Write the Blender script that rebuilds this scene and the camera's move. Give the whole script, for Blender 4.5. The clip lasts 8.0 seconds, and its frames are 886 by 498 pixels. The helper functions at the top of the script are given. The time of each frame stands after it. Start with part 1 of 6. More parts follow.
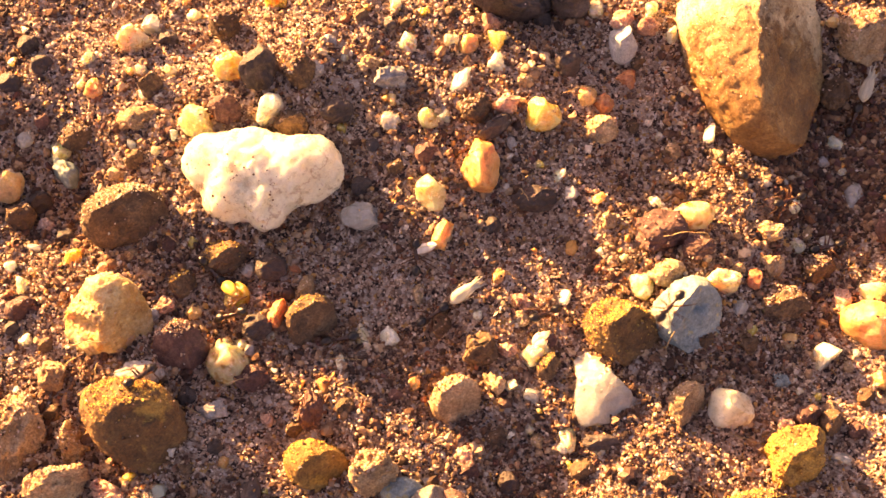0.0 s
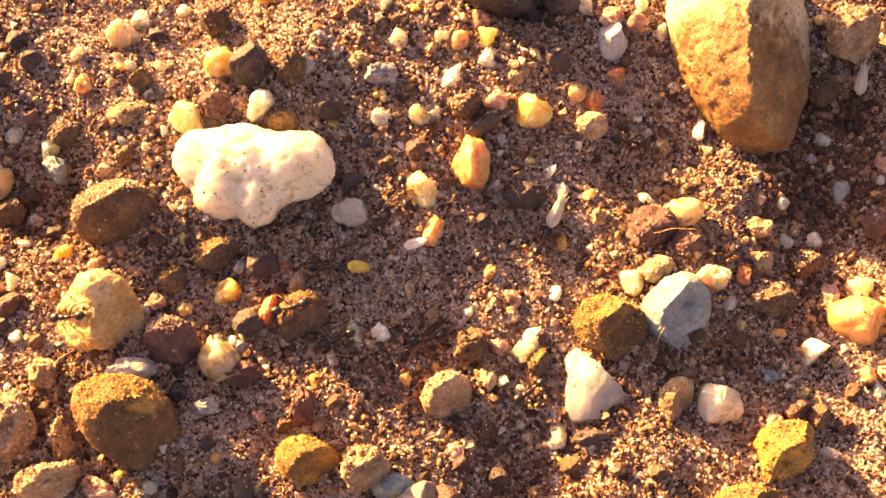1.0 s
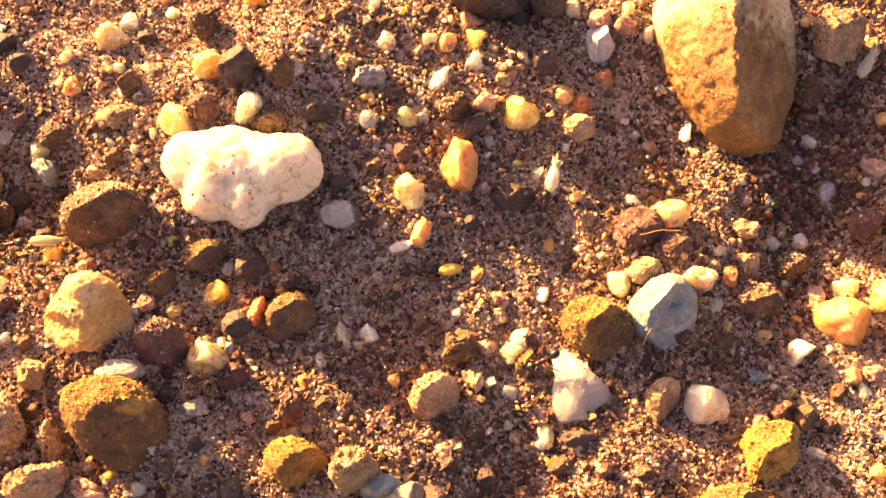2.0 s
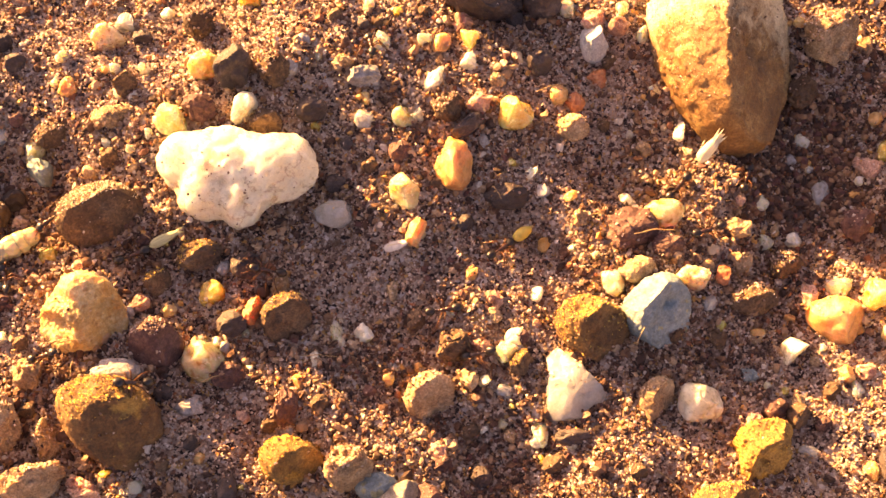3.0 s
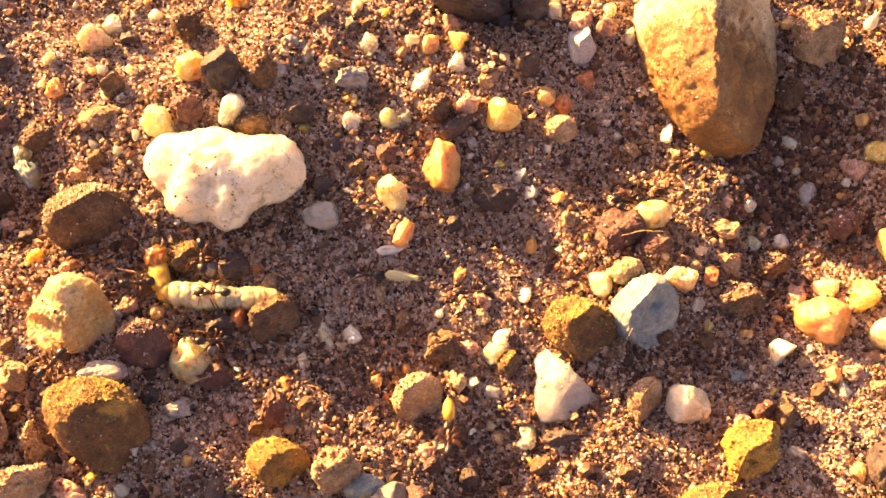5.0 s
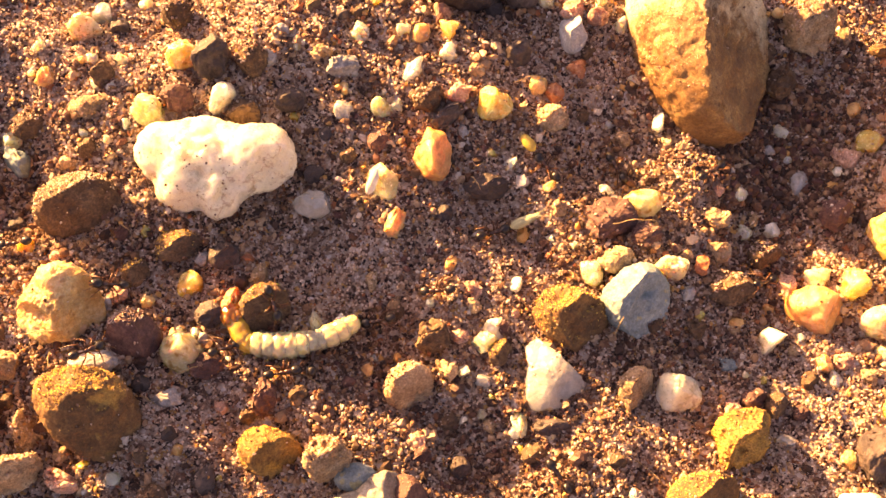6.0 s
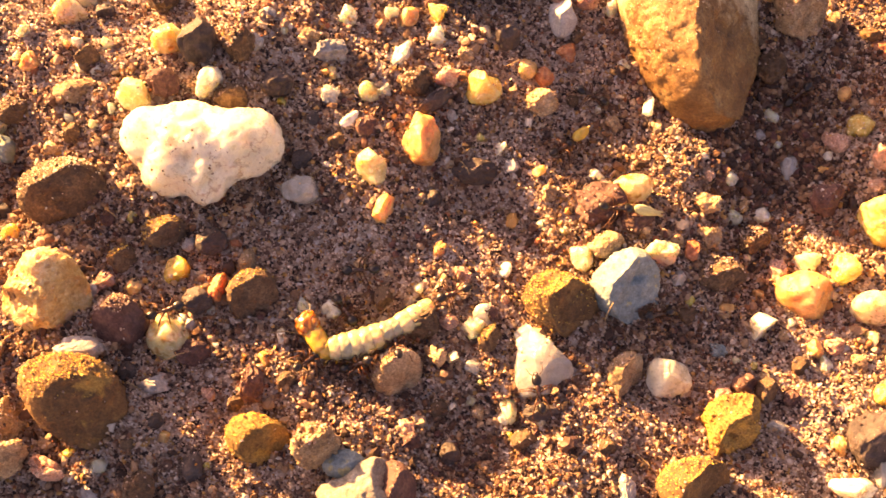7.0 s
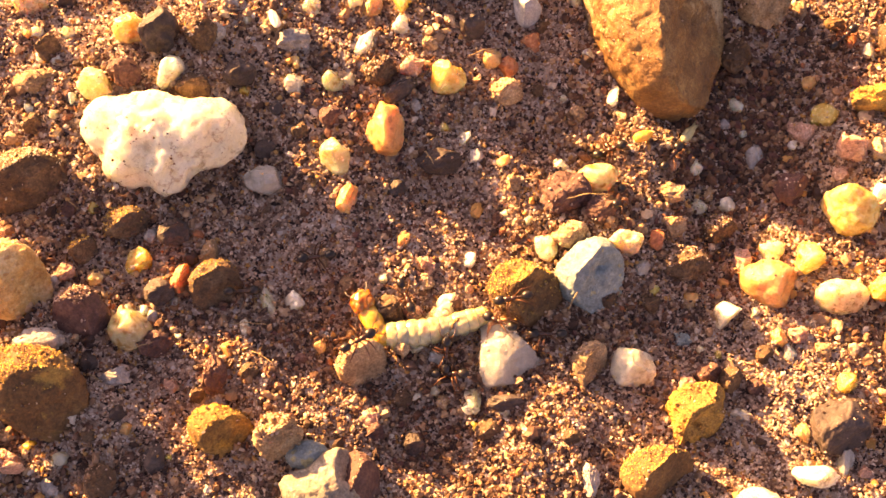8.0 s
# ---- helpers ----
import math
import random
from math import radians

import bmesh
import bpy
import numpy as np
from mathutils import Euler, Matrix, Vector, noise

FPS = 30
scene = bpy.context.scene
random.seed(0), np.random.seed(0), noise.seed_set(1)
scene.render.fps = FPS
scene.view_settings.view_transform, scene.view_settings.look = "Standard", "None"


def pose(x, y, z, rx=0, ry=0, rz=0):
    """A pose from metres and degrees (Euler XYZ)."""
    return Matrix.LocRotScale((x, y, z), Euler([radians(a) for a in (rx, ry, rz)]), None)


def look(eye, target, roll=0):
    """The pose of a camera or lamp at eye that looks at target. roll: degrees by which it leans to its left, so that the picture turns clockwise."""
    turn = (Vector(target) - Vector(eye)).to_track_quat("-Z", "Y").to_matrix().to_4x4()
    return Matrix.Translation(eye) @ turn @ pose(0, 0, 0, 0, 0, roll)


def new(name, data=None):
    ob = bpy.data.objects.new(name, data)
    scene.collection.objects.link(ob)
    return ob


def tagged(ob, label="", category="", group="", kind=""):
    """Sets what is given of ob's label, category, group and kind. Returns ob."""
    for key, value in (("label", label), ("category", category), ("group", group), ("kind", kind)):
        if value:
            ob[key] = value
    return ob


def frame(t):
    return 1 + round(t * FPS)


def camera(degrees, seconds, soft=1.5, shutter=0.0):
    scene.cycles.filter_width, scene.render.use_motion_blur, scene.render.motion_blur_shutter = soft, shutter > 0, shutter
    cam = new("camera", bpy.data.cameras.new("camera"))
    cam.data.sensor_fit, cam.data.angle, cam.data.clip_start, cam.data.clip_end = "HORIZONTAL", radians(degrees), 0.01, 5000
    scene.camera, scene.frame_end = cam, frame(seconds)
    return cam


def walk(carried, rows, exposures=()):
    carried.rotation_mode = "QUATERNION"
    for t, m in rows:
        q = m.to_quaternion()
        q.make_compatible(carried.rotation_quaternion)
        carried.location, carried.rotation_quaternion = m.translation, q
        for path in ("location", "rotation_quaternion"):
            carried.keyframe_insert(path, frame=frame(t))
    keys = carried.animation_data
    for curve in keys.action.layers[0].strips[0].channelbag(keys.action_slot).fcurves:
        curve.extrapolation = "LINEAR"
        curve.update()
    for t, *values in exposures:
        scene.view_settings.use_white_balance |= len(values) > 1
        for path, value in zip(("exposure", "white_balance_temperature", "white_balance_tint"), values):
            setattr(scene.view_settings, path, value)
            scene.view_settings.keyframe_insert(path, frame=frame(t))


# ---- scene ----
MM = 0.001

# ---- camera ----
cam = camera(40.0, 8.0, soft=1.5, shutter=0.4)
walk(cam, [
    (0.0, pose(0.00000, -0.05883, 0.16163, 20.000, -0.000, 0.000)),
    (0.5, pose(-0.00141, -0.05841, 0.16210, 19.701, -0.881, -0.184)),
    (1.0, pose(-0.00140, -0.05831, 0.16230, 19.589, -0.836, -0.306)),
    (1.5, pose(-0.00103, -0.05840, 0.16266, 19.596, -0.966, -0.411)),
    (3.0, pose(-0.00035, -0.05902, 0.16348, 19.731, -1.236, -0.572)),
    (3.5, pose(-0.00052, -0.05974, 0.16307, 19.666, -1.348, -0.795)),
    (4.0, pose(0.00011, -0.05959, 0.16345, 19.993, -1.665, -0.952)),
    (4.5, pose(0.00001, -0.05891, 0.16349, 19.944, -1.498, -0.725)),
    (6.0, pose(0.00059, -0.05940, 0.16319, 19.442, -1.849, -0.860)),
    (6.5, pose(-0.00006, -0.05928, 0.16212, 19.233, -1.714, -0.767)),
    (7.0, pose(0.00112, -0.05954, 0.16194, 18.940, -2.162, -1.062)),
    (7.5, pose(0.00287, -0.06020, 0.16085, 18.617, -2.655, -1.264)),
    (8.0, pose(0.00341, -0.06012, 0.16127, 18.743, -2.974, -1.556)),
], [(0.0, 2.5, 8950, 56), (8.0, 2.5, 8950, 56)])

# ---- light: a low warm sun and the sky ----
SUN = Vector((-0.715, 0.64, 0.285)).normalized()
world = bpy.data.worlds.new("sky")
scene.world = world
world.use_nodes = True
wn, wl = world.node_tree.nodes, world.node_tree.links
sky = wn.new("ShaderNodeTexSky")
sky.sky_type, sky.sun_disc = "NISHITA", False
sky.sun_elevation, sky.sun_rotation = math.asin(SUN.z), math.atan2(SUN.x, SUN.y) % (2 * math.pi)
sky.air_density, sky.dust_density, sky.ozone_density = 1.0, 3.0, 0.6
wl.new(sky.outputs[0], wn["Background"].inputs[0])
wn["Background"].inputs[1].default_value = 0.053
sun = new("sun", bpy.data.lights.new("sun", "SUN"))
sun.data.energy, sun.data.angle, sun.data.color = 5.0, radians(0.6), (1.0, 0.75, 0.275)
sun.matrix_world = look(SUN, (0, 0, 0))

# ---- materials ----


def material(name):
    m = bpy.data.materials.new(name)
    m.use_nodes = True
    n, l = m.node_tree.nodes, m.node_tree.links
    return m, n, l, n["Principled BSDF"]


def ramp(n, stops, mode="LINEAR"):
    r = n.new("ShaderNodeValToRGB")
    r.color_ramp.interpolation = mode
    while len(r.color_ramp.elements) < len(stops):
        r.color_ramp.elements.new(0.5)
    for e, (p, c) in zip(r.color_ramp.elements, stops):
        e.position, e.color = p, (*c, 1)
    return r


def noise_node(n, l, vec, scale, detail=5, rough=0.6, w=None):
    t = n.new("ShaderNodeTexNoise")
    t.noise_dimensions = "4D"
    t.inputs["Scale"].default_value, t.inputs["Detail"].default_value, t.inputs["Roughness"].default_value = scale, detail, rough
    l.new(vec, t.inputs["Vector"])
    if w:
        l.new(w, t.inputs["W"])
    return t


def rock(name, dark, mid, light, rough=0.85, bump=0.5, grain=900, sss=0.0, spots=None, crust=None, vein=None, clear=0.0, cover=0.5, reach=0.0035, lit_end=0.0, depth=(1.0, 0.7, 0.4)):
    """Mineral surface: large patches, fine grain, and where asked a crust, spots or veins."""
    m, n, l, p = material(name)
    co, info = n.new("ShaderNodeTexCoord"), n.new("ShaderNodeObjectInfo")
    mul = n.new("ShaderNodeMath")
    mul.operation = "MULTIPLY"
    mul.inputs[1].default_value = 37.0
    l.new(info.outputs["Random"], mul.inputs[0])
    vec, w = co.outputs["Object"], mul.outputs[0]
    patch = noise_node(n, l, vec, grain * 0.22, 6, 0.62, w)
    fine = noise_node(n, l, vec, grain * 1.6, 4, 0.7, w)
    mix = n.new("ShaderNodeMix")
    mix.inputs[0].default_value = 0.42
    l.new(patch.outputs[0], mix.inputs[2])
    l.new(fine.outputs[0], mix.inputs[3])
    r = ramp(n, [(0.36, dark), (0.5, mid), (0.63, light)])
    l.new(mix.outputs[0], r.inputs[0])
    colour = r.outputs[0]

    def overlay(tex, lo, hi, col, amount):
        nonlocal colour
        g = ramp(n, [(lo, (0, 0, 0)), (hi, (amount,) * 3)])
        l.new(tex, g.inputs[0])
        mx = n.new("ShaderNodeMix")
        mx.data_type = "RGBA"
        l.new(g.outputs[0], mx.inputs[0])
        l.new(colour, mx.inputs[6])
        mx.inputs[7].default_value = (*col, 1)
        colour = mx.outputs[2]

    if crust:
        cover_at = noise_node(n, l, vec, grain * 0.16, 7, 0.68, w).outputs[0]
        if lit_end:
            # paler sunlit end, put into the crust colour along y
            sep, add = n.new("ShaderNodeSeparateXYZ"), n.new("ShaderNodeMath")
            add.operation = "MULTIPLY_ADD"
            l.new(vec, sep.inputs[0])
            l.new(sep.outputs[1], add.inputs[0])
            add.inputs[1].default_value = lit_end
            l.new(cover_at, add.inputs[2])
            cover_at = add.outputs[0]
        overlay(cover_at, cover, cover + (0.2 if lit_end else 0.07), crust, 0.9)
    if spots:
        overlay(noise_node(n, l, vec, grain * 0.9, 2, 0.5, w).outputs[0], 0.6, 0.68, spots, 0.8)
    if vein:
        wv = noise_node(n, l, vec, grain * 0.3, 6, 0.62, w)
        sub = n.new("ShaderNodeMath")
        sub.operation = "SUBTRACT"
        sub.inputs[1].default_value = 0.5
        ab = n.new("ShaderNodeMath")
        ab.operation = "ABSOLUTE"
        l.new(wv.outputs[0], sub.inputs[0])
        l.new(sub.outputs[0], ab.inputs[0])
        inv = n.new("ShaderNodeMath")
        inv.operation = "SUBTRACT"
        inv.inputs[0].default_value = 1.0
        l.new(ab.outputs[0], inv.inputs[1])
        thin = n.new("ShaderNodeMath")
        thin.operation = "MULTIPLY"
        l.new(inv.outputs[0], thin.inputs[0])
        pm = noise_node(n, l, vec, grain * 0.35, 3, 0.6, w)
        pr = ramp(n, [(0.38, (0.94,) * 3), (0.58, (1.0,) * 3)])
        l.new(pm.outputs[0], pr.inputs[0])
        l.new(pr.outputs[0], thin.inputs[1])
        overlay(thin.outputs[0], 0.984, 0.998, vein, 0.6)
    # fine crystals and pores
    micro = noise_node(n, l, vec, 3600, 3, 0.6, w)
    speck = n.new("ShaderNodeMapRange")
    speck.inputs[1].default_value, speck.inputs[2].default_value = 0.3, 0.7
    speck.inputs[3].default_value, speck.inputs[4].default_value = 1 - 0.5 * rough, 1 + 0.36 * rough
    l.new(micro.outputs[0], speck.inputs[0])
    hsv = n.new("ShaderNodeHueSaturation")
    var = n.new("ShaderNodeMapRange")
    var.inputs[3].default_value, var.inputs[4].default_value = 0.8, 1.2
    l.new(info.outputs["Random"], var.inputs[0])
    both = n.new("ShaderNodeMath")
    both.operation = "MULTIPLY"
    l.new(var.outputs[0], both.inputs[0])
    l.new(speck.outputs[0], both.inputs[1])
    l.new(both.outputs[0], hsv.inputs["Value"])
    l.new(colour, hsv.inputs["Color"])
    l.new(hsv.outputs[0], p.inputs["Base Color"])
    rr = n.new("ShaderNodeMapRange")
    rr.inputs[3].default_value, rr.inputs[4].default_value = rough - 0.12, min(1.0, rough + 0.1)
    l.new(fine.outputs[0], rr.inputs[0])
    l.new(rr.outputs[0], p.inputs["Roughness"])
    b = n.new("ShaderNodeBump")
    b.inputs["Strength"].default_value, b.inputs["Distance"].default_value = bump, 0.0006
    l.new(mix.outputs[0], b.inputs["Height"])
    b2 = n.new("ShaderNodeBump")
    b2.inputs["Strength"].default_value, b2.inputs["Distance"].default_value = min(1.0, 0.25 + rough * 0.7), 0.00016
    l.new(micro.outputs[0], b2.inputs["Height"])
    l.new(b.outputs[0], b2.inputs["Normal"])
    l.new(b2.outputs[0], p.inputs["Normal"])
    if sss:
        p.inputs["Subsurface Weight"].default_value = sss
        p.inputs["Subsurface Radius"].default_value = depth
        p.inputs["Subsurface Scale"].default_value = reach
    p.inputs["Transmission Weight"].default_value = clear
    p.inputs["IOR"].default_value = 1.5
    return m


ROCKS = {
    "wq": rock("white_quartz", (0.76, 0.64, 0.4), (0.86, 0.81, 0.62), (0.9, 0.87, 0.74), 0.3, 0.7, 480, 0.9, clear=0.12, vein=(0.42, 0.24, 0.1), crust=(0.74, 0.47, 0.12), cover=0.62, reach=0.003, depth=(1.0, 0.92, 0.78)),
    "cq": rock("clear_quartz", (0.56, 0.53, 0.46), (0.72, 0.7, 0.62), (0.86, 0.84, 0.78), 0.2, 0.8, 600, 0.6, clear=0.5, reach=0.004, depth=(1.0, 0.95, 0.85)),
    "am": rock("amber_quartz", (0.72, 0.3, 0.05), (0.88, 0.56, 0.15), (0.92, 0.74, 0.36), 0.26, 0.5, 900, 0.85, spots=(0.4, 0.16, 0.03), clear=0.3, reach=0.005),
    "ye": rock("cream_quartz", (0.68, 0.48, 0.24), (0.87, 0.74, 0.5), (0.92, 0.85, 0.67), 0.3, 0.45, 800, 0.85, spots=(0.5, 0.28, 0.1), clear=0.25, reach=0.005),
    "yl": rock("yellow_quartz", (0.66, 0.5, 0.16), (0.88, 0.78, 0.44), (0.92, 0.87, 0.66), 0.26, 0.5, 600, 0.85, spots=(0.5, 0.28, 0.07), clear=0.3, reach=0.005),
    "tq": rock("golden_quartzite", (0.5, 0.24, 0.06), (0.72, 0.47, 0.18), (0.88, 0.73, 0.43), 0.45, 1.0, 900, 0.3, crust=(0.88, 0.78, 0.5), cover=0.58, lit_end=26.0, spots=(0.42, 0.2, 0.06), reach=0.003),
    "or": rock("orange_agate", (0.52, 0.22, 0.07), (0.74, 0.42, 0.17), (0.86, 0.6, 0.32), 0.36, 0.8, 700, 0.6, spots=(0.4, 0.18, 0.07), clear=0.1),
    "pk": rock("pink_granite", (0.28, 0.14, 0.1), (0.54, 0.31, 0.22), (0.72, 0.52, 0.42), 0.75, 1.0, 1300, 0.25, spots=(0.16, 0.08, 0.06)),
    "tn": rock("tan_sandstone", (0.22, 0.13, 0.07), (0.44, 0.29, 0.16), (0.64, 0.48, 0.3), 0.9, 1.0, 1500, 0.1),
    "br": rock("brown_ironstone", (0.07, 0.04, 0.024), (0.125, 0.073, 0.04), (0.24, 0.15, 0.08), 0.85, 0.9, 1000, spots=(0.2, 0.12, 0.07)),
    "oc": rock("ochre_ironstone", (0.1, 0.052, 0.022), (0.165, 0.085, 0.034), (0.28, 0.155, 0.055), 0.85, 1.0, 1000, crust=(0.4, 0.24, 0.06), spots=(0.1, 0.05, 0.025), cover=0.575),
    "oy": rock("yellow_ochre_stone", (0.16, 0.08, 0.028), (0.32, 0.18, 0.05), (0.46, 0.29, 0.085), 0.88, 1.0, 1100, crust=(0.52, 0.3, 0.06), spots=(0.2, 0.1, 0.035), cover=0.5),
    "bd": rock("sandy_boulder", (0.12, 0.052, 0.018), (0.25, 0.125, 0.042), (0.42, 0.26, 0.1), 0.62, 1.0, 1300, spots=(0.13, 0.06, 0.022), crust=(0.76, 0.64, 0.4), cover=0.47, lit_end=26.0),
    "mr": rock("maroon_rock", (0.07, 0.032, 0.028), (0.13, 0.06, 0.05), (0.24, 0.13, 0.1), 0.75, 0.8, 1100),
    "gq": rock("golden_quartz", (0.6, 0.38, 0.07), (0.84, 0.63, 0.2), (0.92, 0.82, 0.48), 0.22, 0.9, 700, 0.7, spots=(0.5, 0.28, 0.05), clear=0.35, reach=0.004),
    "pg": rock("pale_grey_stone", (0.15, 0.125, 0.095), (0.26, 0.225, 0.175), (0.42, 0.38, 0.31), 0.8, 0.9, 900, spots=(0.24, 0.19, 0.14)),
    "pb": rock("pale_blue_grey_stone", (0.36, 0.38, 0.38), (0.52, 0.54, 0.54), (0.68, 0.69, 0.68), 0.6, 0.6, 900),
    "gy": rock("grey_stone", (0.2, 0.18, 0.17), (0.34, 0.32, 0.3), (0.54, 0.51, 0.48), 0.6, 0.6, 900),
    "bg": rock("blue_grey_stone", (0.1, 0.15, 0.155), (0.19, 0.25, 0.255), (0.34, 0.41, 0.4), 0.6, 0.9, 700, spots=(0.4, 0.36, 0.17)),
    "dk": rock("dark_basalt", (0.03, 0.02, 0.018), (0.06, 0.042, 0.038), (0.13, 0.095, 0.08), 0.65, 0.7, 1000),
    "rd": rock("red_jasper", (0.26, 0.075, 0.03), (0.48, 0.17, 0.07), (0.66, 0.34, 0.18), 0.5, 0.6, 1000, 0.3),
}

SAND_STOPS = [(0.0, (0.07, 0.0372, 0.031)), (0.1, (0.2, 0.107, 0.0775)), (0.2, (0.38, 0.233, 0.164)), (0.34, (0.54, 0.372, 0.274)), (0.5, (0.66, 0.493, 0.373)),
              (0.66, (0.76, 0.596, 0.474)), (0.8, (0.84, 0.698, 0.574)), (0.9, (0.74, 0.428, 0.155)), (0.935, (0.46, 0.176, 0.0821)), (0.955, (0.88, 0.782, 0.711))]


def sand_grain_material(name, glow, stops, rough):
    m, n, l, p = material(name)
    geo, co = n.new("ShaderNodeNewGeometry"), n.new("ShaderNodeTexCoord")
    r = ramp(n, stops, "CONSTANT")
    l.new(geo.outputs["Random Per Island"], r.inputs[0])
    t = noise_node(n, l, co.outputs["Object"], 3500, 3, 0.7)
    hsv = n.new("ShaderNodeHueSaturation")
    mr = n.new("ShaderNodeMapRange")
    mr.inputs[3].default_value, mr.inputs[4].default_value = 0.6, 1.35
    l.new(t.outputs[0], mr.inputs[0])
    l.new(mr.outputs[0], hsv.inputs["Value"])
    l.new(r.outputs[0], hsv.inputs["Color"])
    l.new(hsv.outputs[0], p.inputs["Base Color"])
    p.inputs["Roughness"].default_value = rough
    b = n.new("ShaderNodeBump")
    b.inputs["Strength"].default_value, b.inputs["Distance"].default_value = 0.5, 0.0003
    l.new(t.outputs[0], b.inputs["Height"])
    l.new(b.outputs[0], p.inputs["Normal"])
    tr = n.new("ShaderNodeBsdfTranslucent")
    l.new(hsv.outputs[0], tr.inputs["Color"])
    mx = n.new("ShaderNodeMixShader")
    mx.inputs[0].default_value = glow
    l.new(p.outputs[0], mx.inputs[1])
    l.new(tr.outputs[0], mx.inputs[2])
    l.new(mx.outputs[0], n["Material Output"].inputs[0])
    return m


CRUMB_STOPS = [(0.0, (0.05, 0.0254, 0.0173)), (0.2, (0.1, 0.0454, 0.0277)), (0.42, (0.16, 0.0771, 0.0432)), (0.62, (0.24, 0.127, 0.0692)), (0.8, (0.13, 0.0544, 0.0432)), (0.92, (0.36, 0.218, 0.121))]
GRAIN = sand_grain_material("sand_grain", 0.38, SAND_STOPS, 0.32)
# ochre crust colour, brightened to stand for sun on brown stones
LIT_OCHRE_CRUMB = sand_grain_material("lit_ochre_crumb", 0.0, [(0.0, (0.34, 0.18, 0.05)), (0.2, (0.6, 0.38, 0.085)), (0.5, (0.74, 0.5, 0.12)), (0.85, (0.46, 0.28, 0.1))], 0.9)
# pale dust that puts sunlit brightness of boulder and slab into colour
LIT_DUST_GRAIN = sand_grain_material("lit_boulder_dust", 0.1, [(0.0, (0.4, 0.23, 0.09)), (0.1, (0.62, 0.46, 0.24)), (0.35, (0.76, 0.64, 0.41)), (0.65, (0.86, 0.79, 0.62))], 0.85)
GRAVEL = sand_grain_material("fine_gravel", 0.24, [(0.0, (0.07, 0.0363, 0.0282)), (0.16, (0.17, 0.0859, 0.0564)), (0.34, (0.31, 0.177, 0.103)), (0.5, (0.46, 0.286, 0.169)), (0.64, (0.6, 0.401, 0.244)), (0.76, (0.72, 0.535, 0.357)),
                                                  (0.85, (0.72, 0.401, 0.132)), (0.91, (0.44, 0.162, 0.0752)), (0.95, (0.82, 0.707, 0.583))], 0.4)
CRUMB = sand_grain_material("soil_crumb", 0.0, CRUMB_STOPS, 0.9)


def soil_material():
    m, n, l, p = material("damp_sand")
    co = n.new("ShaderNodeTexCoord")
    v = n.new("ShaderNodeTexVoronoi")
    v.inputs["Scale"].default_value = 1500
    l.new(co.outputs["Object"], v.inputs["Vector"])
    sep = n.new("ShaderNodeSeparateColor")
    l.new(v.outputs["Color"], sep.inputs[0])
    r = ramp(n, SAND_STOPS, "CONSTANT")
    l.new(sep.outputs[0], r.inputs[0])
    t = noise_node(n, l, co.outputs["Object"], 60, 6, 0.6)
    hsv = n.new("ShaderNodeHueSaturation")
    mr = n.new("ShaderNodeMapRange")
    mr.inputs[3].default_value, mr.inputs[4].default_value = 0.4, 1.0
    l.new(t.outputs[0], mr.inputs[0])
    l.new(mr.outputs[0], hsv.inputs["Value"])
    l.new(r.outputs[0], hsv.inputs["Color"])
    l.new(hsv.outputs[0], p.inputs["Base Color"])
    p.inputs["Roughness"].default_value = 0.85
    b = n.new("ShaderNodeBump")
    b.invert = True
    b.inputs["Strength"].default_value, b.inputs["Distance"].default_value = 1.0, 0.0004
    l.new(v.outputs["Distance"], b.inputs["Height"])
    l.new(b.outputs[0], p.inputs["Normal"])
    return m


SOIL = soil_material()

# Uneven ground, in millimetres: sums of low waves, the same everywhere they are asked for.
_wave = np.random.RandomState(5)
WAVES = [(2 * np.pi / L, a, p, h) for L, h in ((70, 0.55), (48, 0.45), (33, 0.4), (22, 0.28), (15, 0.2), (10, 0.14), (7, 0.1), (5, 0.07))
         for a, p in zip(_wave.uniform(0, 2 * np.pi, 3), _wave.uniform(0, 2 * np.pi, 3))]

# hollows (minus) and swells (plus) of the sand, shaped to light or shade patches: x, y, reach, height
# swell at (-71, 18): added out of view to shade the left edge
SWELLS = [(-4.1, -12.6, 10, -3.2), (35.0, 12.3, 7, -2.9), (61.3, 14.1, 9, -3.5), (56, -6, 8, -4.6), (38, -21.4, 5, -1.6), (-26, -32.5, 5, -0.8), (15, -33, 7, -4.0),
          (-57, 7, 7, -3.8), (-39, 21, 12, 4.4), (12, 6, 9, 0.9), (-7, 27, 9, 2.2), (10, -10, 6, 1.8), (-60, -28, 8, 1.5), (27, -33, 5, 1.6), (67, -14, 6, -2.0), (50, -36, 6, -2.0), (-2, 14, 6, 1.6), (30, 2, 7, 1.2), (-48, 25, 7, 1.2), (-71, 18, 6, 5.0), (70, 24, 8, -2.2), (53, 3, 5, -2.6), (-22, 29, 8, 2.0)]


def terrain(x, y):
    """Height of the sand at a place, in millimetres."""
    x, y = np.asarray(x, float), np.asarray(y, float)
    z = 0 * x
    for k, a, p, h in WAVES:
        z = z + h * np.sin(k * (np.cos(a) * x + np.sin(a) * y) + p)
    for cx, cy, r, h in SWELLS:
        z = z + h * np.exp(-((x - cx) ** 2 + (y - cy) ** 2) / (2 * r * r))
    return z * np.exp(-(np.maximum(np.hypot(x, y) - 120, 0) / 300) ** 2)


# ---- ground: one sheet to the horizon ----


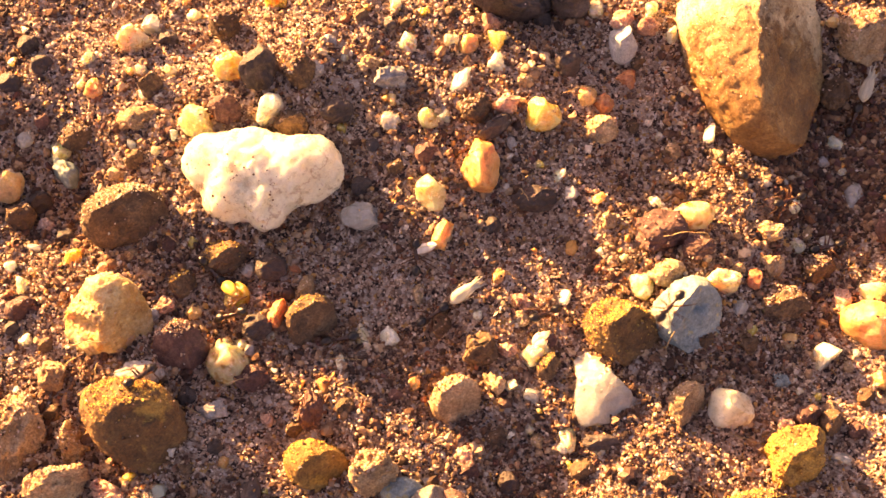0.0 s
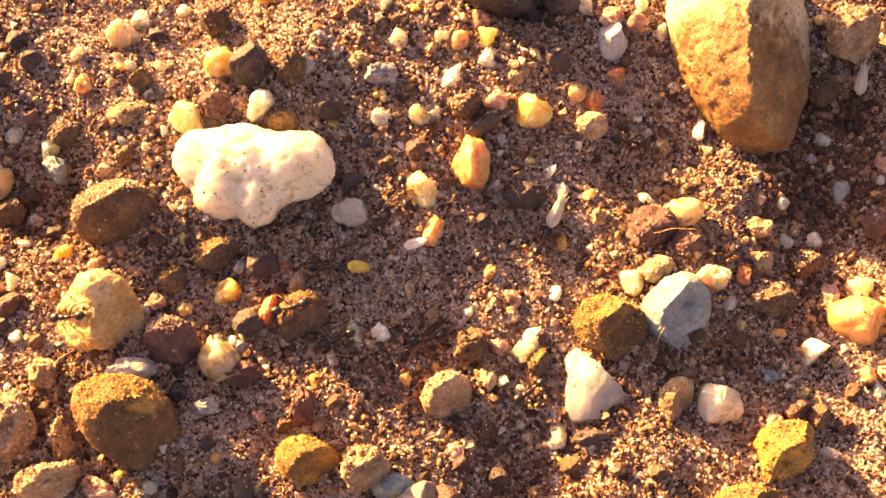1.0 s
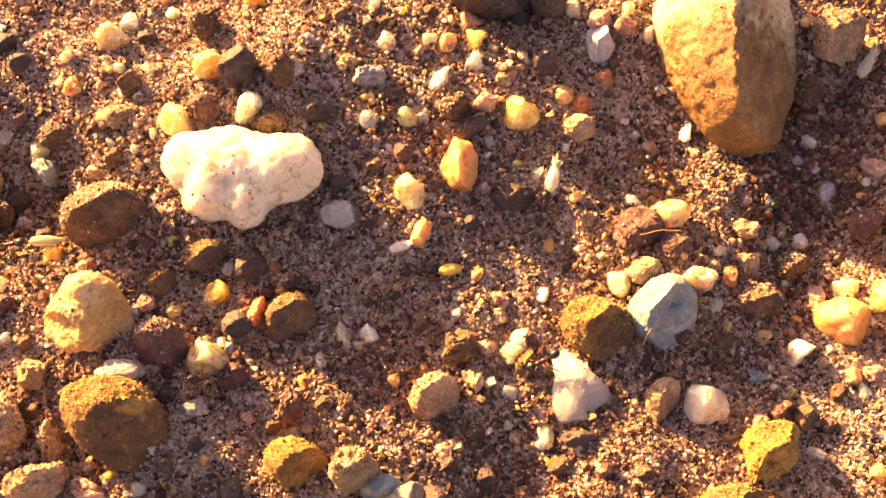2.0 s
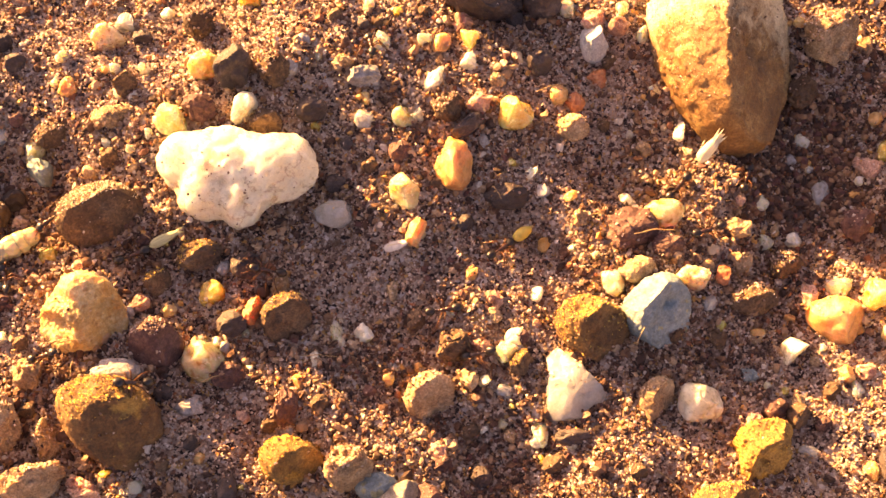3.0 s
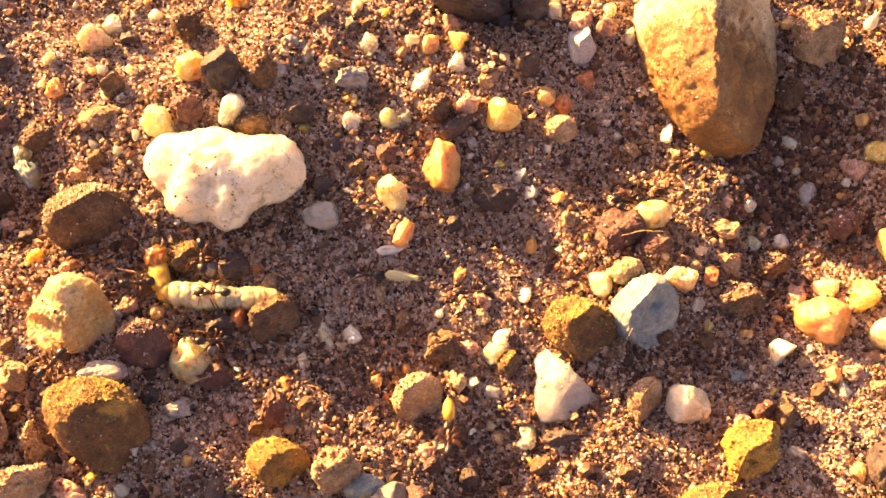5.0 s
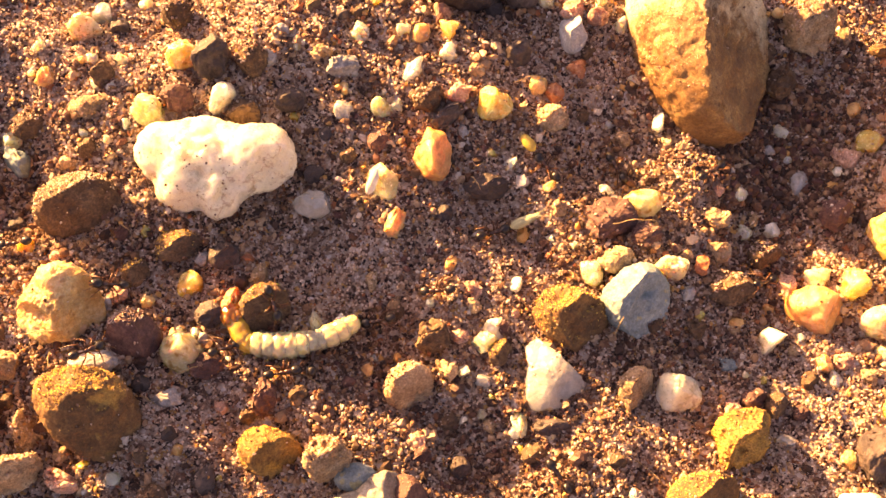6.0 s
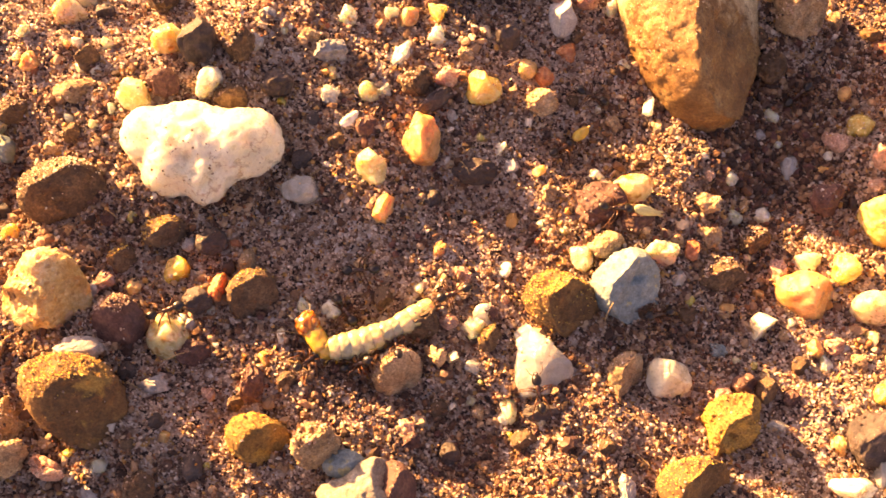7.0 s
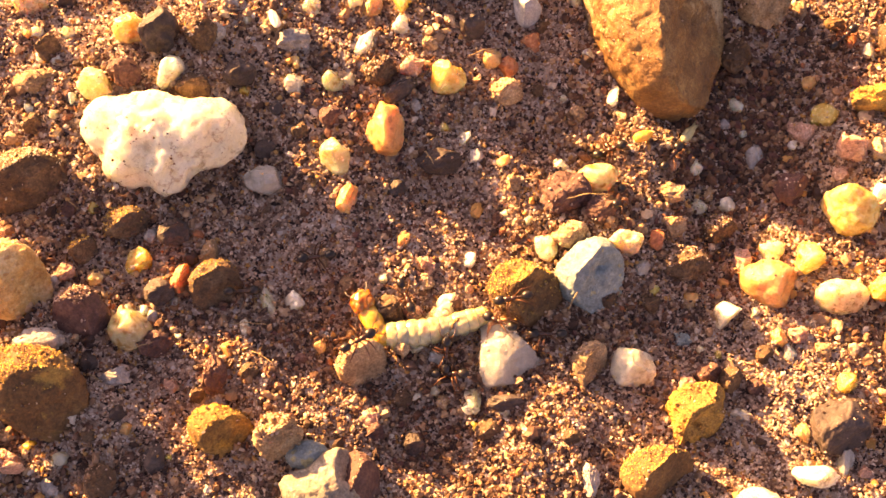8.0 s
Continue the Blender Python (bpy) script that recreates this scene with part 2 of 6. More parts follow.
def build_mesh(name, co, faces, mat, smooth=False):
    me = bpy.data.meshes.new(name)
    co, faces = np.asarray(co, np.float32), np.asarray(faces, np.int32)
    k = faces.shape[1]
    me.vertices.add(len(co))
    me.vertices.foreach_set("co", co.ravel())
    me.loops.add(faces.size)
    me.loops.foreach_set("vertex_index", faces.ravel())
    me.polygons.add(len(faces))
    me.polygons.foreach_set("loop_start", np.arange(0, faces.size, k, dtype=np.int32))
    me.update(calc_edges=True)
    me.polygons.foreach_set("use_smooth", np.full(len(faces), smooth))
    me.materials.append(mat)
    me.validate()
    return me


def ground():
    far = np.geomspace(12, 40000, 26)
    xs = np.concatenate([-95 - far[::-1], np.arange(-95, 105.1, 0.8), 105 + far])
    ys = np.concatenate([-75 - far[::-1], np.arange(-75, 75.1, 0.8), 75 + far])
    gx, gy = np.meshgrid(xs, ys)
    gz = terrain(gx, gy) - 0.12
    co = np.stack([gx, gy, gz], -1).reshape(-1, 3) * MM
    i = np.arange(gx.size).reshape(gx.shape)
    f = np.stack([i[:-1, :-1], i[:-1, 1:], i[1:, 1:], i[1:, :-1]], -1).reshape(-1, 4)
    ob = new("ground", build_mesh("ground", co, f, SOIL, True))
    tagged(ob, "brown damp sandy ground strewn with gravel", "ground", kind="structure")


ground()

# ---- loose grains ----


def icosphere(level):
    bm = bmesh.new()
    bmesh.ops.create_icosphere(bm, subdivisions=level, radius=1.0)
    co = np.array([v.co[:] for v in bm.verts])
    f = np.array([[v.index for v in q.verts] for q in bm.faces])
    bm.free()
    return co, f


ICO = {k: icosphere(k) for k in (1, 2, 3, 4, 5, 6)}
ICO[0] = (np.array([(1, 0, 0), (-1, 0, 0), (0, 1, 0), (0, -1, 0), (0, 0, 1), (0, 0, -1)], float) * 1.2,
          np.array([(0, 2, 4), (2, 1, 4), (1, 3, 4), (3, 0, 4), (2, 0, 5), (1, 2, 5), (3, 1, 5), (0, 3, 5)]))


def turns(rng, n):
    """n random rotation matrices."""
    q = rng.normal(size=(n, 4))
    q /= np.linalg.norm(q, axis=1)[:, None]
    w, x, y, z = q.T
    return np.stack([np.stack([1 - 2 * (y * y + z * z), 2 * (x * y - z * w), 2 * (x * z + y * w)], -1),
                     np.stack([2 * (x * y + z * w), 1 - 2 * (x * x + z * z), 2 * (y * z - x * w)], -1),
                     np.stack([2 * (x * z - y * w), 2 * (y * z + x * w), 1 - 2 * (x * x + y * y)], -1)], -2)


# patches of clean fine sand: x, y, half width, half depth
CLEAN = [(-9, -4, 10, 7), (-28, -24, 8, 7), (-24, -29, 7, 6), (26, 24, 7, 9), (29, -31, 14, 7), (56, -22, 7, 9), (4, -13, 6, 5), (52, -30, 6, 6), (60, -24, 9, 9), (18, 8, 6, 6), (-46, 29, 16, 9), (-30, 34, 12, 7), (-56, -14, 8, 7), (16, -4, 8, 5), (-20, 20, 12, 6), (60, -36, 12, 6)]


def strewn(rng, n, area, shy):
    """Places in an area; shy: the share that is kept on the clean patches."""
    x, y = rng.uniform(area[0], area[1], n), rng.uniform(area[2], area[3], n)
    keep = np.ones(n, bool)
    for cx, cy, a, b in CLEAN:
        keep &= (((x - cx) / a) ** 2 + ((y - cy) / b) ** 2 > 1) | (rng.uniform(size=n) < shy)
    return x[keep], y[keep]


def grains(name, label, n, size, spread, level, mat, seed, lift, area=None, spots=None, shy=1.0):
    """Loose grains strewn over the sand, all in one mesh."""
    rng = np.random.RandomState(seed)
    base, f = ICO[level]
    if spots is None:
        x, y = strewn(rng, n, area, shy)
        z, n = terrain(x, y), len(x)
    else:
        x, y, z = np.array(spots).T
    d = np.clip(size * np.exp(spread * rng.normal(size=n)), size * 0.4, size * (1.9 if level < 2 else 2.6))
    stretch = rng.uniform(0.5, 1.35, (n, 1, 3))
    jag = rng.uniform(0.66, 1.22, (n, len(base), 1))
    co = base[None] * jag * stretch * (d / 2)[:, None, None]
    co = np.einsum("nij,nkj->nki", turns(rng, n), co)
    co[..., 0] += x[:, None]
    co[..., 1] += y[:, None]
    co[..., 2] += (z + lift * d * rng.uniform(-0.4, 1.0, n))[:, None]
    faces = (f[None] + (np.arange(n) * len(base))[:, None, None]).reshape(-1, 3)
    ob = new(name, build_mesh(name, co.reshape(-1, 3) * MM, faces, mat))
    return tagged(ob, label, "sand", kind="stuff")


AREA = (-76, 90, -56, 56)
grains("sand", "fine loose sand of brown, tan and white grains", 165000, 0.345, 0.35, 0, GRAIN, 11, 0.6, AREA)
grains("coarse_sand", "coarse pale and brown sand grains", 26000, 0.58, 0.34, 1, GRAVEL, 13, 0.45, AREA, shy=0.22)
grains("gravel", "fine scattered gravel of mixed brown and pale grains", 2300, 1.1, 0.3, 2, GRAVEL, 12, 0.3, AREA, shy=0.12)
grains("soil_crumbs", "dark brown crumbs of soil and grit", 6500, 0.85, 0.42, 1, CRUMB, 14, 0.3, AREA, shy=0.12)
# dark soil colour that also paints in the boulder's shadow
grains("shaded_crumbs", "dark damp soil crumbs that deepen the boulder's shadow", 1100, 0.9, 0.45, 1, CRUMB, 15, 0.3, (48, 66, 4, 26))

# dark brown soil, also painting in shade between the stones: x, y, half width, half depth
SHADE_SOIL = [(12, -33, 13, 8), (26, -37, 12, 5), (25, -25, 8, 4), (-4, -16, 9, 5), (37, -16, 8, 4), (-33, 1, 8, 4), (-55, 2, 8, 9), (60, 12, 9, 10), (70, 24, 8, 6), (53, 3, 5, 4), (52, -7, 7, 4), (-50, -22, 8, 7), (30, -3, 8, 4)]


def shade_soil():
    rng = np.random.RandomState(41)
    out = []
    for cx, cy, a, b in SHADE_SOIL:
        p = rng.normal(size=(int(8 * a * b), 2)) * (a * 0.6, b * 0.6) + (cx, cy)
        out += [(x, y, z) for (x, y), z in zip(p, terrain(p[:, 0], p[:, 1]))]
    return out


SHADE_LOAM = shade_soil()
grains("soil", "dark brown soil crumbs that deepen the shade between stones", len(SHADE_LOAM), 0.5, 0.5, 1, CRUMB, 17, 0.6, spots=SHADE_LOAM)


def outskirts():
    """Sparser gravel on the ground round about."""
    rng = np.random.RandomState(31)
    p = rng.uniform(-260, 260, (30000, 2))
    p = p[(np.abs(p[:, 0] - 7) > 82) | (np.abs(p[:, 1]) > 55)][:22000]
    return [(x, y, z) for (x, y), z in zip(p, terrain(p[:, 0], p[:, 1]))]


FAR = outskirts()
grains("outer_gravel", "mixed gravel scattered on the sand around", len(FAR), 1.3, 0.5, 1, GRAVEL, 16, 0.3, spots=FAR)

# ---- stones ----


def direction(az, el):
    az, el = radians(az), radians(el)
    return np.array([math.cos(el) * math.cos(az), math.cos(el) * math.sin(az), math.sin(el)])


def surface(co, seed, cuts, rough, level, planes=(), lump=1.0):
    """A rounded lump with flat breaks and uneven relief, from a unit sphere."""
    rng = np.random.RandomState(seed * 7 + 3)
    co = co.copy()
    for k in range(cuts):
        a, e = rng.uniform(0, 2 * np.pi), rng.uniform(-0.2, 1.1)
        planes = (*planes, (math.degrees(a), math.degrees(e), rng.uniform(0.62, 0.86)))
    off = Vector(rng.uniform(-50, 50, 3))
    wavy = np.array([noise.noise(Vector(v) * 2.2 + off) + 0.5 * noise.noise(Vector(v) * 5.5 - off) for v in co]) if len(planes) else 0
    for a, e, q in planes:
        nrm = direction(a, e)
        over = np.maximum(co @ nrm - q - 0.14 * rough ** 0.5 * wavy, 0)
        co -= 0.86 * over[:, None] * nrm
    for i, v in enumerate(co):
        w = Vector(v)
        r = lump * (noise.noise(w * 1.7 + off) * 0.16 + noise.noise(w * 4.1 + off) * 0.07)
        if level > 3:
            r += noise.noise(w * 9.3 + off) * 0.035 * rough
        if level > 4:
            r += (noise.noise(w * 21 + off) * 0.02 + noise.noise(w * 45 + off) * 0.01) * rough
        co[i] = v * (1 + r)
    # keep the full width and length
    for ax in (0, 1):
        co[:, ax] -= (co[:, ax].max() + co[:, ax].min()) / 2
        co[:, ax] /= np.abs(co[:, ax]).max()
    co[:, 2] /= co[:, 2].max()
    return co


ROUGH = {"bd": 0.6, "pg": 1.0, "wq": 0.7, "cq": 0.5, "am": 0.7, "yl": 0.7, "ye": 0.8, "or": 0.9, "tq": 0.9, "pk": 1.9, "tn": 2.2, "br": 2.0, "oc": 1.9, "oy": 1.9, "mr": 2.1, "gy": 0.9, "bg": 1.0, "dk": 1.2, "rd": 1.0}


LUMPS, GRIT, LIT_OCHRE, LIT_DUST, DIRT = [], [], [], [], []
GRITTY = {"tn": 1.3, "br": 1.0, "oc": 0.5, "oy": 0.15, "mr": 0.9, "pk": 0.6, "bd": 0.1, "ye": 0.3, "or": 0.35, "am": 0.3, "yl": 0.2, "tq": 0.25, "gy": 0.3, "dk": 0.4, "cq": 0.2, "rd": 0.3}


SMOOTH = {"wq": 0.6, "cq": 0.6, "yl": 0.55, "am": 0.6, "ye": 0.6}


def breaks(faces, w, d, h, rot):
    """Flat breaks that face az, el in the world, as cuts of the unit sphere."""
    out = []
    for az, el, q in faces:
        v = direction(az - rot, el) * (w / 2, d / 2, h * 0.62)
        v /= np.linalg.norm(v)
        out.append((math.degrees(math.atan2(v[1], v[0])), math.degrees(math.asin(v[2])), q))
    return tuple(out)


# opaque rocks break along flat faces: how deep the lower and the upper face cut
BROKEN = {"br": (0.36, 0.62), "mr": (0.36, 0.62), "dk": (0.5, 0.7), "oc": (0.45, 0.66), "oy": (0.55, 0.66), "tn": (0.42, 0.68), "pk": (0.5, 0.7), "wq": (0.6, 0.62)}


def settle(name, label, x, y, co, w, d, h, rot, mat, faces, dust=None):
    """Set a stone on the sand, with the grains that stick to it."""
    ob = new(name, build_mesh(name, co * MM, faces, ROCKS[mat], True))
    ob.matrix_basis = pose(x * MM, y * MM, float(terrain(x, y)) * MM, 0, 0, rot)
    turn = np.array([(math.cos(radians(rot)), math.sin(radians(rot))), (-math.sin(radians(rot)), math.cos(radians(rot)))])
    LUMPS.append((co[:, :2] @ turn + (x, y), co[:, 2] + float(terrain(x, y)), max(0.45, 0.11 * w)))
    tagged(ob, label, "stone", "stones in the sand")
    if not dust and mat not in GRITTY:
        return ob
    a, b, c = (co[faces[:, k]] for k in range(3))
    fn = np.cross(b - a, c - a)
    vn = np.zeros_like(co)
    for k in range(3):
        np.add.at(vn, faces[:, k], fn)
    vn /= np.linalg.norm(vn, axis=1)[:, None]
    c, s = math.cos(radians(rot)), math.sin(radians(rot))

    def coat(points, heap):
        for q in points:
            heap.append((x + c * q[0] - s * q[1], y + s * q[0] + c * q[1], float(terrain(x, y)) + q[2]))

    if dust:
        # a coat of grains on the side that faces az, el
        # coats turned sunward put the brightness of lit faces into colour
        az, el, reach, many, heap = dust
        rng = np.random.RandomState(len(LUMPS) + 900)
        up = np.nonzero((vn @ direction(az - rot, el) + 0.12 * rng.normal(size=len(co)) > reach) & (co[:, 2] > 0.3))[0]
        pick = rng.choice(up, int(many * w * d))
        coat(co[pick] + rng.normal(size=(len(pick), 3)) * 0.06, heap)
    if mat in GRITTY:
        # pale grit only on sunward faces, so shaded ones stay darker in colour
        rng = np.random.RandomState(len(LUMPS))
        up = np.nonzero((vn @ direction(125 - rot, 55) > 0.45) & (co[:, 2] > h * 0.15))[0]
        pick = rng.choice(up, min(len(up), int(GRITTY[mat] * w * d))) if len(up) else []
        coat(co[pick] * (1 + 0.02 * rng.normal(size=(len(pick), 1))), GRIT)
    return ob


def place(name, label, x, y, co, w, d, h, rot, mat, faces, dust=None):
    co = co * (w / 2, d / 2, h * 0.62)
    co[:, 2] += h * (0.38 if w > 4 else 0.26)
    return settle(name, label, x, y, co, w, d, h, rot, mat, faces, dust)


def stone(name, label, x, y, w, d, h, rot, mat, cuts, level, seed, planes=(), lump=1.0, dust=None):
    base, f = ICO[level]
    lump = lump * SMOOTH.get(mat, 1.0)
    if planes:
        planes = breaks(planes, w, d, h, rot)
    elif w < 5.2 and mat not in ("br", "mr", "dk"):
        rng = np.random.RandomState(seed + 90)
        planes, cuts = [(rng.uniform(0, 360), rng.uniform(-5, 75), rng.uniform(0.34, 0.72)) for k in range(5)], 1
    elif mat in BROKEN:
        rng = np.random.RandomState(seed + 40)
        lo, hi = BROKEN[mat]
        planes = breaks(((rng.uniform(275, 325), rng.uniform(28, 44), lo + rng.uniform(-0.1, 0.1)), (rng.uniform(100, 150), rng.uniform(45, 60), hi)), w, d, h, rot)
        cuts = max(0, cuts - 3)
    return place(name, label, x, y, surface(base, seed, cuts, ROUGH[mat], level, planes, lump), w, d, h, rot, mat, f, dust)


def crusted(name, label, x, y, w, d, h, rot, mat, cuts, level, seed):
    stone(name, label if "crust" in label or "ochre" in label else label.replace("half sunk", "yellow-crusted on its sunlit side, set"), x, y, w, d, h, rot, mat, cuts, level, seed, dust=(125, 48, 0.66, 12.0, LIT_OCHRE))


def sanded(name, label, x, y, w, d, h, rot, mat, cuts, level, seed):
    stone(name, label.replace("half sunk", "gritty and paler on its sunlit side, set"), x, y, w, d, h, rot, mat, cuts, level, seed, dust=(125, 48, 0.66, 6.0, GRIT))


CRAGGY = ("oc", "oy", "br", "tn", "mr", "tq", "bg", "pg", "bd")


def sculpt(name, label, mat, lobes, cuts=(), dents=(), seed=0, level=6, coarse=0.4, fine=0.12, blend=0.8, dust=None):
    """A stone out of overlapping rounded masses (x, y, z and half sizes), with flat breaks (az, el, share of the width
    that stays) and hollows (az, el, spread in degrees, depth), and relief at three sizes."""
    base, f = ICO[level]
    L = np.array(lobes, float)
    wt = L[:, 3] * L[:, 4]
    cx, cy, cz = (L[:, :3] * wt[:, None]).sum(0) / wt.sum()
    o, half = L[:, :3] - (cx, cy, cz), L[:, 3:]

    def field(r):
        """Blend of the masses: below nought inside."""
        p = base * r[:, None]
        g = 0.0
        for c, h in zip(o, half):
            g = g + np.exp(-np.clip((np.linalg.norm((p - c) / h, axis=1) - 1) * h.min() / blend, -40, 40))
        return -np.log(g)

    # the outermost skin along each ray
    far = np.linalg.norm(o, axis=1).max() + half.max() * 1.3
    out, r = np.full(len(base), far), np.full(len(base), 0.05)
    found = np.zeros(len(base), bool)
    for q in np.linspace(1, 0.02, 40):
        trial = np.full(len(base), q * far)
        inside = (field(trial) < 0) & ~found
        r[inside], found = q * far, found | inside
        out[~found] = q * far
    for it in range(9):
        mid = (r + out) / 2
        inside = field(mid) < 0
        r, out = np.where(inside, mid, r), np.where(inside, out, mid)
    off = Vector((seed * 1.7, 2.3 * seed, 5.1))
    co = base * r[:, None]
    broad = np.array([noise.noise(Vector(v) * 0.3 + off) + 0.5 * noise.noise(Vector(v) * 0.75 - off) for v in co])
    for az, el, q in cuts:
        nrm = direction(az, el)
        h = co @ nrm
        over = np.maximum(h - q * h.max() - 0.5 * coarse * broad, 0)
        co -= 0.92 * over[:, None] * nrm
    for az, el, spread, depth in dents:
        ang = np.degrees(np.arccos(np.clip(base @ direction(az, el), -1, 1)))
        co -= base * (depth * np.exp(-(ang / spread) ** 2))[:, None]
    bump = np.empty(len(co))
    for i, v in enumerate(co):
        w = Vector(v)
        n1 = noise.noise(w * 1.15 + off)
        bump[i] = 0.4 * coarse * n1 + fine * (noise.noise(w * 2.6 + off) + 0.6 * noise.noise(w * 5.2 - off))
    if mat in CRAGGY:
        bump += [1.3 * fine * (noise.noise(Vector(v) * 1.9 - off) ** 2 * 3 - 0.3) + 0.45 * fine * noise.noise(Vector(v) * 9.5 + off) for v in co]
    co = co + base * (coarse * broad + bump)[:, None] + (0, 0, cz)
    lo, hi = co.min(0), co.max(0)
    return settle(name, label, cx, cy, co, hi[0] - lo[0], hi[1] - lo[1], hi[2] * 1.04, 0, mat, f, dust)


sculpt("quartz_stone", "large knobbly white quartz stone with brown veins", "wq", [(-32.7, 11.5, 1.87, 4.13, 4.16, 4.76), (-27.27, 10.82, 2.38, 5.71, 5.18, 5.44), (-18.65, 10.81, 2.04, 4.66, 4.45, 4.76), (-30.27, 5.43, 1.36, 3.17, 2.21, 3.74), (-24.68, 5.43, 1.7, 2.87, 3.89, 4.42), (-22.76, 9.93, 2.04, 8.01, 4.9, 5.27), (-28.45, 7.45, 1.87, 4.28, 3.37, 4.76)],
       cuts=((305, 32, 0.8), (95, 60, 0.88)), dents=((250, 52, 10, 0.9), (268, 36, 8, 0.6), (60, 62, 12, 0.6), (110, 62, 9, 0.6), (20, 70, 10, 0.5)), seed=3, coarse=0.5, fine=0.08, blend=0.6, dust=(258, 52, 0.986, 0.14, DIRT))
sculpt("boulder", "large golden brown boulder, its sunlit face paled with sandy dust", "bd", [(45.06, 35.03, 1.84, 9.86, 11.06, 11.04), (46.13, 26.69, 1.84, 7.21, 9.3, 9.66), (48.57, 20.3, 1.1, 4.17, 4.47, 6.9), (51.64, 32.16, 0.92, 4.59, 8, 7.36)],
       cuts=((345, 42, 0.56),), dents=((318, 55, 8, 1.2), (330, 40, 7, 0.7)), seed=1, coarse=0.5, fine=0.17, blend=2.2, dust=(150, 50, 0.7, 1.2, LIT_DUST))
sculpt("stone", "large pitted golden tan stone on the sand", "tq", [(-45.6, -11.43, 1.19, 5.68, 4.49, 4.25), (-45.2, -8.05, 2.89, 3.69, 2.5, 3.91), (-48.68, -12.72, 0.85, 2.92, 3.46, 3.91), (-42.1, -11.95, 0.85, 2.47, 2.7, 3.23)],
       cuts=((325, 32, 0.58), (228, 32, 0.62)), dents=((222, 38, 12, 1.3), (245, 48, 7, 0.8), (200, 24, 8, 0.9), (238, 22, 6, 0.6)), seed=2, coarse=0.35, fine=0.14, blend=0.4)
sculpt("stone", "large brown stone with ochre yellow crust on its sunlit top", "oc", [(-40.41, -25.32, 1.53, 5.94, 4.99, 6.8), (-43.32, -23.32, 1.7, 3.74, 2.79, 5.95), (-37.59, -28.6, 0.85, 3.57, 4.23, 5.1)],
       cuts=((302, 36, 0.44), (120, 55, 0.85)), dents=((150, 50, 12, 0.9),), seed=3, coarse=0.5, fine=0.14, dust=(120, 55, 0.7, 10.0, LIT_OCHRE))
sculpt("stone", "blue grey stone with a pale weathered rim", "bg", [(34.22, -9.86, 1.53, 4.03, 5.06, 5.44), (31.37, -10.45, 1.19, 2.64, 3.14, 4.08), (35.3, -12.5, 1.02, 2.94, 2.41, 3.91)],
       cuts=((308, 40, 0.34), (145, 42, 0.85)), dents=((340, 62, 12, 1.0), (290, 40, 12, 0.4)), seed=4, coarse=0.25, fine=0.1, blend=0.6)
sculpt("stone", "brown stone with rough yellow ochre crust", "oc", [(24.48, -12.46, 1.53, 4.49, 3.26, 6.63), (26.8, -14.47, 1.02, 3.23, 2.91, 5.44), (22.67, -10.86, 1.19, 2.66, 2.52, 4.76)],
       cuts=((310, 34, 0.4), (130, 50, 0.85)), dents=((140, 60, 10, 0.8),), seed=6, coarse=0.5, fine=0.16, dust=(130, 55, 0.6, 16.0, LIT_OCHRE))
sculpt("quartz_pebble", "three-cornered flake of pale clear quartz", "cq", [(21.62, -20.29, 0.34, 5.06, 5.85, 2.29)],
       cuts=((46, 2, 0.42), (178, 0, 0.74), (278, 0, 0.78), (120, 62, 0.75), (320, 58, 0.7)), seed=7, coarse=0.3, fine=0.04)
sculpt("quartz_pebble", "mid-sized white quartz pebble with flat broken faces", "wq", [(38.58, -22.36, 1.19, 2.52, 2.64, 3.57), (40, -22.9, 0.85, 1.91, 2.56, 2.89), (37.83, -23.21, 0.68, 1.83, 2.04, 2.89)],
       cuts=((130, 48, 0.72), (30, 45, 0.55), (285, 40, 0.55), (205, 40, 0.66), (75, 20, 0.7)), seed=8, level=5, coarse=0.3, blend=0.4, fine=0.05)
sculpt("pebble", "mid-sized rough reddish tan pebble with a dark broken face", "tn", [(33.35, -21.84, 1.36, 2.36, 2.45, 3.74), (32.24, -23.31, 0.68, 1.52, 1.9, 2.72)],
       cuts=((320, 28, 0.3), (130, 52, 0.8), (215, 30, 0.75)), seed=9, level=5, coarse=0.3, fine=0.1)
sculpt("stone", "large bright yellow ochre rough stone", "oy", [(46.89, -29.25, 1.36, 3.76, 3.39, 5.1), (45, -30.8, 0.85, 2.54, 2.67, 4.08), (48.68, -28.03, 1.36, 2.11, 2.02, 4.42)],
       cuts=((120, 55, 0.8), (195, 18, 0.68), (355, 22, 0.72), (290, 30, 0.66)), dents=((262, 42, 13, 1.5),), seed=10, coarse=0.45, fine=0.16, dust=(110, 50, 0.66, 6.0, LIT_OCHRE))
sculpt("stone", "mid-sized smooth orange tan agate stone", "or", [(59.2, -9.34, 1.19, 2.91, 2.48, 3.74), (61.64, -9.91, 1.19, 2.73, 2.88, 3.74), (62.22, -11.84, 0.68, 2.24, 1.23, 2.72)],
       cuts=((325, 32, 0.6), (140, 50, 0.85)), seed=11, level=5, coarse=0.3, fine=0.05)
sculpt("quartz_pebble", "large clear golden yellow quartz pebble", "gq", [(70.74, 1.04, 1.53, 2.35, 1.54, 3.91), (72.61, -1.11, 1.36, 3.39, 2.9, 4.08)],
       cuts=((300, 50, 0.85),), seed=54, level=5, coarse=0.55, fine=0.16)
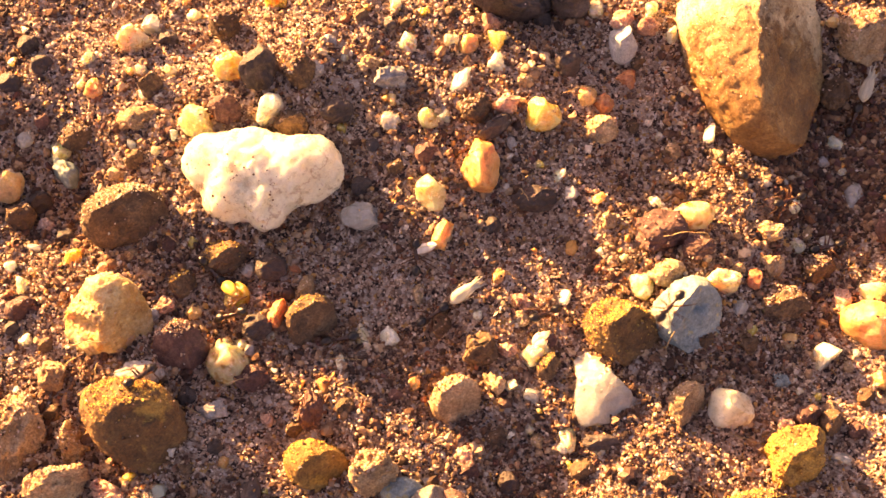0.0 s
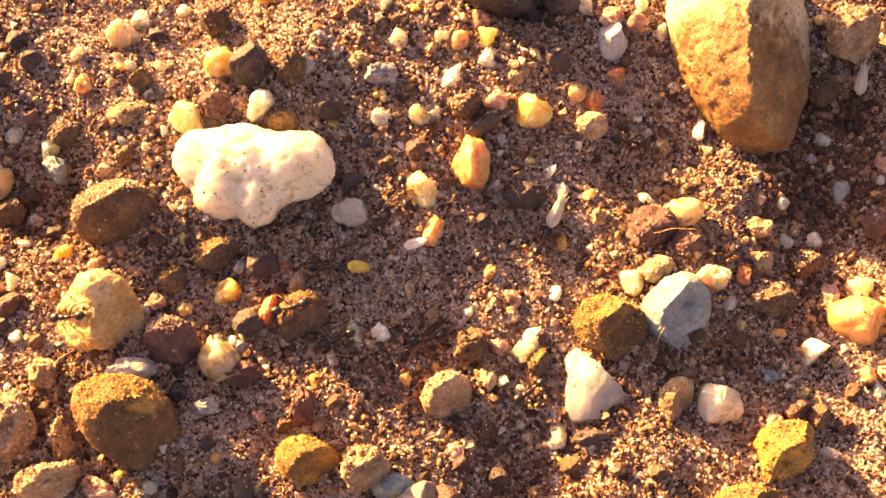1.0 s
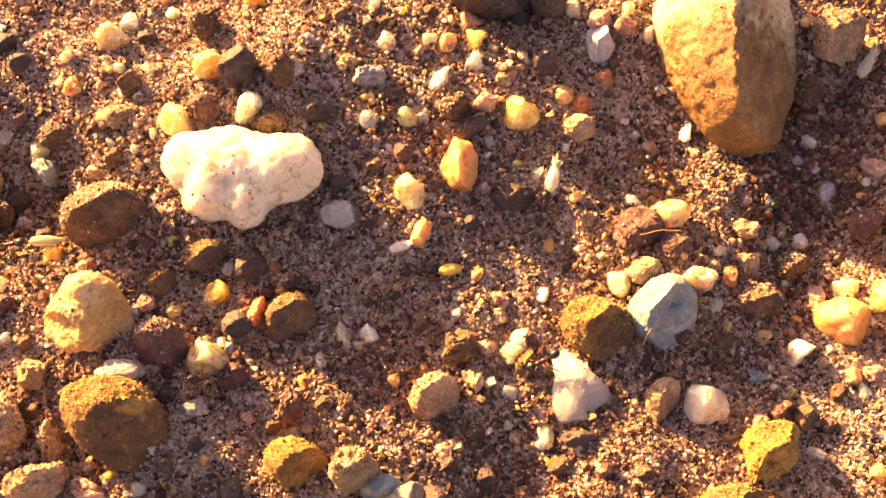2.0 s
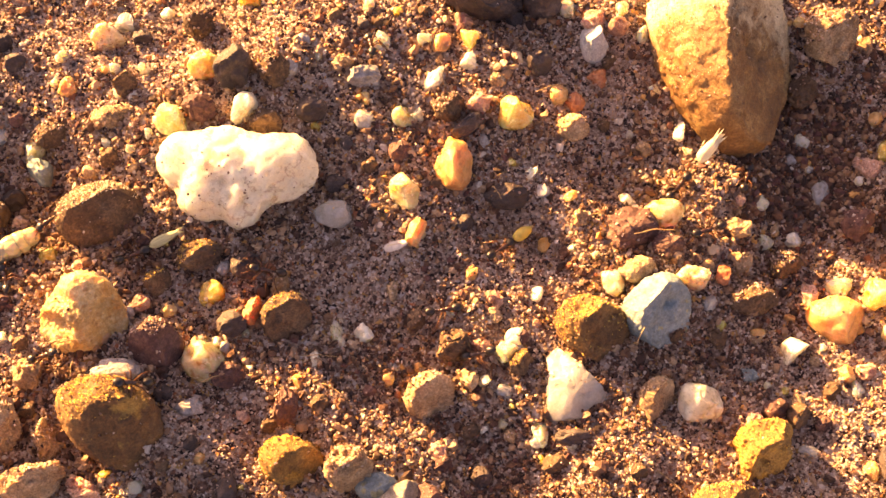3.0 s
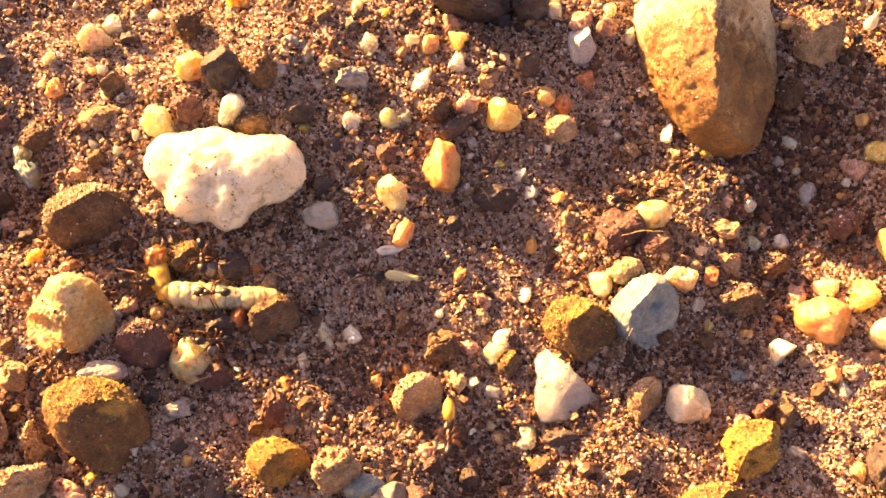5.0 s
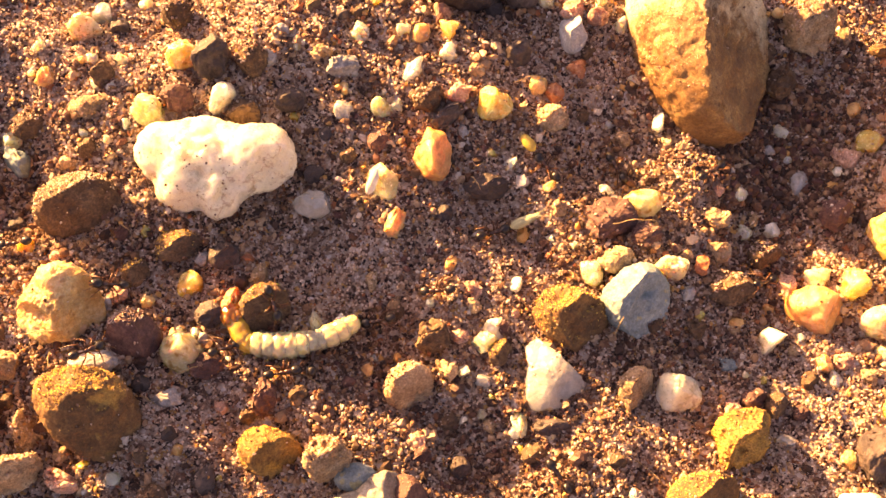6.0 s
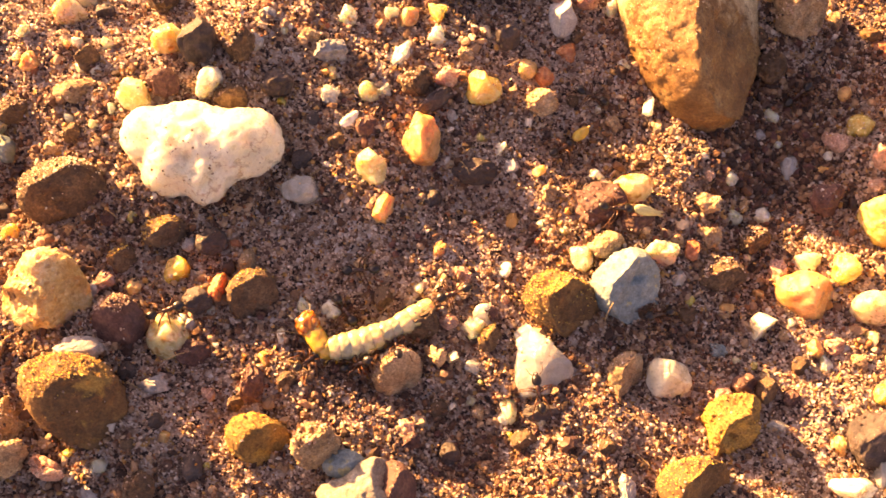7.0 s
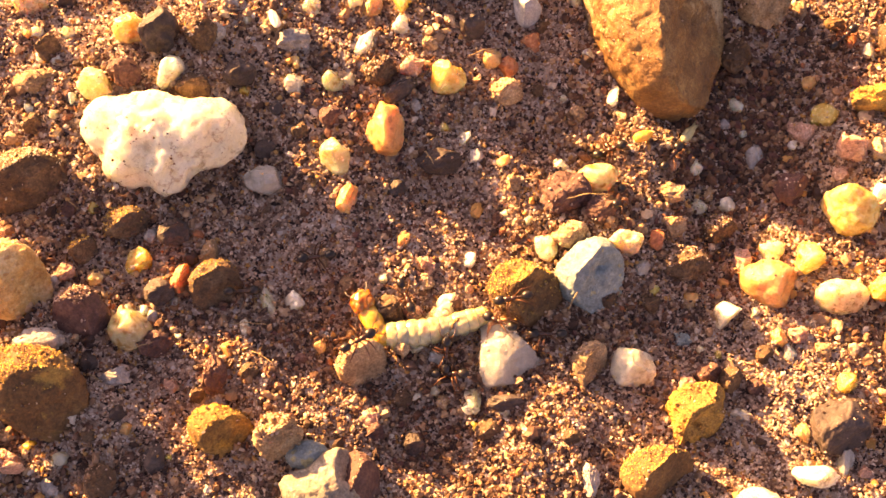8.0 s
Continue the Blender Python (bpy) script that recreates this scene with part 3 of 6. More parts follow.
sculpt("quartz_pebble", "mid-sized knobbly cream and orange quartz pebble", "ye", [(68.75, -12.62, 1.02, 2.46, 1.96, 3.06), (71.33, -12.89, 0.85, 2.46, 1.79, 2.89)],
       seed=55, level=5, coarse=0.4, fine=0.1)
sculpt("quartz_pebble", "mid-sized translucent lemon yellow quartz pebble", "yl", [(-29.36, -16.79, 1.19, 2.86, 2.67, 3.74)],
       cuts=((135, 45, 0.84), (40, 25, 0.8), (265, 30, 0.8)), seed=20, level=5, coarse=0.3, fine=0.07)
sculpt("pebble", "mid-sized dark maroon rock with a smooth broken face", "mr", [(-35.68, -14.83, 1.36, 3.54, 3.32, 4.93), (-37.03, -16.77, 0.85, 2.14, 1.93, 3.4)],
       cuts=((255, 35, 0.34), (330, 30, 0.6), (60, 60, 0.85)), seed=21, level=5, coarse=0.3, fine=0.1, dust=(100, 55, 0.66, 5.0, GRIT))
sculpt("pebble", "brown slab of ironstone, its sunlit upper edge paled with sand", "br", [(-44.62, 4.82, 1.36, 5.28, 4.11, 5.78), (-47.25, 3.47, 0.85, 3.7, 3.24, 4.59), (-43.03, 3.43, 0.85, 3.51, 3.85, 4.59)],
       cuts=((296, 32, 0.4), (122, 50, 0.8)), seed=5, coarse=0.5, fine=0.1, dust=(118, 52, 0.66, 12.0, LIT_DUST))
sculpt("agate_pebble", "large translucent orange agate pebble", "or", [(5.5, 11.17, 1.19, 2.83, 2.97, 3.57), (5.53, 13.82, 1.02, 1.63, 2.22, 2.55), (5.56, 15.72, 0.68, 0.74, 1.37, 1.87)],
       cuts=((345, 35, 0.6), (200, 30, 0.72), (60, 25, 0.7)), seed=13, level=5, coarse=0.3, blend=0.5, fine=0.1)
sculpt("quartz_pebble", "mid-sized glowing amber quartz pebble", "am", [(14.72, 19.94, 1.19, 2.62, 2.49, 3.4), (13.89, 18.7, 0.85, 1.8, 1.31, 2.55)],
       cuts=((20, 35, 0.55), (140, 55, 0.7), (280, 35, 0.55), (205, 35, 0.62), (75, 20, 0.66)), seed=14, level=5, coarse=0.25, blend=0.3, fine=0.06)
sculpt("quartz_pebble", "mid-sized translucent lemon yellow quartz pebble", "yl", [(-1.84, 7.81, 1.02, 2.24, 2.22, 3.23), (-1.28, 6.43, 0.68, 1.59, 1.58, 2.55)],
       cuts=((130, 50, 0.7), (330, 40, 0.6), (45, 20, 0.68), (230, 25, 0.68)), seed=12, level=5, coarse=0.22, blend=0.3, fine=0.05)
sculpt("quartz_pebble", "mid-sized translucent yellow quartz pebble with a pointed end", "yl", [(35.93, 5.43, 1.19, 2.67, 1.45, 2.89), (35.55, 4.05, 0.85, 1.69, 1.57, 2.55)],
       cuts=((90, 60, 0.82),), seed=16, level=5, coarse=0.25, fine=0.06)
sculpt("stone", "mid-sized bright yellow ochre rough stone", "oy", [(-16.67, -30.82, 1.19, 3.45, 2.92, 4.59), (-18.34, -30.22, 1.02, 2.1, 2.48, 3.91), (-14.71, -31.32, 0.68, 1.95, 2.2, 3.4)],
       cuts=((310, 34, 0.5), (110, 55, 0.85)), seed=22, level=5, coarse=0.45, fine=0.14, dust=(125, 48, 0.6, 7.0, LIT_OCHRE))
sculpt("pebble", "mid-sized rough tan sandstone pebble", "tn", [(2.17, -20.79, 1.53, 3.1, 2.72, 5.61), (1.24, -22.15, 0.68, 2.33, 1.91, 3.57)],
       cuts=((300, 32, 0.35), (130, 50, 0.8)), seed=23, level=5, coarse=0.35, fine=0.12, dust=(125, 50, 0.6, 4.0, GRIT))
sculpt("pebble", "mid-sized dark brown ironstone with yellow crust on its sunlit side", "br", [(-18.64, -10.68, 1.36, 2.81, 2.98, 4.25), (-17.16, -10.59, 0.85, 2.35, 2.76, 3.4)],
       cuts=((300, 34, 0.32), (120, 50, 0.85)), seed=25, level=5, coarse=0.4, fine=0.14, dust=(125, 50, 0.55, 8.0, LIT_OCHRE))
stone("quartz_pebble", "small translucent lemon yellow quartz pebble half sunk in sand", -1.93, 19.22, 3.38, 3.19, 3.4, 0, "yl", 5, 4, 15)
stone("quartz_pebble", "mid-sized pale cream yellow quartz pebble half sunk in sand", 38.70, -5.23, 4.97, 3.74, 4.7, 0, "ye", 3, 5, 17)
stone("pebble", "mid-sized dark maroon rough rock fragment half sunk in sand", 30.69, 2.09, 7.84, 7.09, 2.9, -15, "mr", 4, 5, 18)
stone("pebble", "mid-sized dark maroon rough rock fragment half sunk in sand", 35.78, -0.50, 4.86, 4.63, 2.4, 0, "mr", 4, 5, 19)
stone("pebble", "mid-sized rough tan sandstone pebble half sunk in sand", 7.03, -19.32, 3.33, 3.36, 4.0, 0, "tn", 2, 4, 24)
stone("pebble", "mid-sized rusty red jasper pebble half sunk in sand", -23.21, -9.53, 3.39, 4.57, 4.0, -20, "rd", 5, 5, 26)
sculpt("pebble", "mid-sized pale blue grey blocky pebble", "pb", [(26.8, 32.16, 1.02, 2.19, 3.25, 3.06)],
       cuts=((20, 12, 0.66), (200, 12, 0.7), (132, 48, 0.6), (300, 35, 0.7)), seed=27, level=5, coarse=0.2, fine=0.06, blend=0.3)
sanded("pebble", "mid-sized rough tan sandstone pebble half sunk in sand", -9.01, -32.00, 6.67, 6.20, 6.7, 0, "tn", 5, 5, 28)
stone("pebble", "mid-sized dark maroon rough rock fragment half sunk in sand", -17.79, -23.15, 3.45, 5.17, 4.0, 0, "mr", 6, 5, 29)
stone("quartz_pebble", "mid-sized clear greyish quartz pebble half sunk in sand", -11.91, 4.62, 5.39, 4.09, 4.0, 0, "cq", 6, 5, 30)
stone("quartz_pebble", "small white quartz pebble half sunk in sand", -7.42, -12.05, 3.01, 2.97, 2.2, 0, "wq", 4, 4, 31)
stone("quartz_pebble", "mid-sized pale cream yellow quartz pebble half sunk in sand", -11.21, -12.62, 2.36, 4.22, 1.5, 0, "ye", 2, 4, 32)
stone("quartz_pebble", "small white quartz pebble half sunk in sand", 7.88, 28.25, 2.86, 2.72, 2.0, 0, "wq", 4, 4, 33)
stone("quartz_pebble", "small pale cream yellow quartz pebble half sunk in sand", -5.25, 31.32, 2.88, 3.22, 2.0, 0, "ye", 5, 4, 34)
sanded("pebble", "mid-sized rough tan sandstone pebble half sunk in sand", -50.02, -33.62, 8.71, 5.22, 6.7, 20, "tn", 6, 5, 35)
stone("pebble", "mid-sized rough pink granite pebble half sunk in sand", -43.63, -34.41, 4.88, 3.40, 5.4, 0, "pk", 1, 5, 36)
sanded("pebble", "large rough tan sandstone pebble half sunk in sand", -56.41, -27.20, 8.42, 11.77, 5.4, 0, "tn", 4, 6, 37)
sanded("pebble", "mid-sized rough tan sandstone pebble half sunk in sand", -49.24, -28.15, 4.27, 6.50, 4.0, 0, "tn", 4, 5, 38)
sanded("pebble", "mid-sized rough golden tan sandstone pebble half sunk in sand", 63.05, 33.56, 8.42, 9.03, 6.7, -20, "tn", 4, 5, 39)
stone("pebble", "large dark grey basalt pebble half sunk in sand", 10.37, 39.04, 12.94, 6.10, 9.4, 0, "dk", 3, 6, 40)
stone("pebble", "mid-sized dark grey basalt pebble half sunk in sand", 19.14, 38.16, 6.08, 4.20, 5.4, 0, "dk", 3, 5, 41)
stone("quartz_pebble", "mid-sized white quartz pebble half sunk in sand", -24.95, 19.58, 3.13, 5.09, 4.0, -25, "wq", 6, 5, 42)
stone("quartz_pebble", "mid-sized translucent lemon yellow quartz pebble half sunk in sand", -30.69, 26.49, 4.81, 4.94, 4.0, -20, "yl", 4, 5, 43)
stone("quartz_pebble", "mid-sized translucent lemon yellow quartz pebble half sunk in sand", -35.17, 17.23, 4.87, 4.42, 3.4, 0, "yl", 5, 5, 44)
stone("pebble", "mid-sized dark maroon rough rock fragment half sunk in sand", -31.20, 19.23, 4.80, 3.85, 4.0, 0, "mr", 5, 5, 45)
stone("pebble", "mid-sized dark grey basalt pebble half sunk in sand", -26.39, 25.22, 5.17, 6.59, 5.4, -20, "dk", 5, 5, 46)
sanded("pebble", "mid-sized dark brown ironstone pebble half sunk in sand", -32.39, 34.31, 4.87, 4.88, 4.0, 30, "br", 5, 5, 47)
sanded("pebble", "mid-sized dark brown ironstone pebble half sunk in sand", -20.60, 25.24, 4.84, 5.22, 4.0, 0, "br", 5, 5, 48)
stone("pebble", "small dark grey basalt pebble half sunk in sand", -11.66, 9.32, 3.09, 2.99, 2.0, 0, "dk", 3, 4, 49)
stone("pebble", "mid-sized dark grey basalt pebble half sunk in sand", -15.21, 19.79, 4.86, 3.76, 3.4, 0, "dk", 4, 5, 50)
stone("pebble", "mid-sized dark brown ironstone pebble half sunk in sand", -21.67, 17.82, 5.04, 4.22, 3.4, -20, "br", 5, 5, 51)
stone("quartz_pebble", "mid-sized pale cream yellow quartz pebble half sunk in sand", -45.60, 31.77, 5.01, 4.24, 3.4, 0, "ye", 5, 5, 52)
stone("quartz_pebble", "small clear greyish quartz pebble half sunk in sand", -43.70, 35.21, 3.20, 3.68, 2.0, 0, "cq", 4, 4, 53)
stone("quartz_pebble", "small pale cream yellow quartz pebble half sunk in sand", -55.85, 15.74, 3.19, 3.95, 2.0, 0, "ye", 4, 4, 54)
stone("stone", "mid-sized blue grey stone half sunk in sand", -54.65, 11.95, 3.64, 4.46, 4.0, 20, "bg", 4, 4, 55)
stone("agate_pebble", "mid-sized translucent orange agate pebble half sunk in sand", -63.19, 9.96, 4.67, 4.65, 4.0, 0, "or", 2, 4, 56)
stone("quartz_pebble", "small clear greyish quartz pebble half sunk in sand", -61.07, 17.14, 2.62, 3.28, 1.6, 0, "cq", 4, 4, 57)
sanded("pebble", "mid-sized dark brown ironstone pebble half sunk in sand", -53.10, 17.53, 6.73, 5.41, 2.4, 0, "br", 4, 5, 58)
stone("agate_pebble", "small translucent orange agate pebble half sunk in sand", -50.97, 23.94, 2.96, 3.22, 2.0, 0, "or", 4, 4, 59)
stone("pebble", "mid-sized rough tan sandstone pebble half sunk in sand", -43.42, 18.67, 7.28, 3.79, 1.9, 0, "tn", 4, 5, 60)
stone("agate_pebble", "mid-sized translucent orange agate pebble half sunk in sand", -0.04, 1.61, 2.76, 4.30, 2.5, -25, "or", 4, 4, 61)
stone("pebble", "mid-sized rough tan sandstone pebble half sunk in sand", 23.19, 18.35, 5.26, 3.98, 3.5, 0, "tn", 5, 5, 62)
stone("agate_pebble", "small translucent orange agate pebble half sunk in sand", 21.35, 23.96, 2.74, 3.44, 2.0, -15, "or", 4, 4, 63)
stone("pebble", "small rusty red jasper pebble half sunk in sand", 23.63, 22.69, 3.21, 3.21, 2.0, 0, "rd", 4, 4, 64)
stone("quartz_pebble", "small glowing amber quartz pebble half sunk in sand", 8.02, 31.97, 2.88, 3.88, 2.0, 0, "am", 4, 4, 65)
stone("agate_pebble", "small translucent orange agate pebble half sunk in sand", 3.75, 31.41, 3.05, 3.40, 2.0, 0, "or", 4, 4, 66)
stone("quartz_pebble", "small pale cream yellow quartz pebble half sunk in sand", 1.25, 31.80, 2.20, 2.24, 1.6, 0, "ye", 3, 3, 67)
stone("quartz_pebble", "mid-sized clear greyish quartz pebble half sunk in sand", 2.76, 25.09, 2.45, 4.92, 2.0, -30, "cq", 4, 4, 68)
stone("pebble", "mid-sized smooth grey pebble half sunk in sand", -7.58, 25.43, 5.00, 3.35, 2.7, 0, "gy", 4, 5, 69)
stone("pebble", "small rough tan sandstone pebble half sunk in sand", -10.49, 27.57, 2.91, 2.32, 1.6, -20, "tn", 4, 4, 70)
stone("quartz_pebble", "small clear greyish quartz pebble half sunk in sand", -7.45, 18.48, 3.13, 3.66, 2.0, 0, "cq", 4, 4, 71)
stone("quartz_pebble", "small pale cream yellow quartz pebble half sunk in sand", 0.25, 19.64, 1.82, 1.87, 1.2, 0, "ye", 3, 3, 72)
sanded("pebble", "mid-sized dark brown ironstone pebble half sunk in sand", 4.74, 20.27, 4.93, 3.81, 4.0, 0, "br", 4, 5, 73)
stone("pebble", "mid-sized rough pink granite pebble half sunk in sand", 9.29, 21.37, 4.10, 3.20, 2.9, 15, "pk", 4, 4, 74)
stone("pebble", "mid-sized dark grey basalt pebble half sunk in sand", 7.68, 17.82, 5.80, 2.28, 3.5, 35, "dk", 6, 5, 75)
stone("pebble", "small smooth grey pebble half sunk in sand", 9.97, 15.88, 1.64, 2.39, 1.2, 0, "gy", 4, 3, 76)
stone("pebble", "small dark maroon rough rock fragment half sunk in sand", -2.36, 13.93, 3.43, 3.13, 2.4, 0, "mr", 4, 4, 77)
stone("pebble", "mid-sized dark grey basalt pebble half sunk in sand", 13.07, 7.55, 6.90, 3.90, 3.2, 0, "dk", 3, 5, 78)
stone("quartz_pebble", "small white quartz pebble half sunk in sand", 30.81, 7.98, 3.01, 2.39, 1.6, 0, "wq", 4, 4, 79)
stone("quartz_pebble", "small white quartz pebble half sunk in sand", 39.44, 18.66, 1.82, 3.32, 1.8, -20, "wq", 4, 4, 80)
stone("quartz_pebble", "small white quartz pebble half sunk in sand", 55.90, 2.48, 2.72, 2.60, 1.6, -15, "wq", 5, 4, 81)
stone("quartz_pebble", "small pale cream yellow quartz pebble half sunk in sand", 51.37, 2.28, 2.85, 2.75, 1.8, 0, "ye", 4, 4, 82)
stone("pebble", "small rough tan sandstone pebble half sunk in sand", 52.81, 4.31, 2.36, 2.60, 1.6, 0, "tn", 4, 4, 83)
stone("pebble", "mid-sized rough tan sandstone pebble half sunk in sand", 46.89, 3.58, 4.99, 3.34, 2.7, 0, "tn", 5, 5, 84)
sanded("pebble", "mid-sized dark brown ironstone pebble half sunk in sand", 54.10, -1.49, 5.17, 4.54, 3.5, 0, "br", 5, 5, 85)
sanded("pebble", "mid-sized dark brown ironstone pebble half sunk in sand", 47.93, -7.49, 7.67, 5.55, 4.0, 0, "br", 3, 5, 86)
stone("pebble", "mid-sized rough tan sandstone pebble half sunk in sand", 46.79, -1.50, 3.78, 3.83, 2.9, 20, "tn", 5, 4, 87)
stone("pebble", "small rusty red jasper pebble half sunk in sand", 43.86, -4.12, 2.41, 3.37, 1.6, -25, "rd", 4, 4, 88)
sculpt("quartz_pebble", "mid-sized three-cornered white quartz pebble", "wq", [(53.67, -15.15, 0.85, 2.42, 2.12, 2.55)],
       cuts=((310, 8, 0.2), (65, 20, 0.72), (185, 8, 0.72), (120, 60, 0.8)), seed=89, level=5, coarse=0.2, fine=0.05, blend=0.3)
stone("pebble", "mid-sized rough pink granite pebble half sunk in sand", 57.08, -5.86, 2.83, 3.98, 2.0, 0, "pk", 4, 4, 90)
stone("pebble", "mid-sized dark maroon rough rock fragment half sunk in sand", 49.51, -23.87, 3.76, 3.20, 3.2, 0, "mr", 3, 4, 92)
stone("pebble", "small rough pink granite pebble half sunk in sand", 46.21, -24.86, 2.47, 2.75, 2.0, 0, "pk", 2, 4, 93)
stone("pebble", "mid-sized dark brown ironstone pebble half sunk in sand", 52.57, -24.56, 3.54, 3.68, 3.2, 0, "br", 3, 4, 94)
stone("quartz_pebble", "small clear greyish quartz pebble half sunk in sand", 53.30, -29.48, 2.88, 1.77, 1.4, 0, "cq", 4, 4, 95)
stone("pebble", "small rough tan sandstone pebble half sunk in sand", 53.09, -22.42, 1.95, 2.36, 1.2, 0, "tn", 4, 3, 96)
stone("pebble", "mid-sized rough tan sandstone pebble half sunk in sand", 31.18, -4.27, 5.76, 3.93, 3.2, 0, "tn", 4, 5, 97)
stone("quartz_pebble", "mid-sized pale cream yellow quartz pebble half sunk in sand", 27.80, -5.39, 3.20, 4.50, 2.2, 0, "ye", 4, 4, 98)
stone("quartz_pebble", "small clear greyish quartz pebble half sunk in sand", 41.28, -8.82, 2.09, 2.14, 1.4, 0, "cq", 4, 3, 99)
stone("quartz_pebble", "small white quartz pebble half sunk in sand", 13.76, -13.49, 3.13, 2.98, 1.8, 0, "wq", 5, 4, 100)
stone("quartz_pebble", "mid-sized pale cream yellow quartz pebble half sunk in sand", 12.57, -15.31, 3.96, 2.93, 3.2, 15, "ye", 4, 4, 101)
crusted("pebble", "mid-sized dark brown ironstone pebble half sunk in sand", 14.43, -17.11, 3.49, 3.66, 3.5, 0, "br", 5, 4, 102)
stone("pebble", "small rough pink granite pebble half sunk in sand", 8.85, -14.48, 3.06, 2.23, 1.6, 0, "pk", 3, 4, 103)
stone("pebble", "mid-sized dark brown ironstone pebble half sunk in sand", 5.15, -14.48, 5.01, 5.04, 4.0, 0, "br", 5, 5, 104)
stone("quartz_pebble", "small white quartz pebble half sunk in sand", 9.38, -19.52, 1.75, 2.15, 1.4, -30, "wq", 4, 3, 105)
stone("quartz_pebble", "small clear greyish quartz pebble half sunk in sand", 12.19, -20.87, 2.63, 2.22, 1.4, 0, "cq", 4, 4, 106)
stone("pebble", "small rough pink granite pebble half sunk in sand", 10.82, -8.01, 2.76, 3.01, 1.8, 0, "pk", 3, 4, 107)
stone("pebble", "small rough tan sandstone pebble half sunk in sand", 10.81, -10.34, 2.51, 2.25, 1.5, 0, "tn", 3, 4, 108)
stone("agate_pebble", "small translucent orange agate pebble half sunk in sand", 7.65, -4.26, 1.76, 2.80, 1.3, -25, "or", 4, 4, 109)
stone("quartz_pebble", "small white quartz pebble half sunk in sand", 16.97, -6.73, 2.23, 2.31, 1.3, 0, "wq", 4, 3, 110)
stone("quartz_pebble", "mid-sized clear greyish quartz pebble half sunk in sand", 60.98, 10.22, 2.82, 4.62, 1.8, 0, "cq", 4, 4, 111)
crusted("pebble", "mid-sized dark brown ironstone pebble half sunk in sand", -36.31, -5.34, 3.94, 4.09, 3.5, 0, "br", 4, 4, 112)
stone("quartz_pebble", "mid-sized glowing amber quartz pebble half sunk in sand", -28.72, -6.99, 3.61, 3.97, 2.7, -25, "am", 4, 4, 113)
crusted("pebble", "mid-sized dark brown ironstone pebble half sunk in sand", -30.61, -1.52, 7.09, 4.59, 3.2, 0, "br", 4, 5, 114)
stone("pebble", "mid-sized dark grey basalt pebble half sunk in sand", -24.09, -3.02, 4.63, 4.04, 2.9, 0, "dk", 3, 5, 115)
stone("pebble", "small smooth grey pebble half sunk in sand", -27.33, -3.14, 2.09, 2.46, 1.6, 0, "gy", 3, 4, 116)
stone("quartz_pebble", "small glowing amber quartz pebble half sunk in sand", -52.24, -1.34, 2.98, 2.68, 2.0, 0, "am", 3, 4, 117)
stone("quartz_pebble", "small pale cream yellow quartz pebble half sunk in sand", -58.67, -5.54, 2.16, 2.93, 1.6, 0, "ye", 4, 4, 118)
stone("pebble", "mid-sized dark maroon rough rock fragment half sunk in sand", -58.13, -9.24, 4.44, 3.52, 2.4, 0, "mr", 3, 4, 119)
stone("pebble", "mid-sized smooth grey pebble half sunk in sand", -40.59, -19.13, 6.88, 3.91, 3.2, 0, "gy", 3, 5, 120)
stone("pebble", "mid-sized rough tan sandstone pebble half sunk in sand", -52.67, -18.83, 4.01, 4.39, 3.2, 0, "tn", 4, 4, 121)
stone("pebble", "mid-sized dark maroon rough rock fragment half sunk in sand", -26.01, -18.82, 5.15, 3.73, 3.2, 0, "mr", 4, 5, 122)
stone("pebble", "mid-sized smooth grey pebble half sunk in sand", -31.01, -23.21, 4.20, 2.66, 2.1, 0, "gy", 3, 4, 123)
stone("pebble", "mid-sized dark grey basalt pebble half sunk in sand", -25.65, -11.50, 4.41, 3.95, 3.2, 0, "dk", 4, 5, 124)
stone("quartz_pebble", "small pale cream yellow quartz pebble half sunk in sand", -29.86, -13.36, 1.59, 1.60, 1.3, 0, "ye", 3, 3, 125)
stone("quartz_pebble", "small pale cream yellow quartz pebble half sunk in sand", -27.83, -13.50, 1.91, 1.59, 1.3, 0, "ye", 3, 3, 126)
stone("agate_pebble", "small translucent orange agate pebble half sunk in sand", -34.71, -9.20, 2.40, 2.46, 1.6, 0, "or", 3, 4, 127)
stone("pebble", "small smooth grey pebble half sunk in sand", -40.23, -9.96, 1.93, 1.98, 1.2, 0, "gy", 3, 3, 128)
stone("quartz_pebble", "small white quartz pebble half sunk in sand", -57.08, -13.54, 2.13, 1.82, 1.4, 0, "wq", 3, 3, 129)
stone("pebble", "small rough pink granite pebble half sunk in sand", -38.72, -8.23, 3.22, 2.98, 1.8, 0, "pk", 4, 4, 130)
stone("quartz_pebble", "small white quartz pebble half sunk in sand", -14.10, -16.39, 1.81, 2.31, 1.3, -20, "wq", 3, 3, 131)
stone("quartz_pebble", "mid-sized pale cream yellow quartz pebble half sunk in sand", 16.81, -26.51, 2.32, 4.39, 1.6, 0, "ye", 5, 4, 132)
stone("pebble", "small rough tan sandstone pebble half sunk in sand", 12.98, -26.60, 2.17, 2.23, 1.4, 0, "tn", 4, 3, 133)
stone("pebble", "small rough tan sandstone pebble half sunk in sand", -19.42, -5.58, 2.86, 3.48, 1.6, 0, "tn", 3, 4, 134)
stone("pebble", "small rough tan sandstone pebble half sunk in sand", -3.50, -6.10, 1.91, 3.34, 1.4, 0, "tn", 3, 4, 135)
stone("pebble", "mid-sized dark brown ironstone pebble half sunk in sand", -0.08, -10.46, 2.69, 4.33, 1.6, 0, "br", 3, 4, 136)
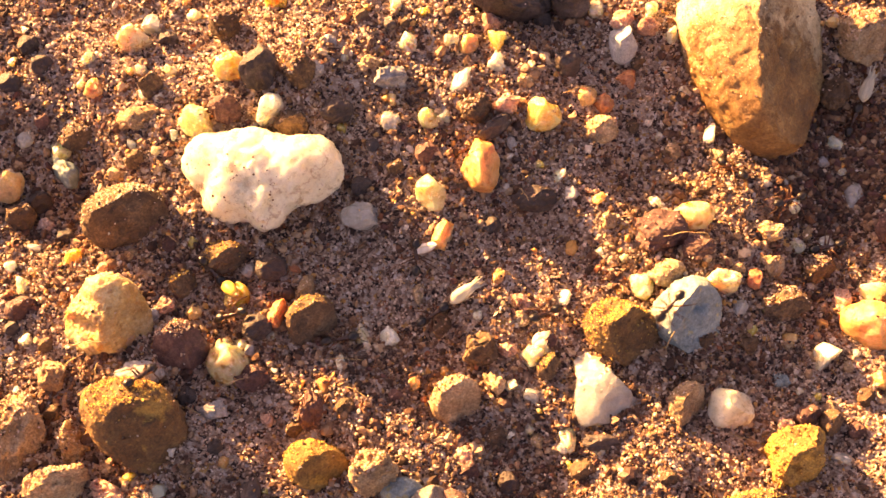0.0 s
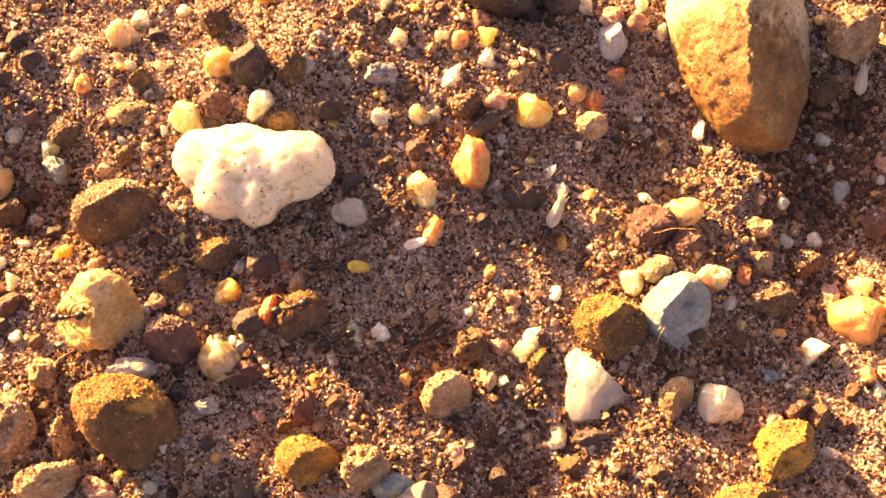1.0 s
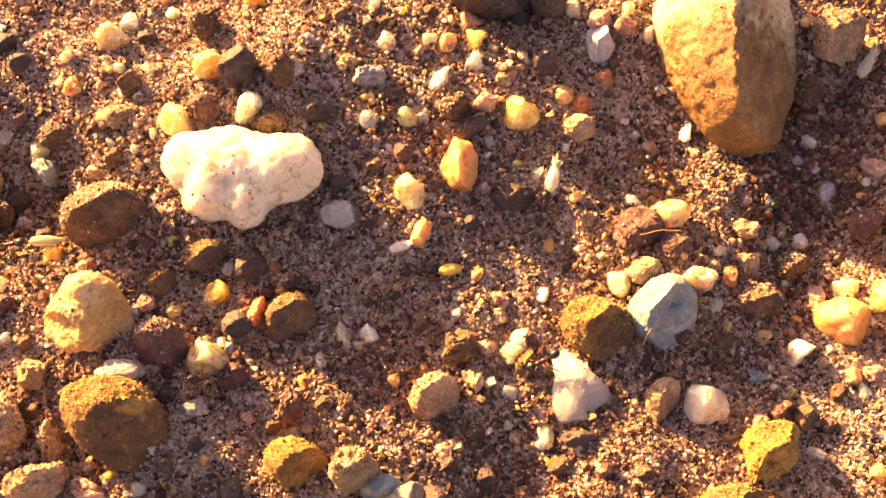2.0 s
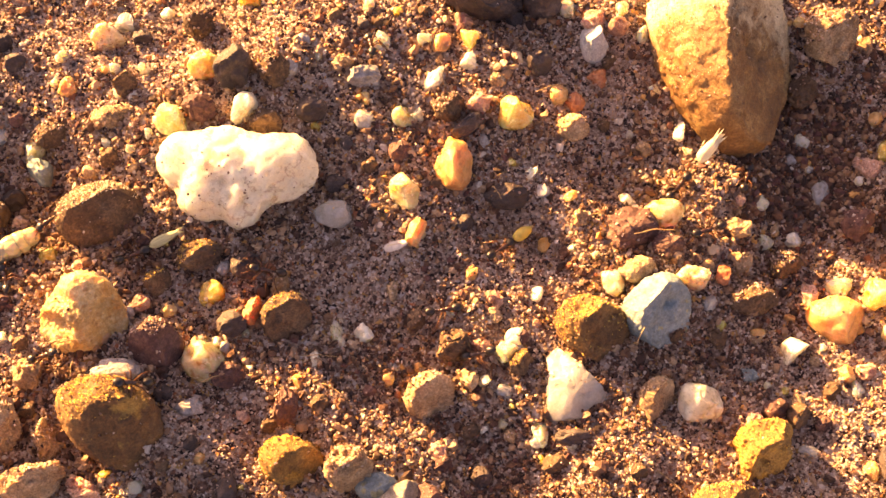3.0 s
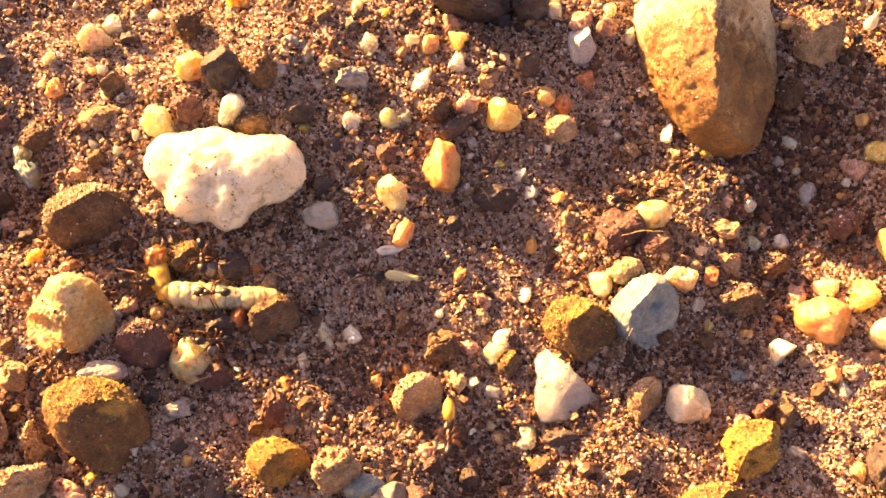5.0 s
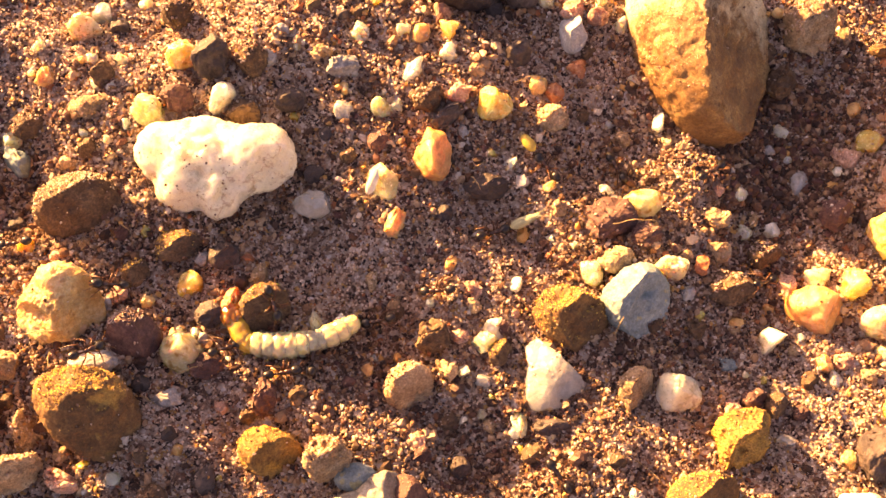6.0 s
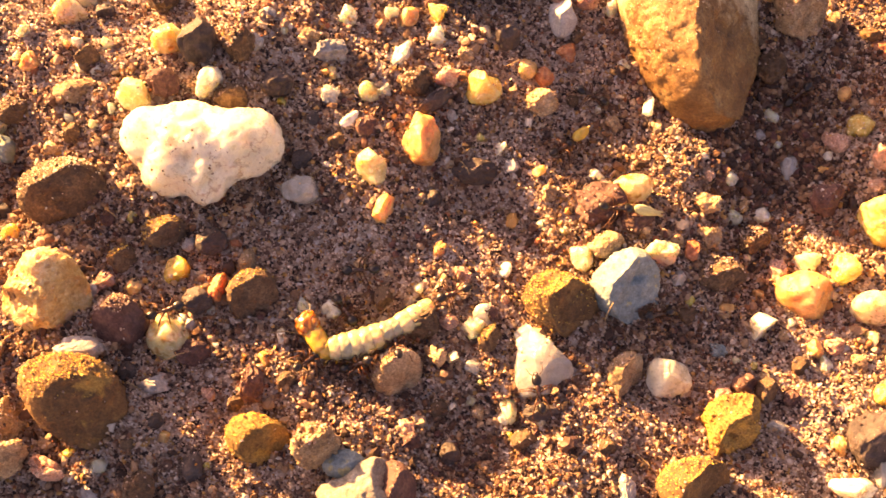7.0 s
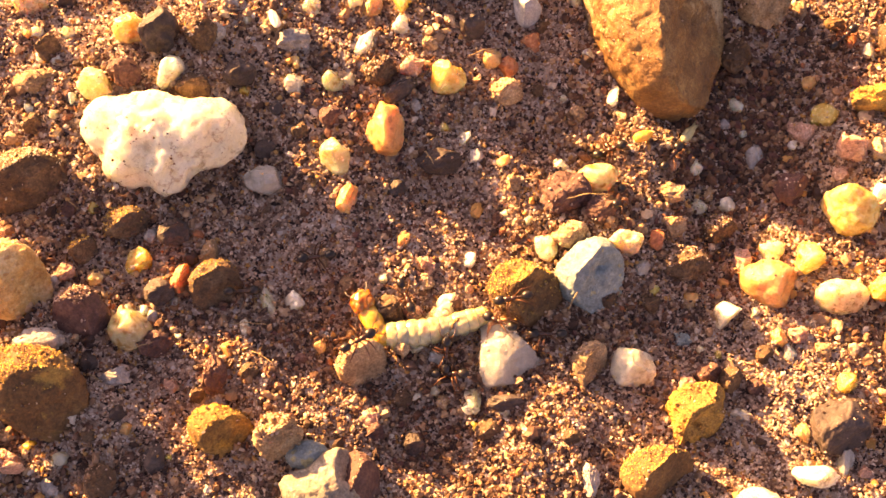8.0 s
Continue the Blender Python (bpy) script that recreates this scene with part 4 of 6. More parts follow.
stone("pebble", "small rough pink granite pebble half sunk in sand", -57.55, 4.85, 3.07, 2.27, 1.5, 0, "pk", 3, 4, 137)
stone("quartz_pebble", "small clear greyish quartz pebble half sunk in sand", -58.45, 0.68, 2.45, 1.60, 1.2, -20, "cq", 2, 3, 138)
stone("quartz_pebble", "small glowing amber quartz pebble half sunk in sand", -41.39, -32.17, 1.88, 1.22, 1.2, 0, "am", 3, 3, 139)
stone("pebble", "small rough tan sandstone pebble half sunk in sand", -44.43, -30.71, 2.58, 2.02, 1.4, 20, "tn", 3, 4, 140)
stone("quartz_pebble", "small glowing amber quartz pebble half sunk in sand", -25.13, 39.17, 3.52, 2.67, 2.0, 0, "am", 3, 4, 141)
stone("quartz_pebble", "small pale cream yellow quartz pebble half sunk in sand", 33.94, 33.13, 2.08, 2.85, 1.8, 0, "ye", 3, 4, 142)
stone("pebble", "small rough pink granite pebble half sunk in sand", 30.63, 34.06, 3.80, 2.70, 2.7, 0, "pk", 4, 4, 143)
stone("pebble", "mid-sized rough pink granite pebble half sunk in sand", 26.81, 35.24, 3.98, 3.10, 2.7, 0, "pk", 3, 4, 144)
stone("quartz_pebble", "small pale cream yellow quartz pebble half sunk in sand", 31.10, 36.84, 2.26, 2.70, 1.5, 0, "ye", 3, 4, 145)
stone("agate_pebble", "small translucent orange agate pebble half sunk in sand", 58.68, 35.84, 2.17, 2.01, 1.5, 0, "or", 3, 3, 146)
stone("pebble", "small rusty red jasper pebble half sunk in sand", 27.22, 26.56, 3.25, 3.18, 1.8, 0, "rd", 4, 4, 147)
stone("quartz_pebble", "small pale cream yellow quartz pebble half sunk in sand", 35.74, 24.70, 1.89, 2.32, 1.2, 0, "ye", 4, 3, 148)
stone("quartz_pebble", "small pale cream yellow quartz pebble half sunk in sand", -23.89, -12.54, 1.26, 1.27, 1.0, 0, "ye", 3, 3, 149)
stone("agate_pebble", "small translucent orange agate pebble half sunk in sand", -3.98, -18.68, 1.73, 2.11, 1.2, 0, "or", 4, 3, 150)
stone("agate_pebble", "small translucent orange agate pebble half sunk in sand", -16.27, -19.67, 1.86, 2.25, 1.2, 0, "or", 4, 3, 151)
stone("stone", "small blue grey stone half sunk in sand", 46.84, -18.46, 2.43, 2.02, 1.0, 0, "bg", 4, 4, 152)
stone("pebble", "small rough tan sandstone pebble half sunk in sand", 41.56, -2.71, 1.96, 1.99, 1.4, 0, "tn", 3, 3, 153)
stone("quartz_pebble", "mid-sized glowing amber quartz pebble half sunk in sand", 76.19, -12.13, 6.24, 4.03, 5.4, 0, "am", 4, 5, 156)
crusted("stone", "mid-sized bright yellow ochre rough stone half sunk in sand", 78.51, 16.87, 9.08, 3.68, 5.4, 0, "oy", 4, 5, 157)
stone("pebble", "mid-sized rough pink granite pebble half sunk in sand", 73.57, 9.16, 4.69, 4.67, 4.0, 0, "pk", 4, 4, 158)
stone("quartz_pebble", "mid-sized glowing amber quartz pebble half sunk in sand", 71.33, 15.96, 3.93, 4.50, 3.5, -30, "am", 5, 4, 159)
stone("pebble", "small rusty red jasper pebble half sunk in sand", 76.29, 28.61, 3.13, 3.81, 2.0, 0, "rd", 4, 4, 160)
stone("quartz_pebble", "small white quartz pebble half sunk in sand", 79.24, 25.79, 2.02, 2.84, 1.6, 0, "wq", 3, 4, 161)
stone("agate_pebble", "small translucent orange agate pebble half sunk in sand", 69.95, 21.42, 2.51, 2.38, 1.6, 0, "or", 3, 3, 162)
stone("pebble", "mid-sized rough pink granite pebble half sunk in sand", 67.83, 13.70, 3.61, 4.61, 2.4, 30, "pk", 6, 4, 163)
stone("quartz_pebble", "small clear greyish quartz pebble half sunk in sand", 61.29, 10.53, 2.46, 3.29, 1.6, 0, "cq", 4, 4, 164)
stone("quartz_pebble", "small white quartz pebble half sunk in sand", 66.71, 11.51, 2.47, 1.63, 1.0, 0, "wq", 3, 3, 165)
stone("quartz_pebble", "small white quartz pebble half sunk in sand", 55.68, 2.66, 2.36, 2.06, 1.4, 0, "wq", 4, 3, 166)
stone("quartz_pebble", "small glowing amber quartz pebble half sunk in sand", 54.17, -0.52, 2.58, 3.48, 1.8, 30, "am", 5, 4, 167)
stone("pebble", "small rough pink granite pebble half sunk in sand", 71.94, 5.53, 2.90, 3.08, 1.8, -30, "pk", 4, 4, 168)
stone("pebble", "mid-sized dark maroon rough rock fragment half sunk in sand", 64.69, 3.66, 5.12, 5.12, 4.3, 0, "mr", 5, 5, 169)
stone("quartz_pebble", "mid-sized glowing amber quartz pebble half sunk in sand", 66.24, -7.09, 4.49, 4.54, 3.5, -20, "am", 5, 4, 170)
stone("quartz_pebble", "mid-sized pale cream yellow quartz pebble half sunk in sand", 61.52, -5.49, 4.00, 3.12, 2.9, 0, "ye", 3, 4, 171)
stone("pebble", "small rough pink granite pebble half sunk in sand", 63.28, -8.46, 2.83, 2.53, 1.8, 0, "pk", 3, 4, 172)
stone("pebble", "small rough pink granite pebble half sunk in sand", 63.28, -18.15, 2.96, 2.66, 2.0, 0, "pk", 3, 4, 173)
stone("agate_pebble", "small translucent orange agate pebble half sunk in sand", 60.30, -18.48, 2.61, 2.66, 1.8, 0, "or", 2, 4, 174)
stone("quartz_pebble", "small pale cream yellow quartz pebble half sunk in sand", 61.74, -20.51, 1.80, 2.71, 1.5, 0, "ye", 3, 4, 175)
stone("quartz_pebble", "small glowing amber quartz pebble half sunk in sand", 68.75, -25.36, 3.13, 3.01, 2.2, 0, "am", 4, 4, 176)
stone("pebble", "mid-sized dark grey basalt pebble half sunk in sand", 66.50, -31.47, 8.33, 9.17, 4.8, -20, "dk", 5, 5, 177)
stone("quartz_pebble", "mid-sized white quartz pebble half sunk in sand", 61.79, -38.41, 6.31, 2.86, 4.0, -12, "wq", 6, 5, 178)
stone("quartz_pebble", "mid-sized clear greyish quartz pebble half sunk in sand", 67.00, -36.31, 2.44, 4.06, 2.0, 0, "cq", 5, 4, 179)
stone("quartz_pebble", "mid-sized white quartz pebble half sunk in sand", 53.39, -41.75, 6.02, 4.16, 4.0, 0, "wq", 5, 5, 180)
sculpt("stone", "large brown stone with ochre yellow crust", "oc", [(40.57, -38.52, 1.19, 4.6, 3.29, 4.76), (39.7, -36.8, 1.02, 2.98, 2.09, 3.74), (42.78, -37.32, 1.02, 2.84, 2.38, 4.08)],
       cuts=((315, 34, 0.3), (120, 55, 0.85)), seed=81, level=5, coarse=0.5, fine=0.15, dust=(125, 50, 0.66, 8.0, LIT_OCHRE))
stone("agate_pebble", "small translucent orange agate pebble half sunk in sand", 61.38, -32.20, 2.10, 3.54, 1.6, 0, "or", 3, 4, 182)
stone("pebble", "small rough pink granite pebble half sunk in sand", 69.60, -37.70, 2.29, 1.63, 1.4, 0, "pk", 4, 3, 183)
sculpt("pebble", "large dark maroon rock with a flat broken face", "mr", [(1.14, -38.57, 1.02, 3.22, 4.54, 4.42)],
       cuts=((330, 40, 0.4), (160, 40, 0.6)), seed=84, level=5, coarse=0.3, fine=0.1)
sculpt("stone", "large pale grey rough stone", "pg", [(-4.41, -38.4, 0.85, 4.1, 2.32, 3.4), (-1.2, -36.88, 1.02, 3.09, 3.22, 3.74), (-2.3, -40.16, 0.68, 4.83, 3.21, 3.57)],
       cuts=((125, 55, 0.85), (20, 40, 0.7)), seed=85, level=5, coarse=0.45, fine=0.12)
sculpt("stone", "mid-sized blue grey stone in shade", "bg", [(-5.26, -34.27, 0.68, 2.81, 1.91, 2.38)],
       cuts=((120, 60, 0.8),), seed=86, level=5, coarse=0.25, fine=0.08)
stone("pebble", "mid-sized dark brown ironstone pebble half sunk in sand", -31.97, -36.91, 4.47, 4.60, 4.0, 0, "br", 4, 5, 187)
stone("pebble", "mid-sized dark grey basalt pebble half sunk in sand", -25.35, -34.19, 2.93, 4.34, 2.0, 0, "dk", 4, 4, 188)
stone("pebble", "small smooth grey pebble half sunk in sand", -38.47, -37.67, 2.34, 2.71, 1.8, 0, "gy", 4, 4, 189)
stone("quartz_pebble", "small pale cream yellow quartz pebble half sunk in sand", -37.36, -33.92, 2.18, 2.04, 1.6, 0, "ye", 4, 3, 190)
stone("quartz_pebble", "small white quartz pebble half sunk in sand", 16.44, -27.37, 2.16, 2.56, 1.4, 0, "wq", 4, 4, 192)
stone("pebble", "mid-sized dark grey basalt pebble half sunk in sand", 21.26, -27.51, 5.41, 2.46, 2.1, 0, "dk", 3, 5, 193)
stone("pebble", "mid-sized dark brown ironstone pebble half sunk in sand", 18.73, -30.72, 3.56, 3.15, 2.1, 0, "br", 3, 4, 194)
stone("pebble", "small rough tan sandstone pebble half sunk in sand", 69.42, 33.43, 2.58, 2.80, 2.0, 0, "tn", 4, 4, 195)
stone("stone", "small brown stone with ochre yellow crust half sunk in sand", 74.90, 30.96, 3.69, 2.40, 2.0, 0, "oc", 4, 4, 196)
stone("pebble", "mid-sized rough tan sandstone pebble half sunk in sand", 77.60, 8.54, 2.98, 4.20, 2.0, 0, "tn", 4, 4, 197)
stone("quartz_pebble", "small white quartz pebble half sunk in sand", 76.65, 1.95, 2.93, 3.16, 2.2, 0, "wq", 4, 4, 198)
stone("pebble", "mid-sized dark brown ironstone pebble half sunk in sand", 77.43, -19.60, 5.90, 6.78, 5.4, 0, "br", 4, 5, 199)
stone("pebble", "mid-sized dark brown ironstone pebble half sunk in sand", 83.41, 27.10, 7.36, 7.47, 5.4, 0, "br", 4, 5, 200)
stone("pebble", "mid-sized rough tan sandstone pebble half sunk in sand", 76.19, -31.36, 6.65, 8.34, 6.7, 0, "tn", 4, 5, 201)
stone("quartz_pebble", "small pale cream yellow quartz pebble half sunk in sand", 68.98, -17.09, 2.00, 2.93, 1.6, 0, "ye", 4, 4, 202)
stone("pebble", "small rough tan sandstone pebble half sunk in sand", 66.43, -20.42, 2.48, 2.56, 1.4, 0, "tn", 4, 4, 203)
stone("pebble", "small rough pink granite pebble half sunk in sand", 46.76, -25.42, 2.06, 1.90, 1.6, 0, "pk", 2, 3, 204)
stone("pebble", "small smooth grey pebble half sunk in sand", 41.13, -8.32, 2.52, 2.02, 1.2, -30, "gy", 3, 4, 205)
stone("stone", "small blue grey stone half sunk in sand", 46.54, -18.30, 2.58, 2.19, 1.0, 0, "bg", 3, 4, 206)
stone("agate_pebble", "small translucent orange agate pebble half sunk in sand", 48.58, -12.26, 2.27, 1.80, 1.4, 0, "or", 3, 3, 207)
stone("pebble", "small rough pink granite pebble half sunk in sand", 2.89, -29.16, 2.29, 3.18, 1.6, 0, "pk", 5, 4, 208)
stone("pebble", "mid-sized smooth grey pebble half sunk in sand", 31.77, -38.22, 2.29, 4.79, 2.0, 0, "gy", 4, 5, 209)
stone("quartz_pebble", "small pale cream yellow quartz pebble half sunk in sand", -51.94, 28.38, 1.93, 1.97, 1.3, 0, "ye", 4, 3, 210)
stone("agate_pebble", "small translucent orange agate pebble half sunk in sand", -45.63, 26.15, 1.30, 1.31, 1.0, 0, "or", 4, 3, 211)
stone("quartz_pebble", "small pale cream yellow quartz pebble half sunk in sand", -44.26, 26.78, 1.91, 1.95, 1.3, 0, "ye", 4, 3, 212)
stone("quartz_pebble", "small pale cream yellow quartz pebble half sunk in sand", -39.79, 26.41, 2.06, 2.11, 1.4, 0, "ye", 4, 3, 213)
stone("quartz_pebble", "small pale cream yellow quartz pebble half sunk in sand", -37.58, 37.29, 2.31, 2.36, 1.6, 0, "ye", 4, 3, 214)
stone("quartz_pebble", "small pale cream yellow quartz pebble half sunk in sand", -52.97, 24.91, 1.58, 1.61, 1.1, 0, "ye", 4, 3, 215)
stone("quartz_pebble", "small pale cream yellow quartz pebble half sunk in sand", -43.21, 22.30, 1.54, 1.56, 1.1, 0, "ye", 4, 3, 216)
stone("quartz_pebble", "small white quartz pebble half sunk in sand", -41.00, 21.70, 1.36, 1.38, 1.0, 0, "wq", 4, 3, 217)
stone("quartz_pebble", "small pale cream yellow quartz pebble half sunk in sand", -44.64, 14.91, 1.52, 1.54, 1.1, 0, "ye", 4, 3, 218)
stone("quartz_pebble", "small pale cream yellow quartz pebble half sunk in sand", -40.89, 13.70, 1.50, 1.52, 1.1, 0, "ye", 4, 3, 219)
stone("quartz_pebble", "small pale cream yellow quartz pebble half sunk in sand", -38.29, 15.55, 1.66, 1.69, 1.2, 0, "ye", 4, 3, 220)
stone("pebble", "small rough tan sandstone pebble half sunk in sand", -47.35, 11.27, 2.19, 2.22, 1.6, 0, "tn", 4, 3, 221)
stone("quartz_pebble", "small pale cream yellow quartz pebble half sunk in sand", -63.82, 29.27, 1.80, 1.84, 1.2, 0, "ye", 4, 3, 222)
stone("quartz_pebble", "small white quartz pebble half sunk in sand", -62.26, 33.80, 1.26, 1.27, 1.0, 0, "wq", 4, 3, 223)
stone("pebble", "small dark grey basalt pebble half sunk in sand", -61.40, 31.17, 3.22, 3.29, 2.2, 0, "dk", 4, 4, 224)
stone("pebble", "small dark grey basalt pebble half sunk in sand", -59.11, 28.13, 3.19, 3.26, 2.2, 0, "dk", 4, 4, 225)
stone("pebble", "small dark grey basalt pebble half sunk in sand", -40.91, 32.51, 2.81, 2.87, 1.9, 0, "dk", 4, 4, 226)
stone("pebble", "small dark grey basalt pebble half sunk in sand", -63.55, 24.81, 3.56, 3.64, 2.4, 0, "dk", 4, 4, 227)
stone("pebble", "small dark maroon rough rock fragment half sunk in sand", -58.52, 19.51, 2.27, 2.31, 1.6, 0, "mr", 4, 3, 228)
stone("pebble", "small dark brown ironstone pebble half sunk in sand", -44.07, 12.96, 3.02, 3.06, 2.2, 0, "br", 4, 4, 229)
stone("pebble", "small dark brown ironstone pebble half sunk in sand", -42.24, 23.41, 3.58, 3.51, 3.4, 0, "br", 4, 4, 230)
stone("pebble", "small dark grey basalt pebble half sunk in sand", -58.70, 8.22, 3.60, 3.54, 3.4, 0, "dk", 4, 4, 231)
stone("pebble", "mid-sized dark brown ironstone pebble half sunk in sand", -60.88, 5.66, 4.28, 4.20, 4.0, 0, "br", 4, 4, 232)
stone("pebble", "small dark grey basalt pebble half sunk in sand", -54.17, 2.57, 2.70, 2.75, 1.9, 0, "dk", 4, 4, 233)
stone("agate_pebble", "small translucent orange agate pebble half sunk in sand", -11.27, 36.84, 1.29, 1.30, 1.0, 0, "or", 4, 3, 234)
stone("quartz_pebble", "small pale cream yellow quartz pebble half sunk in sand", -7.07, 37.30, 1.89, 1.93, 1.3, 0, "ye", 4, 3, 235)
stone("quartz_pebble", "small glowing amber quartz pebble half sunk in sand", -2.69, 36.41, 1.54, 1.57, 1.1, 0, "am", 4, 3, 236)
stone("pebble", "small rough tan sandstone pebble half sunk in sand", 4.30, 35.39, 1.72, 1.75, 1.2, 0, "tn", 4, 3, 237)
stone("pebble", "small rough pink granite pebble half sunk in sand", 7.27, 35.65, 2.93, 2.99, 2.0, 0, "pk", 4, 4, 238)
stone("quartz_pebble", "small pale cream yellow quartz pebble half sunk in sand", -14.41, 27.92, 1.26, 1.27, 1.0, 0, "ye", 4, 3, 239)
stone("pebble", "small smooth grey pebble half sunk in sand", -16.52, 30.35, 2.03, 2.07, 1.4, 0, "gy", 4, 3, 240)
stone("quartz_pebble", "small glowing amber quartz pebble half sunk in sand", -14.62, 17.51, 1.40, 1.42, 1.0, 0, "am", 4, 3, 241)
stone("pebble", "small dark brown ironstone pebble half sunk in sand", -5.36, 34.45, 2.05, 2.09, 1.4, 0, "br", 4, 3, 242)
stone("quartz_pebble", "small pale cream yellow quartz pebble half sunk in sand", 16.73, 10.99, 2.12, 2.15, 1.6, 0, "ye", 4, 3, 243)
stone("pebble", "small smooth grey pebble half sunk in sand", 18.49, 8.48, 1.96, 1.99, 1.4, 0, "gy", 4, 3, 244)
stone("quartz_pebble", "small glowing amber quartz pebble half sunk in sand", 13.88, 12.47, 1.31, 1.32, 1.0, 0, "am", 4, 3, 245)
stone("quartz_pebble", "small pale cream yellow quartz pebble half sunk in sand", 22.95, 37.45, 2.61, 2.66, 1.8, 0, "ye", 4, 4, 246)
stone("pebble", "mid-sized dark brown ironstone pebble half sunk in sand", 58.69, 25.57, 5.00, 4.93, 4.6, 0, "br", 4, 5, 247)
stone("pebble", "small dark brown ironstone pebble half sunk in sand", 56.51, 29.92, 3.59, 3.67, 2.4, 0, "br", 4, 4, 248)
stone("quartz_pebble", "small pale cream yellow quartz pebble half sunk in sand", 58.63, 18.35, 2.31, 2.36, 1.6, 0, "ye", 4, 3, 249)
stone("pebble", "small smooth grey pebble half sunk in sand", 56.75, 15.56, 1.94, 1.99, 1.3, 0, "gy", 4, 3, 250)
stone("quartz_pebble", "small pale cream yellow quartz pebble half sunk in sand", 59.54, 14.17, 1.42, 1.44, 1.0, 0, "ye", 4, 3, 251)
stone("quartz_pebble", "small pale cream yellow quartz pebble half sunk in sand", 50.86, 7.62, 2.53, 2.58, 1.8, 0, "ye", 4, 4, 252)
stone("pebble", "small rough pink granite pebble half sunk in sand", 47.59, 7.57, 2.02, 2.06, 1.4, 0, "pk", 4, 3, 253)
stone("pebble", "small rough tan sandstone pebble half sunk in sand", 40.32, 15.62, 2.22, 2.25, 1.6, 0, "tn", 4, 3, 254)
stone("quartz_pebble", "small pale cream yellow quartz pebble half sunk in sand", 31.89, 18.64, 1.19, 1.19, 1.0, 0, "ye", 4, 3, 255)
stone("pebble", "small rough tan sandstone pebble half sunk in sand", 34.05, 16.29, 2.56, 2.60, 1.8, 0, "tn", 4, 4, 256)
stone("pebble", "small rough tan sandstone pebble half sunk in sand", 23.82, 4.17, 2.44, 2.47, 1.8, 0, "tn", 4, 4, 257)
stone("agate_pebble", "small translucent orange agate pebble half sunk in sand", 22.37, 7.67, 2.13, 2.15, 1.6, 0, "or", 4, 3, 258)
stone("quartz_pebble", "small pale cream yellow quartz pebble half sunk in sand", -60.94, -2.60, 1.85, 1.89, 1.3, 0, "ye", 4, 3, 259)
stone("pebble", "small rough pink granite pebble half sunk in sand", -47.42, -3.13, 1.79, 1.82, 1.3, 0, "pk", 4, 3, 260)
stone("quartz_pebble", "small white quartz pebble half sunk in sand", -58.81, -16.51, 1.15, 1.14, 1.0, 0, "wq", 4, 3, 261)
stone("quartz_pebble", "small white quartz pebble half sunk in sand", -57.35, -20.59, 1.22, 1.22, 1.0, 0, "wq", 4, 3, 262)
stone("quartz_pebble", "small pale cream yellow quartz pebble half sunk in sand", -54.50, -23.25, 1.36, 1.38, 1.0, 0, "ye", 4, 3, 263)
stone("pebble", "small smooth grey pebble half sunk in sand", -26.84, -14.47, 1.59, 1.60, 1.2, 0, "gy", 4, 3, 264)
stone("quartz_pebble", "small white quartz pebble half sunk in sand", -23.20, -17.34, 1.02, 1.00, 1.0, 0, "wq", 4, 3, 265)
stone("pebble", "small rough pink granite pebble half sunk in sand", -23.81, -24.40, 2.02, 2.04, 1.6, 0, "pk", 4, 3, 266)
stone("agate_pebble", "small translucent orange agate pebble half sunk in sand", -29.10, -30.36, 1.70, 1.71, 1.3, 0, "or", 4, 3, 267)
stone("quartz_pebble", "small glowing amber quartz pebble half sunk in sand", -23.47, -33.89, 1.00, 0.97, 1.0, 0, "am", 4, 3, 268)
stone("quartz_pebble", "small pale cream yellow quartz pebble half sunk in sand", -38.12, -34.51, 1.32, 1.34, 1.0, 0, "ye", 4, 3, 269)
stone("quartz_pebble", "small clear greyish quartz pebble half sunk in sand", -3.06, -16.93, 1.26, 1.27, 1.0, 0, "cq", 4, 3, 270)
stone("quartz_pebble", "small pale cream yellow quartz pebble half sunk in sand", 4.80, -9.64, 1.42, 1.43, 1.1, 0, "ye", 4, 3, 271)
stone("pebble", "small rough tan sandstone pebble half sunk in sand", 8.31, -8.71, 1.34, 1.35, 1.0, 0, "tn", 4, 3, 272)
stone("quartz_pebble", "small pale cream yellow quartz pebble half sunk in sand", 11.92, -25.15, 1.55, 1.56, 1.2, 0, "ye", 4, 3, 273)
stone("quartz_pebble", "small white quartz pebble half sunk in sand", 9.24, -25.88, 1.24, 1.24, 1.0, 0, "wq", 4, 3, 274)
stone("quartz_pebble", "small glowing amber quartz pebble half sunk in sand", 13.06, -23.01, 1.00, 0.98, 1.0, 0, "am", 4, 3, 275)
stone("quartz_pebble", "small glowing amber quartz pebble half sunk in sand", 17.20, -30.00, 1.32, 1.34, 1.0, 0, "am", 4, 3, 276)
stone("pebble", "small dark maroon rough rock fragment half sunk in sand", 14.60, -13.35, 2.19, 2.21, 1.7, 0, "mr", 4, 3, 277)
stone("pebble", "small rough pink granite pebble half sunk in sand", 16.86, -11.36, 1.42, 1.43, 1.1, 0, "pk", 4, 3, 278)
stone("quartz_pebble", "small pale cream yellow quartz pebble half sunk in sand", 22.26, 0.20, 1.46, 1.48, 1.1, 0, "ye", 4, 3, 279)
stone("quartz_pebble", "small pale cream yellow quartz pebble half sunk in sand", 25.71, -1.32, 1.38, 1.40, 1.0, 0, "ye", 4, 3, 280)
stone("quartz_pebble", "small glowing amber quartz pebble half sunk in sand", 42.94, -11.74, 1.61, 1.63, 1.2, 0, "am", 4, 3, 281)
